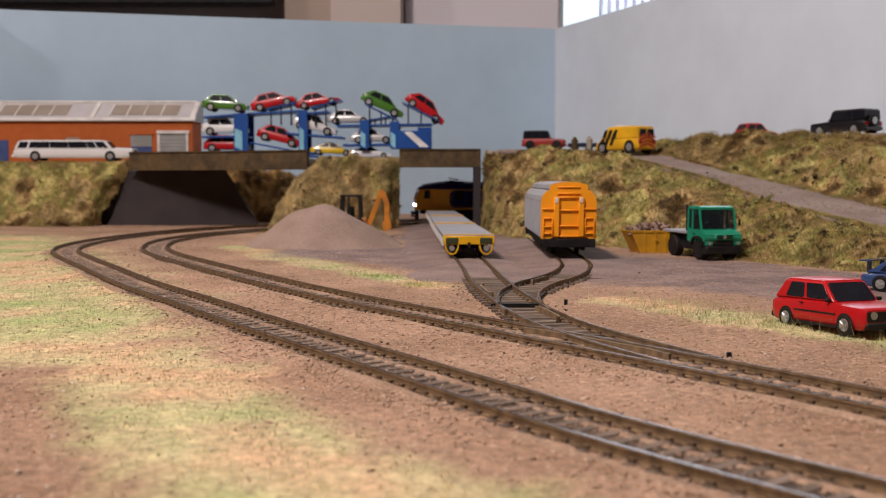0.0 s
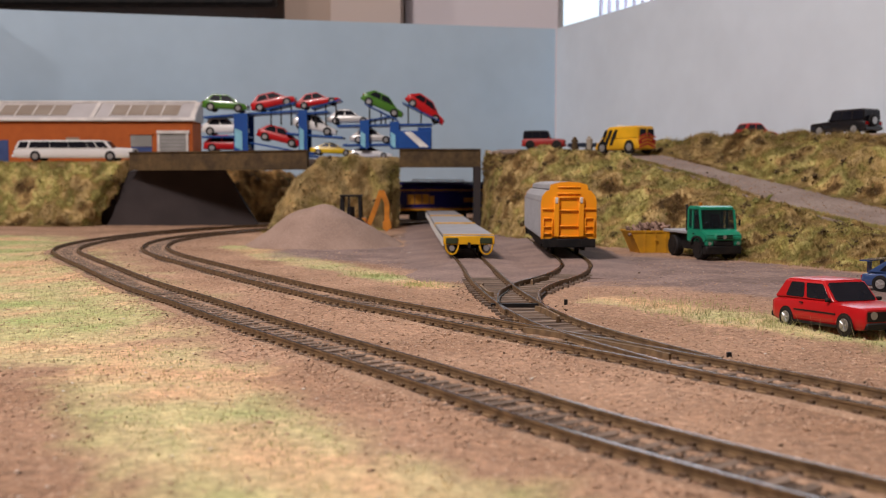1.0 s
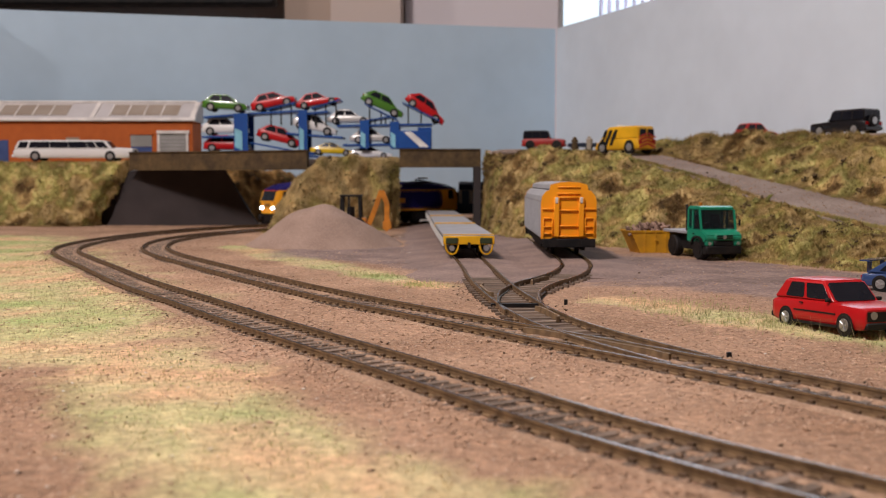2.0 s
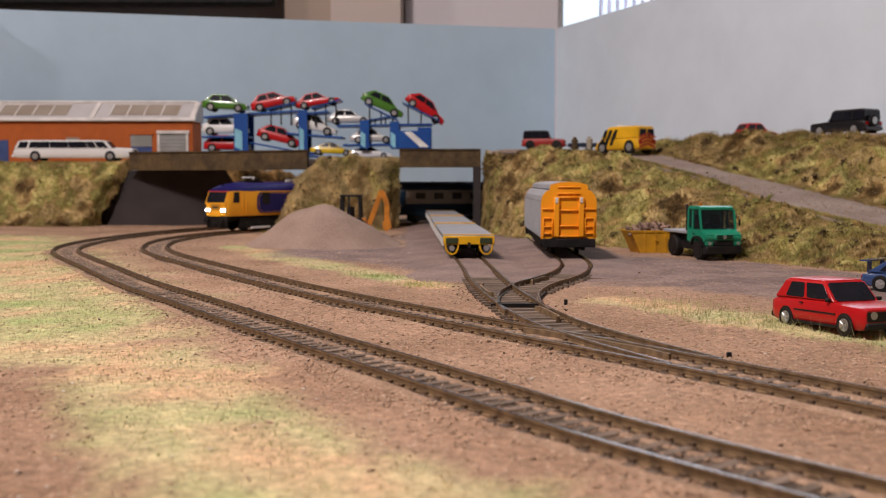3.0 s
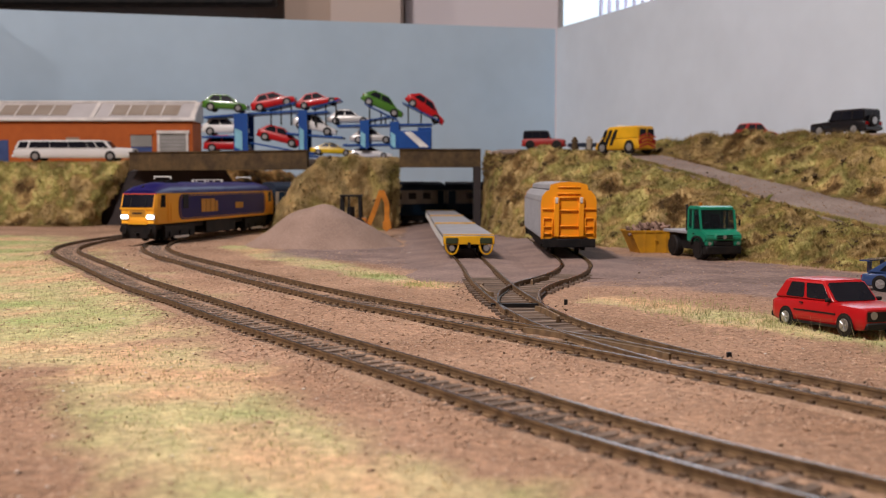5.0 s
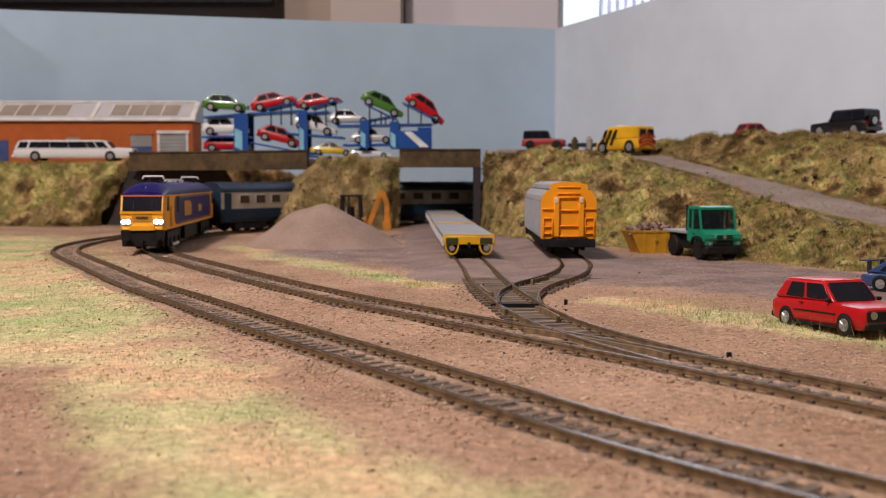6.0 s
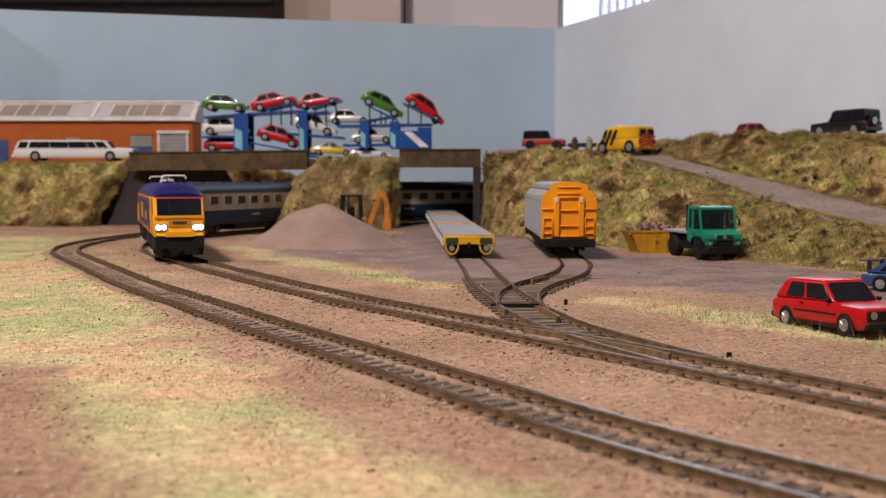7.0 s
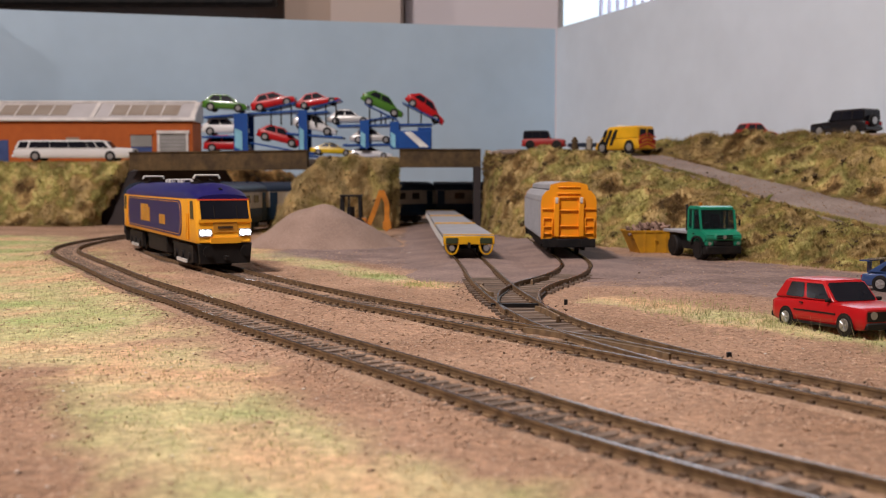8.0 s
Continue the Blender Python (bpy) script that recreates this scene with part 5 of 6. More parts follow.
def digger():
    t = thing("backhoe_digger", "orange backhoe digger with black cab frame behind the sand heap", "digger")

    def beam(name, pts, r, m):
        bm = bmesh.new()
        for a, b in zip(pts, pts[1:]):
            q = (Vector(b) - Vector(a)).normalized()
            side = Vector((0, 1, 0))
            up = q.cross(side).normalized()
            loft(bm, [[tuple(Vector(p) + side * i * r * 0.8 + up * j * r) for i, j in ((-1, -1), (1, -1), (1, 1), (-1, 1))] for p in (a, b)])
        part(name, bm, m, t, "", False)

    bm = bmesh.new()
    box(bm, -0.022, -0.010, 0.009, 0.014, 0.010, 0.0185)
    rounded(bm, 0.001)
    part("body", bm, M["digger"], t, "orange body")
    for x in (-0.009, 0.009):
        for y in (-0.0095, 0.0095):
            beam("cab_post", [(x, y, 0.0185), (x * 0.9, y * 0.94, 0.0385)], 0.0013, M["black"])
    bm = bmesh.new()
    box(bm, -0.0100, -0.0105, 0.0383, 0.0100, 0.0105, 0.0402)
    rounded(bm, 0.0006)
    part("cab_roof", bm, M["black"], t)
    bm = bmesh.new()
    box(bm, -0.004, -0.004, 0.018, 0.003, 0.004, 0.029)
    rounded(bm, 0.001)
    part("seat", bm, M["black"], t)
    bm = bmesh.new()
    box(bm, -0.0025, -0.0098, 0.0185, -0.0005, -0.0090, 0.0385)
    part("door_frame", bm, M["black"], t)
    beam("boom", [(0.0165, 0, 0.012), (0.0235, 0, 0.030), (0.0285, 0, 0.0445)], 0.0023, M["digger"])
    beam("dipper", [(0.0288, 0, 0.0440), (0.0335, 0, 0.032), (0.0335, 0, 0.015)], 0.0024, M["digger"])
    beam("ram", [(0.020, 0.002, 0.034), (0.0325, 0.002, 0.0405)], 0.0008, M["black"])
    bm = bmesh.new()
    prism(bm, [(0.030, 0.015), (0.037, 0.016), (0.038, 0.009), (0.033, 0.0055), (0.0295, 0.009)], -0.005, 0.005)
    part("bucket", bm, M["digger"], t, "orange bucket", False)
    beam("loader_arm", [(-0.010, 0.008, 0.018), (-0.036, 0.008, 0.016)], 0.0016, M["digger"])
    bm = bmesh.new()
    prism(bm, [(-0.038, 0.004), (-0.048, 0.005), (-0.040, 0.018), (-0.037, 0.018)], -0.014, 0.014)
    part("loader_bucket", bm, M["digger"], t, "", False)
    for x, r in ((0.006, 0.0095), (-0.019, 0.0065)):
        for s in (-1, 1):
            bm = bmesh.new()
            cyl(bm, r, (x, s * 0.0095, r), (x, s * 0.0145, r), 22)
            rounded(bm, 0.0007)
            part("wheel", bm, M["black"], t)
    t.matrix_world = rotated(-0.0865, 0.935, 0.001, 0)


digger()


# ---------------------------------------------------------------- brick depot on the upper road
def depot():
    t = thing("depot_building", "low orange-red brick depot with a pale roof and skylights", "building")
    x0, x1, y0, y1, z0, ze, zr = -0.80, -0.331, 1.315, 1.362, UP - 0.001, 0.1325, 0.1615
    bm = bmesh.new()
    box(bm, x0, y0, z0, x1, y1, ze)
    part("wall", bm, M["brick"], t, "red brick walls", False)
    bm = bmesh.new()
    prism(bm, [(y0 - 0.004, ze), (y0 + 0.040, zr), (y1 + 0.001, zr), (y1 + 0.001, ze)], x0 - 0.003, x1 + 0.003, along="x")
    roof = part("roof", bm, M["slate"], t, "pale grey roof", False)
    slope = Vector((0, 0.044, zr - ze)).normalized()
    out = Vector((0, -slope.z, slope.y))

    def on_roof(name, xa, xb, a, b, lift, m, label=""):
        """A flat bar on the front slope between two shares of its height."""
        bm = bmesh.new()
        base = Vector((0, y0 - 0.004, ze))
        full = 0.044 / slope.y
        q = [base + slope * full * a, base + slope * full * b]
        loft(bm, [[(x, *(q[0] + out * 0.0002).yz), (x, *(q[1] + out * 0.0002).yz), (x, *(q[1] + out * lift).yz), (x, *(q[0] + out * lift).yz)] for x in (xa, xb)])
        part(name, bm, m, roof, label, False)

    on_roof("eaves_board", x0, x1 + 0.004, 0.0, 0.13, 0.0016, M["trim_white"], "white eaves board")
    on_roof("ridge_board", x0, x1 - 0.003, 0.93, 1.0, 0.0016, M["trim_white"], "white ridge board")
    for x in (x1 - 0.004, -0.468, -0.602):
        on_roof("roof_bar", x, x + 0.006, 0.13, 0.93, 0.0014, M["trim_white"], "white roof bar")
    for lo, hi in ((-0.443, -0.352), (-0.592, -0.500), (-0.735, -0.615)):
        n = 4
        for k in range(n):
            a, b = lo + (hi - lo) * k / n, lo + (hi - lo) * (k + 1) / n
            on_roof("skylight", a + 0.0008, b - 0.0008, 0.30, 0.80, 0.0009, M["skylight"], "grey-brown skylight pane")
            on_roof("roof_bar", a - 0.0008, a + 0.0008, 0.25, 0.86, 0.0016, M["trim_white"])
        on_roof("roof_bar", lo, hi, 0.80, 0.84, 0.0016, M["trim_white"])

    def front(name, xa, za, xb, zb, d, m, label=""):
        bm = bmesh.new()
        box(bm, xa, y0 - d, za, xb, y0 + 0.001, zb)
        return part(name, bm, m, t, label, False)

    front("door", -0.3745, z0, -0.3395, 0.1165, 0.001, M["door_grey"], "grey roller door")
    for k in range(7):
        front("door_slat", -0.374, 0.083 + k * 0.0045, -0.340, 0.0836 + k * 0.0045, 0.0016, M["slate"])
    front("lintel", -0.378, 0.1165, -0.335, 0.1205, 0.003, M["trim_white"], "white lintel")
    front("door_frame", -0.3775, z0, -0.3745, 0.1165, 0.002, M["trim_white"])
    front("door_frame", -0.3395, z0, -0.3365, 0.1165, 0.002, M["trim_white"])
    front("door", -0.413, z0, -0.385, 0.099, 0.001, M["door_blue"], "dark blue door")
    front("window", -0.413, 0.0995, -0.385, 0.1145, 0.001, M["door_grey"], "grey window over the door")
    front("lintel", -0.415, 0.1150, -0.383, 0.1170, 0.002, M["brick"])
    front("vent", -0.498, 0.104, -0.481, 0.1115, 0.002, M["skylight"], "small tan vent box")
    front("door", -0.63, z0, -0.575, 0.108, 0.001, M["door_blue"], "dark blue door")


depot()


# ---------------------------------------------------------------- small plain figures and a trailer on the upper yard
def figure(x, y, z, h, m, label):
    bm = bmesh.new()
    loft(bm, [[(r * math.cos(a * math.tau / 10), r * 0.7 * math.sin(a * math.tau / 10), q * h) for a in range(10)]
              for q, r in ((0, 0.0026), (0.35, 0.0030), (0.55, 0.0034), (0.78, 0.0040), (0.83, 0.0018), (0.86, 0.0020), (0.94, 0.0023), (1.0, 0.0010))])
    ob = solid("figurine", bm, m, label, "figurine", "figurines on the upper yard")
    ob.location = (x, y, z)


figure(0.147, 1.110, 0.0885, 0.0145, M["bridge"], "plain dark model figurine standing on the yard")
figure(0.165, 1.120, 0.0895, 0.0150, M["coach_grey"], "plain pale model figurine standing on the yard")
bm = bmesh.new()
box(bm, -0.016, -0.008, 0.004, 0.016, 0.008, 0.0085)
rounded(bm, 0.001)
tr = thing("flat_trailer", "dark low trailer standing between the figures and the van", "trailer", rotated(0.158, 1.128, 0.0885, 0))
part("bed", bm, M["coach_roof"], tr)
for x in (-0.008, 0.008):
    for s in (-0.008, 0.008):
        bm = bmesh.new()
        cyl(bm, 0.003, (x, s - 0.001, 0.003), (x, s + 0.001, 0.003), 14)
        part("wheel", bm, M["black"], tr)


# ---------------------------------------------------------------- room details above the backboards
M["plaster_light"] = mat("pale_pink_plaster", (0.82, 0.75, 0.77), 0.9, second=(0.79, 0.72, 0.74), scale=2)
# tan tone paints in the shade on one stretch of the room wall
M["plaster_shaded"] = mat("shaded_plaster", (0.50, 0.38, 0.31), 0.9, second=(0.46, 0.35, 0.28), scale=2)
M["screen"] = mat("black_screen", (0.006, 0.006, 0.008), 0.12)
M["blind"] = mat("lilac_grey_blind", (0.74, 0.66, 0.76), 0.8)
M["blind"].node_tree.nodes["Principled BSDF"].inputs["Transmission Weight"].default_value = 0.55
bm = bmesh.new()
box(bm, -0.30, 1.90, FLOOR, -0.078, 1.998, TOP)
solid("chimney_breast", bm, M["plaster_shaded"], "chimney breast on the room wall, coloured tan for its shade", "wall", kind="structure", smooth=False)
bm = bmesh.new()
box(bm, -0.212, 1.892, FLOOR, -0.080, 1.8985, TOP)
solid("trim_1", bm, M["room_wall"], "beige strip of wall beside the shade-coloured part", "wall", kind="structure", smooth=False)
bm = bmesh.new()
box(bm, -0.074, 1.985, FLOOR, WIN_X0 - 0.004, 1.998, TOP)
solid("trim_2", bm, M["plaster_light"], "pale pink wall beside the window", "wall", kind="structure", smooth=False)
tv = thing("television", "large black flat-screen television on the room wall", "television")
bm = bmesh.new()
box(bm, -1.42, 1.840, 0.377, -0.309, 1.880, 1.02)
rounded(bm, 0.004)
case = part("case", bm, M["black"], tv, "black television case")
bm = bmesh.new()
box(bm, -1.40, 1.8375, 0.397, -0.329, 1.8395, 1.00)
part("screen", bm, M["screen"], tv, "dark glossy screen")
bm = bmesh.new()
box(bm, -1.0, 1.8805, 0.5, -0.7, 1.9985, 0.8)
part("wall_bracket", bm, M["black"], tv)

w1 = thing("window_1", "bright daylight window with vertical slat blinds", "window", kind="structure")
for x0, z0, x1, z1 in ((WIN_X0, WIN_Z0, WIN_X0 + 0.012, WIN_Z1), (WIN_X1 - 0.02, WIN_Z0, WIN_X1, WIN_Z1), (WIN_X0 + 0.012, WIN_Z0, WIN_X1 - 0.02, WIN_Z0 + 0.02), (WIN_X0 + 0.012, WIN_Z1 - 0.02, WIN_X1 - 0.02, WIN_Z1), (0.63, WIN_Z0 + 0.02, 0.65, WIN_Z1 - 0.02)):
    bm = bmesh.new()
    box(bm, x0, 2.03, z0, x1, 2.06, z1)
    part("window_frame", bm, M["white"], w1, "white window frame")
for k in range(46):
    x = 0.315 + k * 0.0165
    bm = bmesh.new()
    loft(bm, [[(x - 0.0052, 1.996, z), (x + 0.0052, 2.006, z), (x + 0.0055, 2.0058, z), (x - 0.0049, 1.9958, z)] for z in (WIN_Z0 + 0.005, WIN_Z1 - 0.01)])
    part("blind_slat", bm, M["blind"], w1, "lilac-grey vertical blind slat", False)
# bright overcast sky outside the window
skyglow = bpy.data.materials.new("sky_outside")
skyglow.use_nodes = True
skyglow.node_tree.nodes["Principled BSDF"].inputs["Emission Color"].default_value = (0.66, 0.86, 1.0, 1)
skyglow.node_tree.nodes["Principled BSDF"].inputs["Emission Strength"].default_value = 1.4
bm = bmesh.new()
box(bm, -0.6, 3.0, -0.6, 2.6, 3.02, 2.4)
solid("backdrop", bm, skyglow, "bright overcast sky outside the window", "sky", kind="structure", smooth=False)
lamp = thing("ceiling_lamp", "plain round white ceiling lamp", "lamp")
for x, y in ((LAMP_A[0], LAMP_A[1]), (LAMP_B[0], LAMP_B[1])):
    bm = bmesh.new()
    cyl(bm, 0.012, (x, y, LAMP_A[2] + 0.03), (x, y, TOP), 14)
    part("rod", bm, M["white"], lamp)


# ---------------------------------------------------------------- markings on the breakdown van
van = [o for o in bpy.data.objects if o.name == "breakdown_van"][0]
for s in (-1, 1):
    for x in (-0.002, 0.0055, 0.0125):
        bm = bmesh.new()
        loft(bm, [[(x + q, s * yy, z), (x + q + 0.0040, s * yy, z), (x + q + 0.0040, s * (yy + 0.0003), z), (x + q, s * (yy + 0.0003), z)] for z, q, yy in ((0.0085, 0.0065, 0.0131), (0.0150, 0.0038, 0.0131), (0.0240, 0.0, 0.0119))])
        part("slanted_mark", bm, M["black"], van, "black slanted marking", False)
    bm = bmesh.new()
    loft(bm, [[(a, s * 0.0122, 0.0162), (b, s * 0.0122, 0.0162), (b, s * 0.0126, 0.0162), (a, s * 0.0126, 0.0162)] for a, b in ((0.0165, 0.0210),)] + [[(0.0142, s * 0.0118, 0.0242), (0.0160, s * 0.0118, 0.0242), (0.0160, s * 0.0121, 0.0242), (0.0142, s * 0.0121, 0.0242)]])
    part("side_window", bm, M["glass"], van, "dark side window", False)
for k in range(4):
    for s in (-1, 1):
        bm = bmesh.new()
        prism(bm, [(s * 0.0005, 0.0085 + k * 0.0034), (s * 0.0115, 0.0050 + k * 0.0034), (s * 0.0115, 0.0066 + k * 0.0034), (s * 0.0005, 0.0101 + k * 0.0034)], -0.0318, -0.0322, along="x")
        part("chevron", bm, M["stripe_red"], van, "red rear chevron", False)
for s in (-1, 1):
    bm = bmesh.new()
    prism(bm, [(s * 0.0015, 0.0172), (s * 0.0100, 0.0172), (s * 0.0092, 0.0240), (s * 0.0015, 0.0240)], -0.0306, -0.0314, along="x")
    part("rear_window", bm, M["glass"], van, "dark rear window", False)
bm = bmesh.new()
box(bm, 0.000, -0.009, 0.0272, 0.004, 0.009, 0.0292)
rounded(bm, 0.0006)
part("light_bar", bm, M["white"], van, "pale roof light bar")
# spoiler of the blue sports car and spare wheel of the black off-road car
blue = [o for o in bpy.data.objects if o.name == "blue_sports_car"][0]
bm = bmesh.new()
box(bm, -0.0275, -0.0115, 0.0142, -0.0225, 0.0115, 0.0149)
for s in (-0.007, 0.007):
    box(bm, -0.0255, s - 0.0005, 0.0085, -0.0235, s + 0.0005, 0.0142)
part("spoiler", bm, M["car_blue"], blue, "raised rear spoiler", False)
black = [o for o in bpy.data.objects if o.name == "black_offroader"][0]
bm = bmesh.new()
cyl(bm, 0.0058, (-0.0332, 0.003, 0.0135), (-0.0362, 0.003, 0.0135), 20)
rounded(bm, 0.0005)
spare = part("spare_wheel", bm, M["black"], black)
bm = bmesh.new()
cyl(bm, 0.0034, (-0.0360, 0.003, 0.0135), (-0.0366, 0.003, 0.0135), 14)
part("rim", bm, M["chrome"], spare, "silver spare wheel rim")


# ---------------------------------------------------------------- point work: check rails, blades, stubs
def check_rail(parent, path, s0, s1, offset):
    rings = []
    n = 14
    for k in range(n + 1):
        c, d = along(path, s0 + (s1 - s0) * k / n)
        w = Vector((d.y, -d.x))
        flare = 0.0016 * max(0.0, abs(k / n - 0.5) * 2 - 0.7) / 0.3
        mid = c + w * (offset - math.copysign(flare, offset))
        rings.append([(*(mid + w * a), z) for a, z in ((-0.0007, 0.002), (-0.0005, 0.0042), (0.0005, 0.0042), (0.0007, 0.002))])
    bm = bmesh.new()
    loft(bm, rings)
    part("check_rail", bm, M["rail_side"], parent, "short rusty check rail", False)


pts = thing("point_work", "rusty check rails and point blades of the siding turnouts", "track", kind="structure")
main_turn = min(range(len(MAIN)), key=lambda i: (MAIN[i] - Vector((0.030, 0.327))).length) * STEP
check_rail(pts, MAIN, main_turn - 0.028, main_turn + 0.022, 0.0066)
check_rail(pts, MAIN, main_turn - 0.010, main_turn + 0.055, -0.0064)
side_turn = min(range(len(SIDING)), key=lambda i: (SIDING[i] - Vector((0.026, 0.455))).length) * STEP
check_rail(pts, SIDING, side_turn - 0.030, side_turn + 0.010, 0.0066)
check_rail(pts, SIDING, side_turn + 0.060, side_turn + 0.092, -0.0064)
spur_turn = min(range(len(SPUR)), key=lambda i: (SPUR[i] - Vector((0.055, 0.51))).length) * STEP
check_rail(pts, SPUR, spur_turn - 0.012, spur_turn + 0.014, 0.0064)
c, d = along(SIDING, side_turn + 0.045)
bm = bmesh.new()
box(bm, c.x - 0.011, c.y - 0.0012, 0.0016, c.x + 0.011, c.y + 0.0012, 0.0034)
part("tie_bar", bm, M["black"], pts, "dark point tie bar", False)


# ---------------------------------------------------------------- loose scatter: flock, blades, grains, debris
def blades(name, places, label, category, material, size, thick, seed, lean=0.9, per=3):
    """Tufts of thin bent blades; every blade is a slim three-sided spike."""
    rng = np.random.default_rng(seed)
    base = np.repeat(np.array(places, dtype=float), per, axis=0)
    n = len(base)
    base[:, :2] += rng.normal(0, size * 0.35, (n, 2))
    a, b = rng.uniform(0, math.tau, n), rng.normal(0, 0.5, n) * lean
    length = size * rng.uniform(0.4, 1.25, n)
    tip = base + np.stack([np.cos(a) * np.sin(b), np.sin(a) * np.sin(b) - 0.15, np.cos(b)], 1) * length[:, None]
    w = thick * rng.uniform(0.6, 1.3, n)
    v = np.empty((n, 4, 3))
    for k in range(3):
        t = a + k * math.tau / 3
        v[:, k] = base + np.stack([np.cos(t) * w, np.sin(t) * w, -0.15 * length], 1)
    v[:, 3] = tip
    i = np.arange(n)[:, None] * 4
    f = np.concatenate([i + np.array([[0, 1, 3]]), i + np.array([[1, 2, 3]]), i + np.array([[2, 0, 3]])])
    me = bpy.data.meshes.new(name)
    me.from_pydata(v.reshape(-1, 3).tolist(), [], f.tolist())
    me.materials.append(material)
    return tagged(new(name, me), label, category, kind="stuff")


def crumbs(name, places, label, category, material, size, seed, flat=0.7):
    """Irregular little lumps: squashed, turned octahedra."""
    rng = np.random.default_rng(seed)
    p = np.array(places, dtype=float)
    n = len(p)
    r = size * rng.lognormal(0, 0.4, n)
    a = rng.uniform(0, math.tau, n)
    unit = np.array([[1, 0, 0], [0, 1, 0], [-1, 0, 0], [0, -1, 0], [0, 0, 1], [0, 0, -1]], dtype=float)
    v = unit[None] * rng.uniform(0.6, 1.2, (n, 6, 1)) * r[:, None, None]
    v[:, :, 2] *= flat
    c, s = np.cos(a)[:, None], np.sin(a)[:, None]
    x, y = v[:, :, 0] * c - v[:, :, 1] * s, v[:, :, 0] * s + v[:, :, 1] * c
    v[:, :, 2] += x * rng.normal(0, 0.4, (n, 1))
    v = np.stack([x, y, v[:, :, 2]], 2) + p[:, None]
    i = np.arange(n)[:, None] * 6
    f = np.concatenate([i + np.array([q]) for q in ([0, 1, 4], [1, 2, 4], [2, 3, 4], [3, 0, 4], [1, 0, 5], [2, 1, 5], [3, 2, 5], [0, 3, 5])])
    me = bpy.data.meshes.new(name)
    me.from_pydata(v.reshape(-1, 3).tolist(), [], f.tolist())
    me.materials.append(material)
    me.shade_smooth()
    return tagged(new(name, me), label, category, kind="stuff")


def on_bank(rows, n, seed):
    rng = random.Random(seed)
    out = []
    for _ in range(n):
        j, i = rng.randrange(len(rows) - 1), rng.randrange(len(rows[0]) - 1)
        u, v = rng.random(), rng.random()
        a, b, c, d = rows[j][i], rows[j][i + 1], rows[j + 1][i], rows[j + 1][i + 1]
        out.append((a * (1 - u) + b * u) * (1 - v) + (c * (1 - u) + d * u) * v)
    return out


SCRUB = {"right_low": 110, "right_high": 60, "left": 26, "centre": 22, "rear": 16}
for key, count, label in (("right_low", 26000, "front embankment"), ("right_high", 15000, "upper bank"), ("left", 15000, "left embankment"), ("centre", 13000, "bank between the bridges"), ("rear", 3000, "bank behind the line")):
    rows = BANKS[key][:27]
    blades("grass_fibres", on_bank(rows, count, 3), "tan and green static grass on the %s" % label, "grass", M[{"centre": "fibres_straw", "rear": "fibres_rust"}.get(key, "fibres")], 0.0027, 0.00030, 11)
    crumbs("flock_clumps", on_bank(rows, count // 6, 4), "brown and green flock clumps on the %s" % label, "flock", M["clumps"], 0.0010, 12)
    scrub = []
    pick = random.Random(count)
    for p in on_bank(rows, SCRUB[key], 9):
        r = pick.uniform(0.0010, 0.0030)
        scrub += [p + Vector((pick.gauss(0, r), pick.gauss(0, r * 0.5) - 0.0012, pick.gauss(0.0012, r * 0.8))) for _ in range(pick.randrange(10, 34))]
    crumbs("dark_scrub", scrub, "tufts of dark brown scrub on the %s" % label, "scrub", M["scrub"], 0.00085, 13)

rng = random.Random(21)
green, dry, grains, pebbles = [], [], [], []
while len(green) < 15000:
    y = rng.uniform(0.13, 0.95)
    x = rng.uniform(-0.5, 0.3)
    if abs(x) > 0.47 * y + 0.03:
        continue
    g, q = ground_cover(x, y)
    if rng.random() < g ** 1.5:
        (green if noise.noise((x * 26, y * 26, 5)) + rng.uniform(-0.3, 0.3) > 0.0 else dry).append((x, y, ground_height(x, y)))
        if len(dry) > 20000:
            break
for _ in range(60000):
    y = 0.13 + 0.75 * rng.random() ** 1.7
    x = rng.uniform(-0.47, 0.47) * y
    g, q = ground_cover(x, y)
    if rng.random() < (1 - 0.75 * q) * (1 - 0.95 * g) * min(1.0, 0.15 + max(0.0, y - 0.2) * 5):
        grains.append((x, y, ground_height(x, y) + 0.0001))
blades("ground_grass_green", green, "short green static grass on the ground", "grass", M["fibres_green"], 0.0011, 0.00011, 31, lean=3.0, per=2)
blades("ground_grass_dry", dry, "short straw-coloured static grass on the ground", "grass", M["fibres_dry"], 0.0011, 0.00011, 32, lean=3.0, per=2)
crumbs("ballast_grains", grains, "fine brown ballast grains over the baseboard", "ballast", M["grains"], 0.00040, 33, 0.35)
# ballast shoulders along the running lines
shoulder = []
for path in (MAIN, OUTER):
    for _ in range(26000):
        s = rng.uniform(0.9, (len(path) - 2) * STEP)
        c, d = along(path, s)
        off = rng.gauss(0, 0.013)
        if abs(off) < 0.0108 and rng.random() < 0.25 or 0.0072 < abs(off) < 0.0100:
            continue
        p = c + Vector((d.y, -d.x)) * off
        shoulder.append((p.x, p.y, max(ground_height(p.x, p.y), rng.choice((0.0017, 0.0022)) if abs(off) < 0.008 else 0.0)))
crumbs("track_ballast", shoulder, "dirty brown ballast round the sleepers", "ballast", M["bed_grains"], 0.00042, 34, 0.35)
bits, twigs, glints = [], [], []
for _ in range(900):
    y = 0.25 + 0.7 * rng.random()
    x = rng.uniform(-0.45, 0.46) * y
    (bits if rng.random() < 0.22 else glints).append((x, y, ground_height(x, y) + 0.0005))
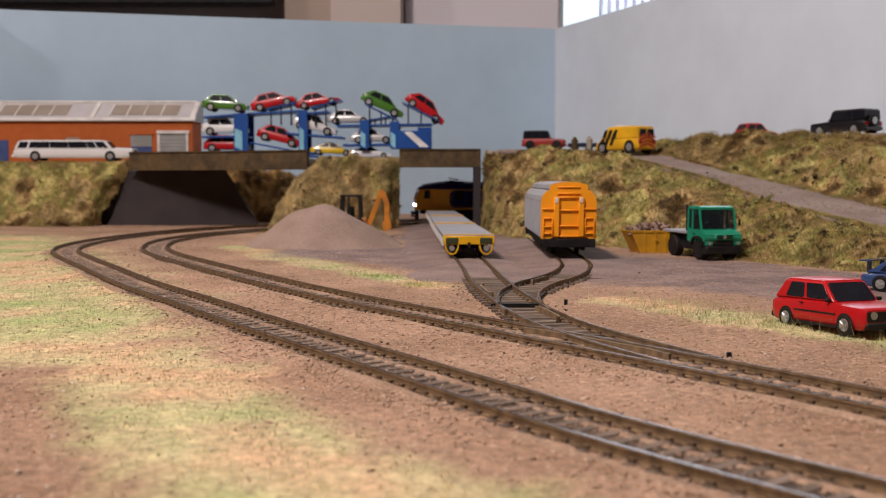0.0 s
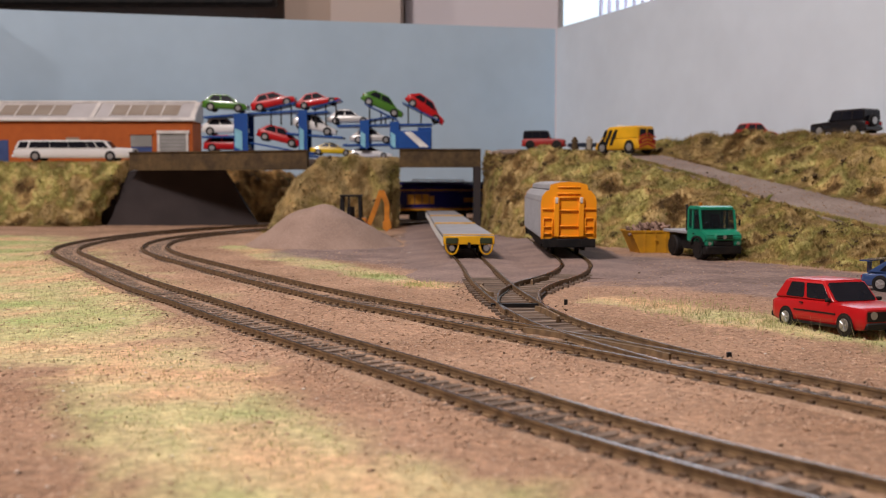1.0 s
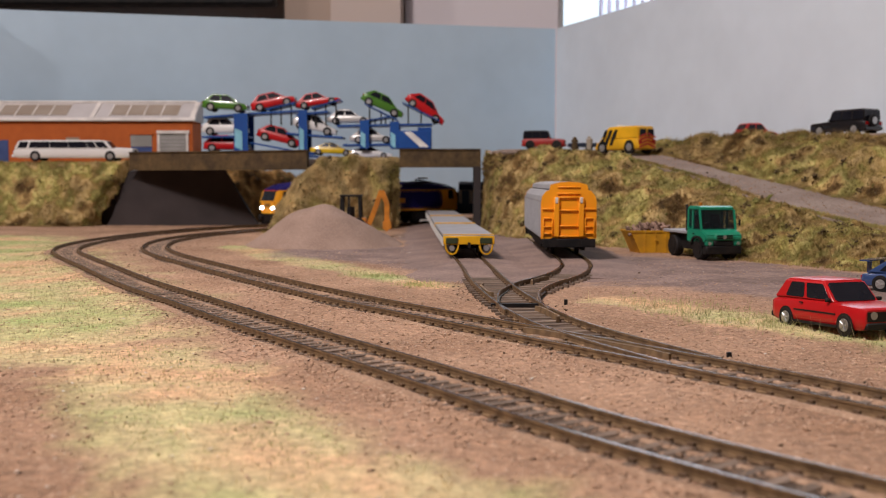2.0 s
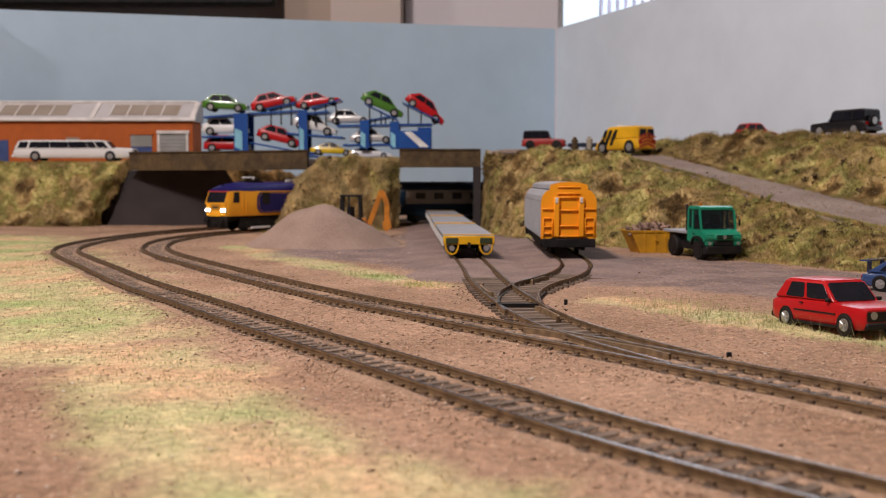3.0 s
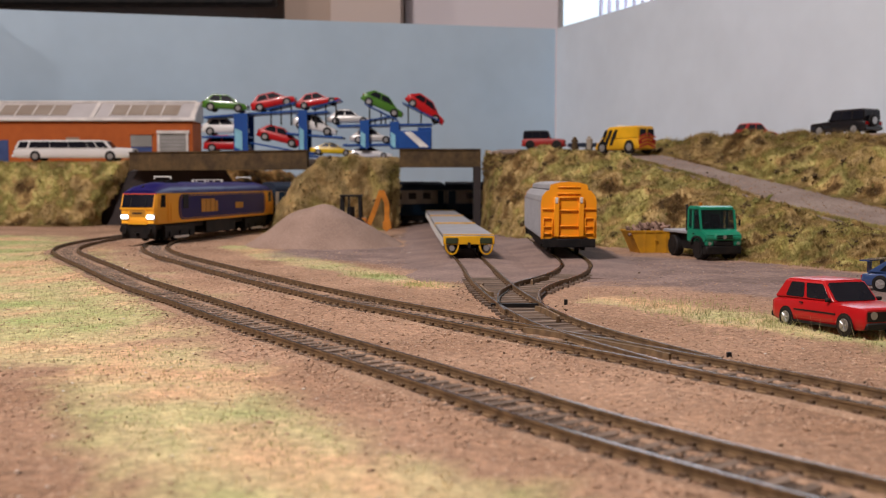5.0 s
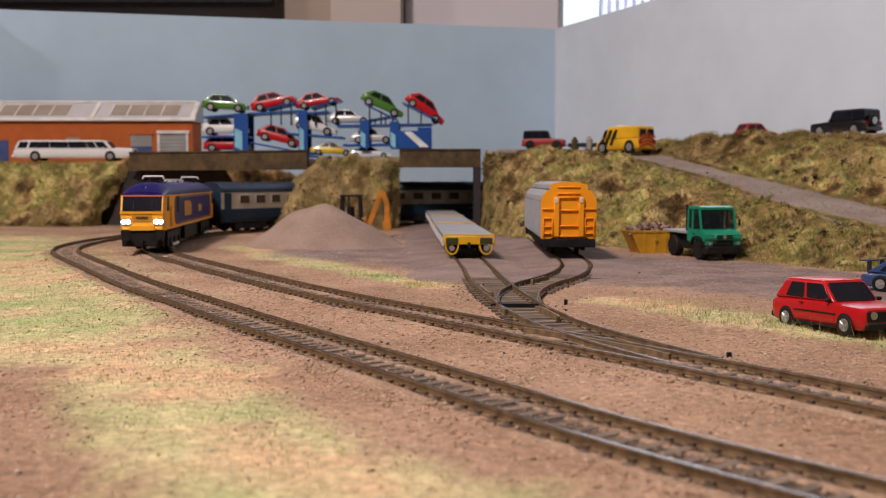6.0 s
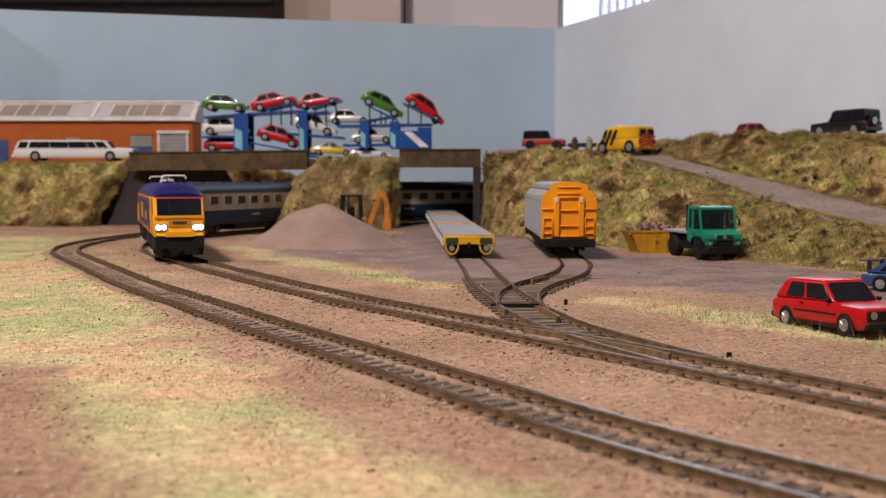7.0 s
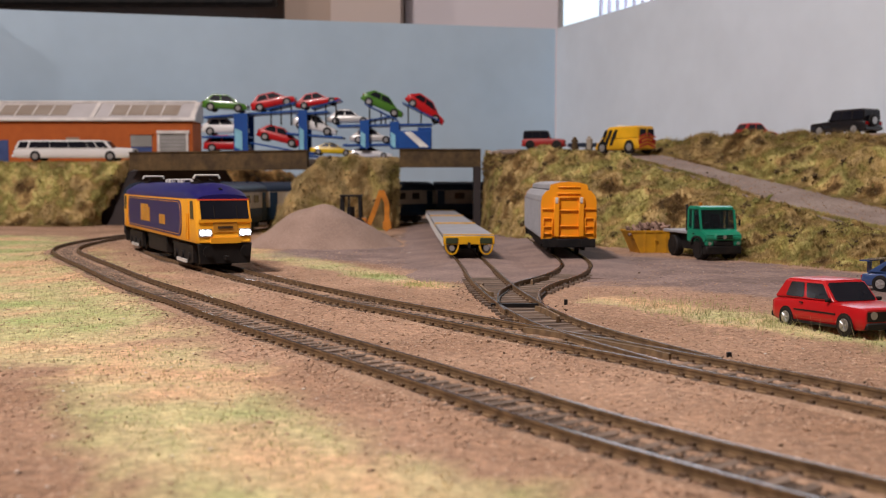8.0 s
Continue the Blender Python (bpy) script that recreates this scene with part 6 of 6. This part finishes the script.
for path in (MAIN, OUTER, SIDING):
    for _ in range(300):
        c, d = along(path, rng.uniform(0.55 if path is not SIDING else 0.70, 1.0) * length(path))
        p = c + Vector((d.y, -d.x)) * rng.choice((-1, 1)) * (0.011 + abs(rng.gauss(0, 0.006)))
        bits.append((p.x, p.y, ground_height(p.x, p.y) + 0.0004))
crumbs("dark_crumbs", bits, "dark crumbs of soil strewn on the ground", "debris", M["litter"], 0.00038, 41, 0.5)
for cx, cy in ((-0.166, 0.415), (-0.190, 0.459), (-0.176, 0.4585)):
    bits += [(cx + rng.gauss(0, 0.0011), cy + rng.gauss(0, 0.0008), ground_height(cx, cy) + 0.0005 + abs(rng.gauss(0, 0.0008))) for _ in range(60)]
for _ in range(260):
    y = 0.16 + 0.3 * rng.random()
    x = rng.uniform(-0.45, -0.02) * y
    glints.append((x, y, ground_height(x, y) + 0.0006))
# flat pale flakes stand in for sparkles of light
crumbs("pale_chips", glints, "pale flat chips standing in for glints on the ground", "debris", M["chips"], 0.00034, 42, 0.2)
for cx, cy, n in ((0.148, 0.352, 150), (0.135, 0.367, 60), (0.160, 0.335, 120), (0.084, 0.425, 90), (0.185, 0.340, 120)):
    twigs += [(rng.gauss(cx, 0.010), rng.gauss(cy, 0.006), 0.0012) for _ in range(n)]
weeds = []
for cx, cy, sx, sy, n in ((0.100, 0.415, 0.012, 0.018, 260), (0.125, 0.375, 0.013, 0.016, 320), (0.165, 0.330, 0.016, 0.016, 420), (0.195, 0.318, 0.014, 0.012, 260), (-0.012, 0.505, 0.006, 0.006, 130), (-0.040, 0.556, 0.008, 0.006, 110)):
    weeds += [(p, q, ground_height(p, q)) for p, q in ((rng.gauss(cx, sx), rng.gauss(cy, sy)) for _ in range(n))]
blades("weeds", weeds, "thin green weeds and grass beside the yard", "grass", M["fibres_green"], 0.0024, 0.00012, 44, lean=2.6, per=4)
foot = []
for line in (TOE, [(-1000, 1150, 0), (-560, 1172, 0), (-428, 1162, 0)], [(-186, 1036, 0), (-172, 996, 0), (-120, 1020, 0), (-68, 1076, 0)]):
    fine = resample(line, 300)
    for _ in range(1500):
        p = fine[rng.randrange(len(fine))]
        x, y = p.x + rng.gauss(0, 0.004), p.y - abs(rng.gauss(0, 0.005))
        foot.append((x, y, ground_height(x, y)))
blades("bank_foot_grass", foot, "straggling dry grass at the foot of the banks", "grass", M["fibres"], 0.0030, 0.00024, 45, lean=1.6)
blades("straw_tufts", twigs, "long straw fibres round the parked hatchback", "grass", M["fibres_dry"], 0.0062, 0.00011, 43, lean=4.0, per=2)

for x, y, h in ((0.053, 0.424, 0.0024), (0.0865, 0.296, 0.0018), (0.0500, 0.282, 0.0008)):
    bm = bmesh.new()
    box(bm, -0.0007, -0.0007, -0.0006, 0.0007, 0.0007, h)
    rounded(bm, 0.0001)
    peg = solid("black_peg", bm, M["black"], "small black peg standing beside the track", "peg", "pegs by the track")
    peg.location = (x, y, 0.0010)

# ragged grass along both edges of the ramp road and on the lips of the banks
edge = []
for line, way in ((LIP, 1), (ROAD, -1)):
    fine = resample(line, 400)
    other = resample(ROAD if way > 0 else LIP, 400)
    for _ in range(5200):
        i = rng.randrange(90, 400)
        t = abs(rng.gauss(0, 0.06)) * (0.6 + 0.8 * abs(noise.noise((i * 0.05, way, 0))))
        edge.append(fine[i] + (other[i] - fine[i]) * t)
blades("verge_grass", edge, "ragged dry grass along the ramp road's verges", "grass", M["fibres"], 0.0026, 0.0002, 51)

# bushy dark clumps along the crest of the upper bank, and grit on the ramp
crest = [p + Vector((0, 0, 0.0008)) for p in on_bank(BANKS["right_high"][-5:], 420, 61)]
crumbs("crest_clumps", crest, "bushy olive-brown flock clumps along the crest", "flock", M["clumps"], 0.0021, 62)
blades("crest_fibres", [p for p in on_bank(BANKS["right_high"][-4:], 1500, 63)], "longer dry grass along the crest", "grass", M["fibres"], 0.0052, 0.00026, 64)
low = [p + Vector((0, 0, 0.0006)) for p in on_bank(BANKS["right_low"][-6:], 420, 65)]
crumbs("lip_clumps", low, "bushy olive-brown flock clumps along the bank's lip", "flock", M["clumps"], 0.0018, 66)
fine_a, fine_b = resample(LIP, 300), resample(ROAD, 300)
grit = []
for _ in range(1600):
    i, t = rng.randrange(60, 300), rng.random()
    grit.append(fine_a[i] + (fine_b[i] - fine_a[i]) * t + Vector((0, 0, 0.0003)))
crumbs("ramp_grit", grit, "loose grit and crumbs on the ramp road", "grit", M["bed_grains"], 0.0006, 67, 0.4)


# ---------------------------------------------------------------- train
LOCO_L, COACH_L = 0.256, 0.240


def bogie(t, bx, wheels, half, z_top, white=False):
    bm = bmesh.new()
    for s in (-1, 1):
        box(bm, bx - half, s * 0.0128 - 0.0012, 0.0030, bx + half, s * 0.0128 + 0.0012, z_top)
        for x in wheels:
            cyl(bm, 0.0026, (bx + x, s * 0.0128, 0.006), (bx + x, s * 0.0150, 0.006), 10)
    b = part("bogie", bm, M["black"], t, "black bogie")
    for x in wheels:
        wagon_wheels_part = bmesh.new()
        for s in (-1, 1):
            cyl(wagon_wheels_part, 0.0068, (bx + x, s * GAUGE / 2 - 0.0013, 0.0068), (bx + x, s * GAUGE / 2 + 0.0013, 0.0068), 22)
        part("wheelset", wagon_wheels_part, M["black"], b)
    if white:
        for s in (-1, 1):
            bm = bmesh.new()
            box(bm, bx - half * 0.45, s * 0.0150 - 0.0004, 0.0022, bx + half * 0.5, s * 0.0150 + 0.0006, 0.0042)
            part("guard_rail", bm, M["white"], b, "white pipe along the bogie")


def make_loco():
    t = thing("locomotive", "blue and orange electric locomotive with two lit headlamps", "locomotive")
    L, w = LOCO_L, 0.0157
    h = L / 2
    zb, ze, zr = 0.0150, 0.0398, 0.0490
    o, b = M["loco_orange"], M["loco_blue"]
    # body with raked ends
    rings = []
    for x, q, lo in ((-h, 0.90, zb + 0.0006), (-h + 0.002, 0.975, zb), (-h + 0.006, 1, zb), (h - 0.006, 1, zb), (h - 0.002, 0.975, zb), (h, 0.90, zb + 0.0006)):
        lean = 0.0042 if abs(x) > h - 0.004 else 0.0
        sign = 1 if x > 0 else -1
        rings.append([(x - sign * lean * max(0, (z - 0.029) / 0.0108), y * w * q, z) for y, z in ((-0.97, lo), (-1, lo + 0.001), (-1, 0.029), (-1, ze), (1, ze), (1, 0.029), (1, lo + 0.001), (0.97, lo))])
    bm = bmesh.new()
    loft(bm, rings)
    body = part("body", bm, o, t, "orange-yellow body and cab ends")
    # domed roof, lower at the ends
    rings = []
    for x, q, top in ((-h + 0.0040, 0.90, 0.30), (-h + 0.012, 0.985, 0.72), (-h + 0.030, 1.005, 1.0), (0, 1.005, 1.0), (h - 0.030, 1.005, 1.0), (h - 0.012, 0.985, 0.72), (h - 0.0040, 0.90, 0.30)):
        rings.append([(x, w * q * math.cos(a), ze - 0.0002 + (zr - ze) * top * math.sin(a) ** 0.8) for a in [math.pi * k / 14 for k in range(15)]])
    bm = bmesh.new()
    loft(bm, rings)
    roof = part("roof", bm, b, t, "deep blue domed roof")
    for s in (-1, 1):
        # blue side panel with rounded ends
        bm = bmesh.new()
        xa, xb, za, zc, r = -h + 0.026, h - 0.040, 0.0172, 0.0385, 0.007
        pts = []
        for cx, cz, a0 in ((xb - r, zc - r, 0), (xa + r, zc - r, 90), (xa + r, za + r, 180), (xb - r, za + r, 270)):
            pts += [(cx + r * math.cos(radians(a0 + k * 22.5)), cz + r * math.sin(radians(a0 + k * 22.5))) for k in range(5)]
        prism(bm, pts, s * (w - 0.0004), s * (w + 0.0004))
        panel = part("side_panel", bm, b, body, "deep blue side panel", False)
        bm = bmesh.new()
        ring = [(x * 0.975 + (-0.002) * 0.025, 0.0279 + (z - 0.0279) * 0.90) for x, z in pts]
        for (ax, az), (bx2, bz) in zip(ring, ring[1:] + ring[:1]):
            cyl(bm, 0.00028, (ax, s * (w + 0.0003), az), (bx2, s * (w + 0.0003), bz), 5)
        part("panel_line", bm, M["gold"], panel, "thin orange line round the panel", False)
        # plain blocks in place of the maker's lettering
        for xa, xb, za, zc in ((-0.046, -0.0375, 0.0225, 0.0340), (-0.0365, -0.0280, 0.0225, 0.0340), (-0.0270, -0.0185, 0.0225, 0.0340), (-0.0175, -0.012, 0.0225, 0.0320), (0.022, 0.040, 0.0225, 0.0285)) if s < 0 else ((0.0375, 0.046, 0.0225, 0.0340), (0.0280, 0.0365, 0.0225, 0.0340), (0.0185, 0.0270, 0.0225, 0.0340), (0.012, 0.0175, 0.0225, 0.0320), (-0.045, -0.027, 0.0240, 0.0297)):
            bm = bmesh.new()
            box(bm, xa, s * (w + 0.0005) - 0.0002, za, xb, s * (w + 0.0005) + 0.0002, zc)
            part("emblem_block", bm, M["gold"], panel, "plain orange emblem block", False)
        for way in (-1, 1):
            bm = bmesh.new()
            prism(bm, [(way * (h - 0.0085), 0.0285), (way * (h - 0.0165), 0.0285), (way * (h - 0.0165), 0.0386), (way * (h - 0.0100), 0.0386)], s * (w - 0.0003), s * (w + 0.0003))
            part("cab_side_window", bm, M["glass"], body, "dark cab side window", False)
            bm = bmesh.new()
            box(bm, way * (h - 0.0225) - 0.0016, s * w - 0.0003, 0.0165, way * (h - 0.0225) + 0.0016, s * w + 0.0002, 0.0390)
            part("cab_door", bm, o, body)
            for q in (0.0205, 0.0252):
                bm = bmesh.new()
                cyl(bm, 0.0003, (way * (h - q), s * (w + 0.0006), 0.0165), (way * (h - q), s * (w + 0.0006), 0.0315), 6)
                part("handrail", bm, o, body)
        # grille on the panel
        bm = bmesh.new()
        box(bm, (h - 0.057), s * w - 0.0002, 0.0265, (h - 0.047), s * w + 0.0007, 0.0384)
        part("side_grille", bm, M["black"], panel, "dark air intake grille", False)
    for way in (-1, 1):
        e = way * h

        def face(name, y0, z0, y1, z1, d, m, label="", lean=True):
            """A panel lying on the raked cab end."""
            def fx(z):
                return e - way * 0.0042 * max(0, (z - 0.029) / 0.0108) if lean else e
            bm = bmesh.new()
            loft(bm, [[(fx(z0) - way * 0.0008, y, z0), (fx(z0) + way * d, y, z0), (fx(z1) + way * d, y, z1), (fx(z1) - way * 0.0008, y, z1)] for y in (y0, y1)])
            return part(name, bm, m, body, label, False)

        face("windscreen", -0.0136, 0.0286, 0.0136, 0.0388, 0.0004, M["glass"], "dark wide windscreen")
        for y in (-0.0060, 0.0068):
            face("wiper", y - 0.0002, 0.0288, y + 0.0002, 0.0360, 0.0009, M["black"])
        face("brow_line", -0.0146, 0.0389, 0.0146, 0.0397, 0.0007, M["stripe_red"], "thin red line over the windscreen")
        for s in (-1, 1):
            face("screen_post", s * 0.0139 - 0.0004, 0.0284, s * 0.0139 + 0.0004, 0.0390, 0.0007, o)
        face("front_ledge", -0.0150, 0.0268, 0.0150, 0.0283, 0.0008, o, "orange ledge under the windscreen")
        face("lower_lip", -0.0085, 0.0150, 0.0085, 0.0182, 0.0009, o, "", False)
        face("number_panel", -0.0068, 0.0212, 0.0068, 0.0268, 0.0004, M["gold"], "plain raised front panel")
        face("bar", -0.0042, 0.0232, 0.0042, 0.0246, 0.0008, M["bridge"], "dark bar on the front panel")
        for s in (-1, 1):
            face("lamp_housing", s * 0.0112 - 0.0036, 0.0188, s * 0.0112 + 0.0036, 0.0232, 0.0005, M["chrome"], "", False)
            bm = bmesh.new()
            for q in (-0.0016, 0.0016):
                cyl(bm, 0.0014, (e + way * 0.0002, s * 0.0112 + q, 0.0210), (e + way * 0.0010, s * 0.0112 + q, 0.0210), 14)
            part("headlamp", bm, M["lamp_on"] if way > 0 else M["chrome"], body, "lit white headlamp" if way > 0 else "unlit headlamp")
        # roof horn grille and skirt
        bm = bmesh.new()
        cyl(bm, 0.0013, (e - way * 0.0110, 0, 0.0450), (e - way * 0.0088, 0, 0.0440), 12)
        part("marker_light", bm, M["glass"], roof, "small round marker light")
        bm = bmesh.new()
        prism(bm, [(-w * 0.90, 0.0035), (w * 0.90, 0.0035), (w * 0.97, 0.0149), (-w * 0.97, 0.0149)], e - way * 0.003, e - way * 0.0004, along="x")
        rounded(bm, 0.0003)
        part("buffer_beam", bm, M["black"], t, "black buffer beam")
        buffer_pair(t, e - way * 0.0005, way, 0.0108)
        bm = bmesh.new()
        box(bm, min(e, e + way * 0.005), -0.0012, 0.0060, max(e, e + way * 0.005), 0.0012, 0.0080)
        part("coupling", bm, M["black"], t)
        bogie(t, way * (h - 0.046), (-0.018, 0.0, 0.018), 0.027, 0.0130, True)
        # pantograph with its pan heads
        px = way * (h - 0.047)
        p = part("pantograph_base", (lambda q: (box(q, px - 0.011, -0.0065, zr - 0.0012, px + 0.011, 0.0065, zr + 0.0004), q)[1])(bmesh.new()), M["black"], t)
        bm = bmesh.new()
        for s in (-1, 1):
            cyl(bm, 0.0004, (px + way * 0.009, s * 0.004, zr), (px - way * 0.006, s * 0.004, zr + 0.0020), 6)
            cyl(bm, 0.0004, (px - way * 0.006, s * 0.004, zr + 0.0020), (px + way * 0.004, s * 0.0045, zr + 0.0038), 6)
        part("lower_frame", bm, M["black"], p, "black folded pantograph frame")
        bm = bmesh.new()
        for s in (-1, 1):
            cyl(bm, 0.0006, (px + way * 0.004 + s * 0.0020, -0.0068, zr + 0.0042), (px + way * 0.004 + s * 0.0020, 0.0068, zr + 0.0042), 8)
            cyl(bm, 0.0006, (px + way * 0.004, s * 0.0068, zr + 0.0042), (px + way * 0.004, s * 0.0078, zr + 0.0022), 6)
        part("pan_head", bm, M["white"], p, "white pantograph pan head")
    # insulators and bus bar along the roof
    bm = bmesh.new()
    for k in range(9):
        x = -0.034 + k * 0.0085
        y = 0.003 * math.sin(k * 1.7)
        cyl(bm, 0.0011, (x, y, zr - 0.0006), (x, y, zr + 0.0016), 8)
        if k:
            cyl(bm, 0.0005, (x, y, zr + 0.0017), (x - 0.0085, 0.003 * math.sin((k - 1) * 1.7), zr + 0.0017), 6)
    part("bus_bar", bm, M["white"], roof, "white insulators and bus bar")
    bm = bmesh.new()
    box(bm, -0.032, -w * 0.88, 0.0035, 0.032, w * 0.88, 0.0149)
    box(bm, -h + 0.006, -w * 0.70, 0.0100, h - 0.006, w * 0.70, 0.0149)
    rounded(bm, 0.0006)
    part("equipment_case", bm, M["black"], t)
    return t


def make_coach(label):
    t = thing("coach", label, "coach", group="coaches of the train")
    L, w, zb, ze, zr = COACH_L, 0.0157, 0.0092, 0.0400, 0.0488
    h = L / 2
    bm = bmesh.new()
    prism(bm, [(-w * 0.93, zb), (w * 0.93, zb), (w, zb + 0.004), (w, 0.0225), (-w, 0.0225), (-w, zb + 0.004)], -h, h, along="x")
    body = part("body", bm, M["coach_blue"], t, "dark blue lower body", False)
    bm = bmesh.new()
    prism(bm, [(-w, 0.0225), (w, 0.0225), (w * 0.985, 0.0385), (-w * 0.985, 0.0385)], -h + 0.0002, h - 0.0002, along="x")
    band = part("window_band", bm, M["coach_grey"], t, "cream-grey window band", False)
    bm = bmesh.new()
    prism(bm, [(w * 0.99, 0.0385)] + [(w * math.cos(a), 0.0392 + (zr - 0.0392) * math.sin(a) ** 0.85) for a in [math.pi * k / 14 for k in range(15)]] + [(-w * 0.99, 0.0385)], -h, h, along="x")
    roof = part("roof", bm, M["coach_roof"], t, "dark blue-grey curved roof")
    for k in range(6):
        for s in (-1, 1):
            bm = bmesh.new()
            cyl(bm, 0.0012, (-h + 0.03 + k * 0.032, s * 0.006, zr - 0.0010), (-h + 0.03 + k * 0.032, s * 0.006, zr + 0.0004), 10)
            part("roof_vent", bm, M["coach_roof"], roof)
    for s in (-1, 1):
        for k in range(9):
            x = -h + 0.031 + k * (L - 0.062) / 8
            bm = bmesh.new()
            box(bm, x - 0.0066, s * w * 0.993 - 0.0004, 0.0276, x + 0.0066, s * w * 0.993 + 0.0003, 0.0362)
            rounded(bm, 0.0003)
            pane = part("window", bm, M["trim_grey"], band, "window in a pale frame")
            bm = bmesh.new()
            box(bm, x - 0.0060, s * w * 0.993 - 0.0004, 0.0281, x + 0.0060, s * w * 0.993 + 0.0005, 0.0357)
            part("pane", bm, M["coach_glass"], pane, "brown tinted pane", False)
        for way in (-1, 1):
            bm = bmesh.new()
            box(bm, way * (h - 0.0085) - 0.0045, s * w - 0.0004, 0.0100, way * (h - 0.0085) + 0.0045, s * w + 0.0003, 0.0380)
            part("door", bm, M["coach_blue"], body, "dark blue end door")
        bm = bmesh.new()
        box(bm, -0.010, s * w - 0.0003, 0.0168, 0.004, s * w + 0.0003, 0.0180)
        part("number_bar", bm, M["trim_grey"], body, "small pale bar on the body side")
    for way in (-1, 1):
        bm = bmesh.new()
        box(bm, way * h - 0.0028, -0.006, 0.011, way * h + 0.0028, 0.006, 0.036)
        rounded(bm, 0.0006)
        part("gangway", bm, M["black"], t, "black gangway bellows")
        bm = bmesh.new()
        prism(bm, [(-w * 0.98, zb), (w * 0.98, zb), (w * 0.98, 0.0385), (-w * 0.98, 0.0385)], way * (h + 0.0002), way * (h + 0.0010), along="x")
        part("end_wall", bm, M["coach_blue"], t, "dark blue coach end", False)
        buffer_pair(t, way * h, way, 0.0095)
        bogie(t, way * 0.078, (-0.016, 0.016), 0.022, 0.0086)
    bm = bmesh.new()
    box(bm, -0.035, -w * 0.8, 0.003, 0.03, w * 0.8, 0.0085)
    part("underframe_box", bm, M["black"], t)
    return t


M["gold"] = mat("orange_emblem", (0.62, 0.28, 0.03), 0.5)
M["trim_grey"] = mat("pale_grey_trim", (0.46, 0.42, 0.36), 0.45)
M["coach_glass"] = mat("brown_tinted_glass", (0.06, 0.045, 0.035), 0.12)
loco = make_loco()
coaches = [make_coach("blue and cream-grey passenger coach behind the locomotive") for _ in range(3)]


def on_track(s_mid, wheelbase):
    a, _ = along(MAIN, s_mid + wheelbase / 2)
    b, _ = along(MAIN, s_mid - wheelbase / 2)
    c, d = (a + b) / 2, (a - b)
    return Matrix.Translation((c.x, c.y, RAIL_TOP)) @ Matrix.Rotation(math.atan2(d.y, d.x), 4, "Z")


# place of the locomotive's nose along the inner line: seconds, metres
NOSE = ((0.0, 0.806), (1.7, 0.985), (3.0, 1.101), (4.5, 1.232), (6.0, 1.378), (7.0, 1.468), (8.0, 1.543))


def nose_at(t):
    n = len(NOSE)
    for i in range(n - 1):
        (t0, a), (t1, b) = NOSE[i], NOSE[i + 1]
        if t <= t1 or i == n - 2:
            ma = (b - NOSE[i - 1][1]) / (t1 - NOSE[i - 1][0]) if i else (b - a) / (t1 - t0)
            mb = (NOSE[i + 2][1] - a) / (NOSE[i + 2][0] - t0) if i < n - 2 else (b - a) / (t1 - t0)
            u, d = (t - t0) / (t1 - t0), t1 - t0
            return (2 * u ** 3 - 3 * u * u + 1) * a + (u ** 3 - 2 * u * u + u) * d * ma + (3 * u * u - 2 * u ** 3) * b + (u ** 3 - u * u) * d * mb


def motions():
    times = [k * 0.25 for k in range(33)]
    walk(loco, [(t, on_track(nose_at(t) - LOCO_L / 2, LOCO_L * 0.64)) for t in times])
    for k, c in enumerate(coaches):
        back = LOCO_L + 0.008 + COACH_L / 2 + k * (COACH_L + 0.008)
        walk(c, [(t, on_track(nose_at(t) - back, COACH_L * 0.7)) for t in times])


motions()
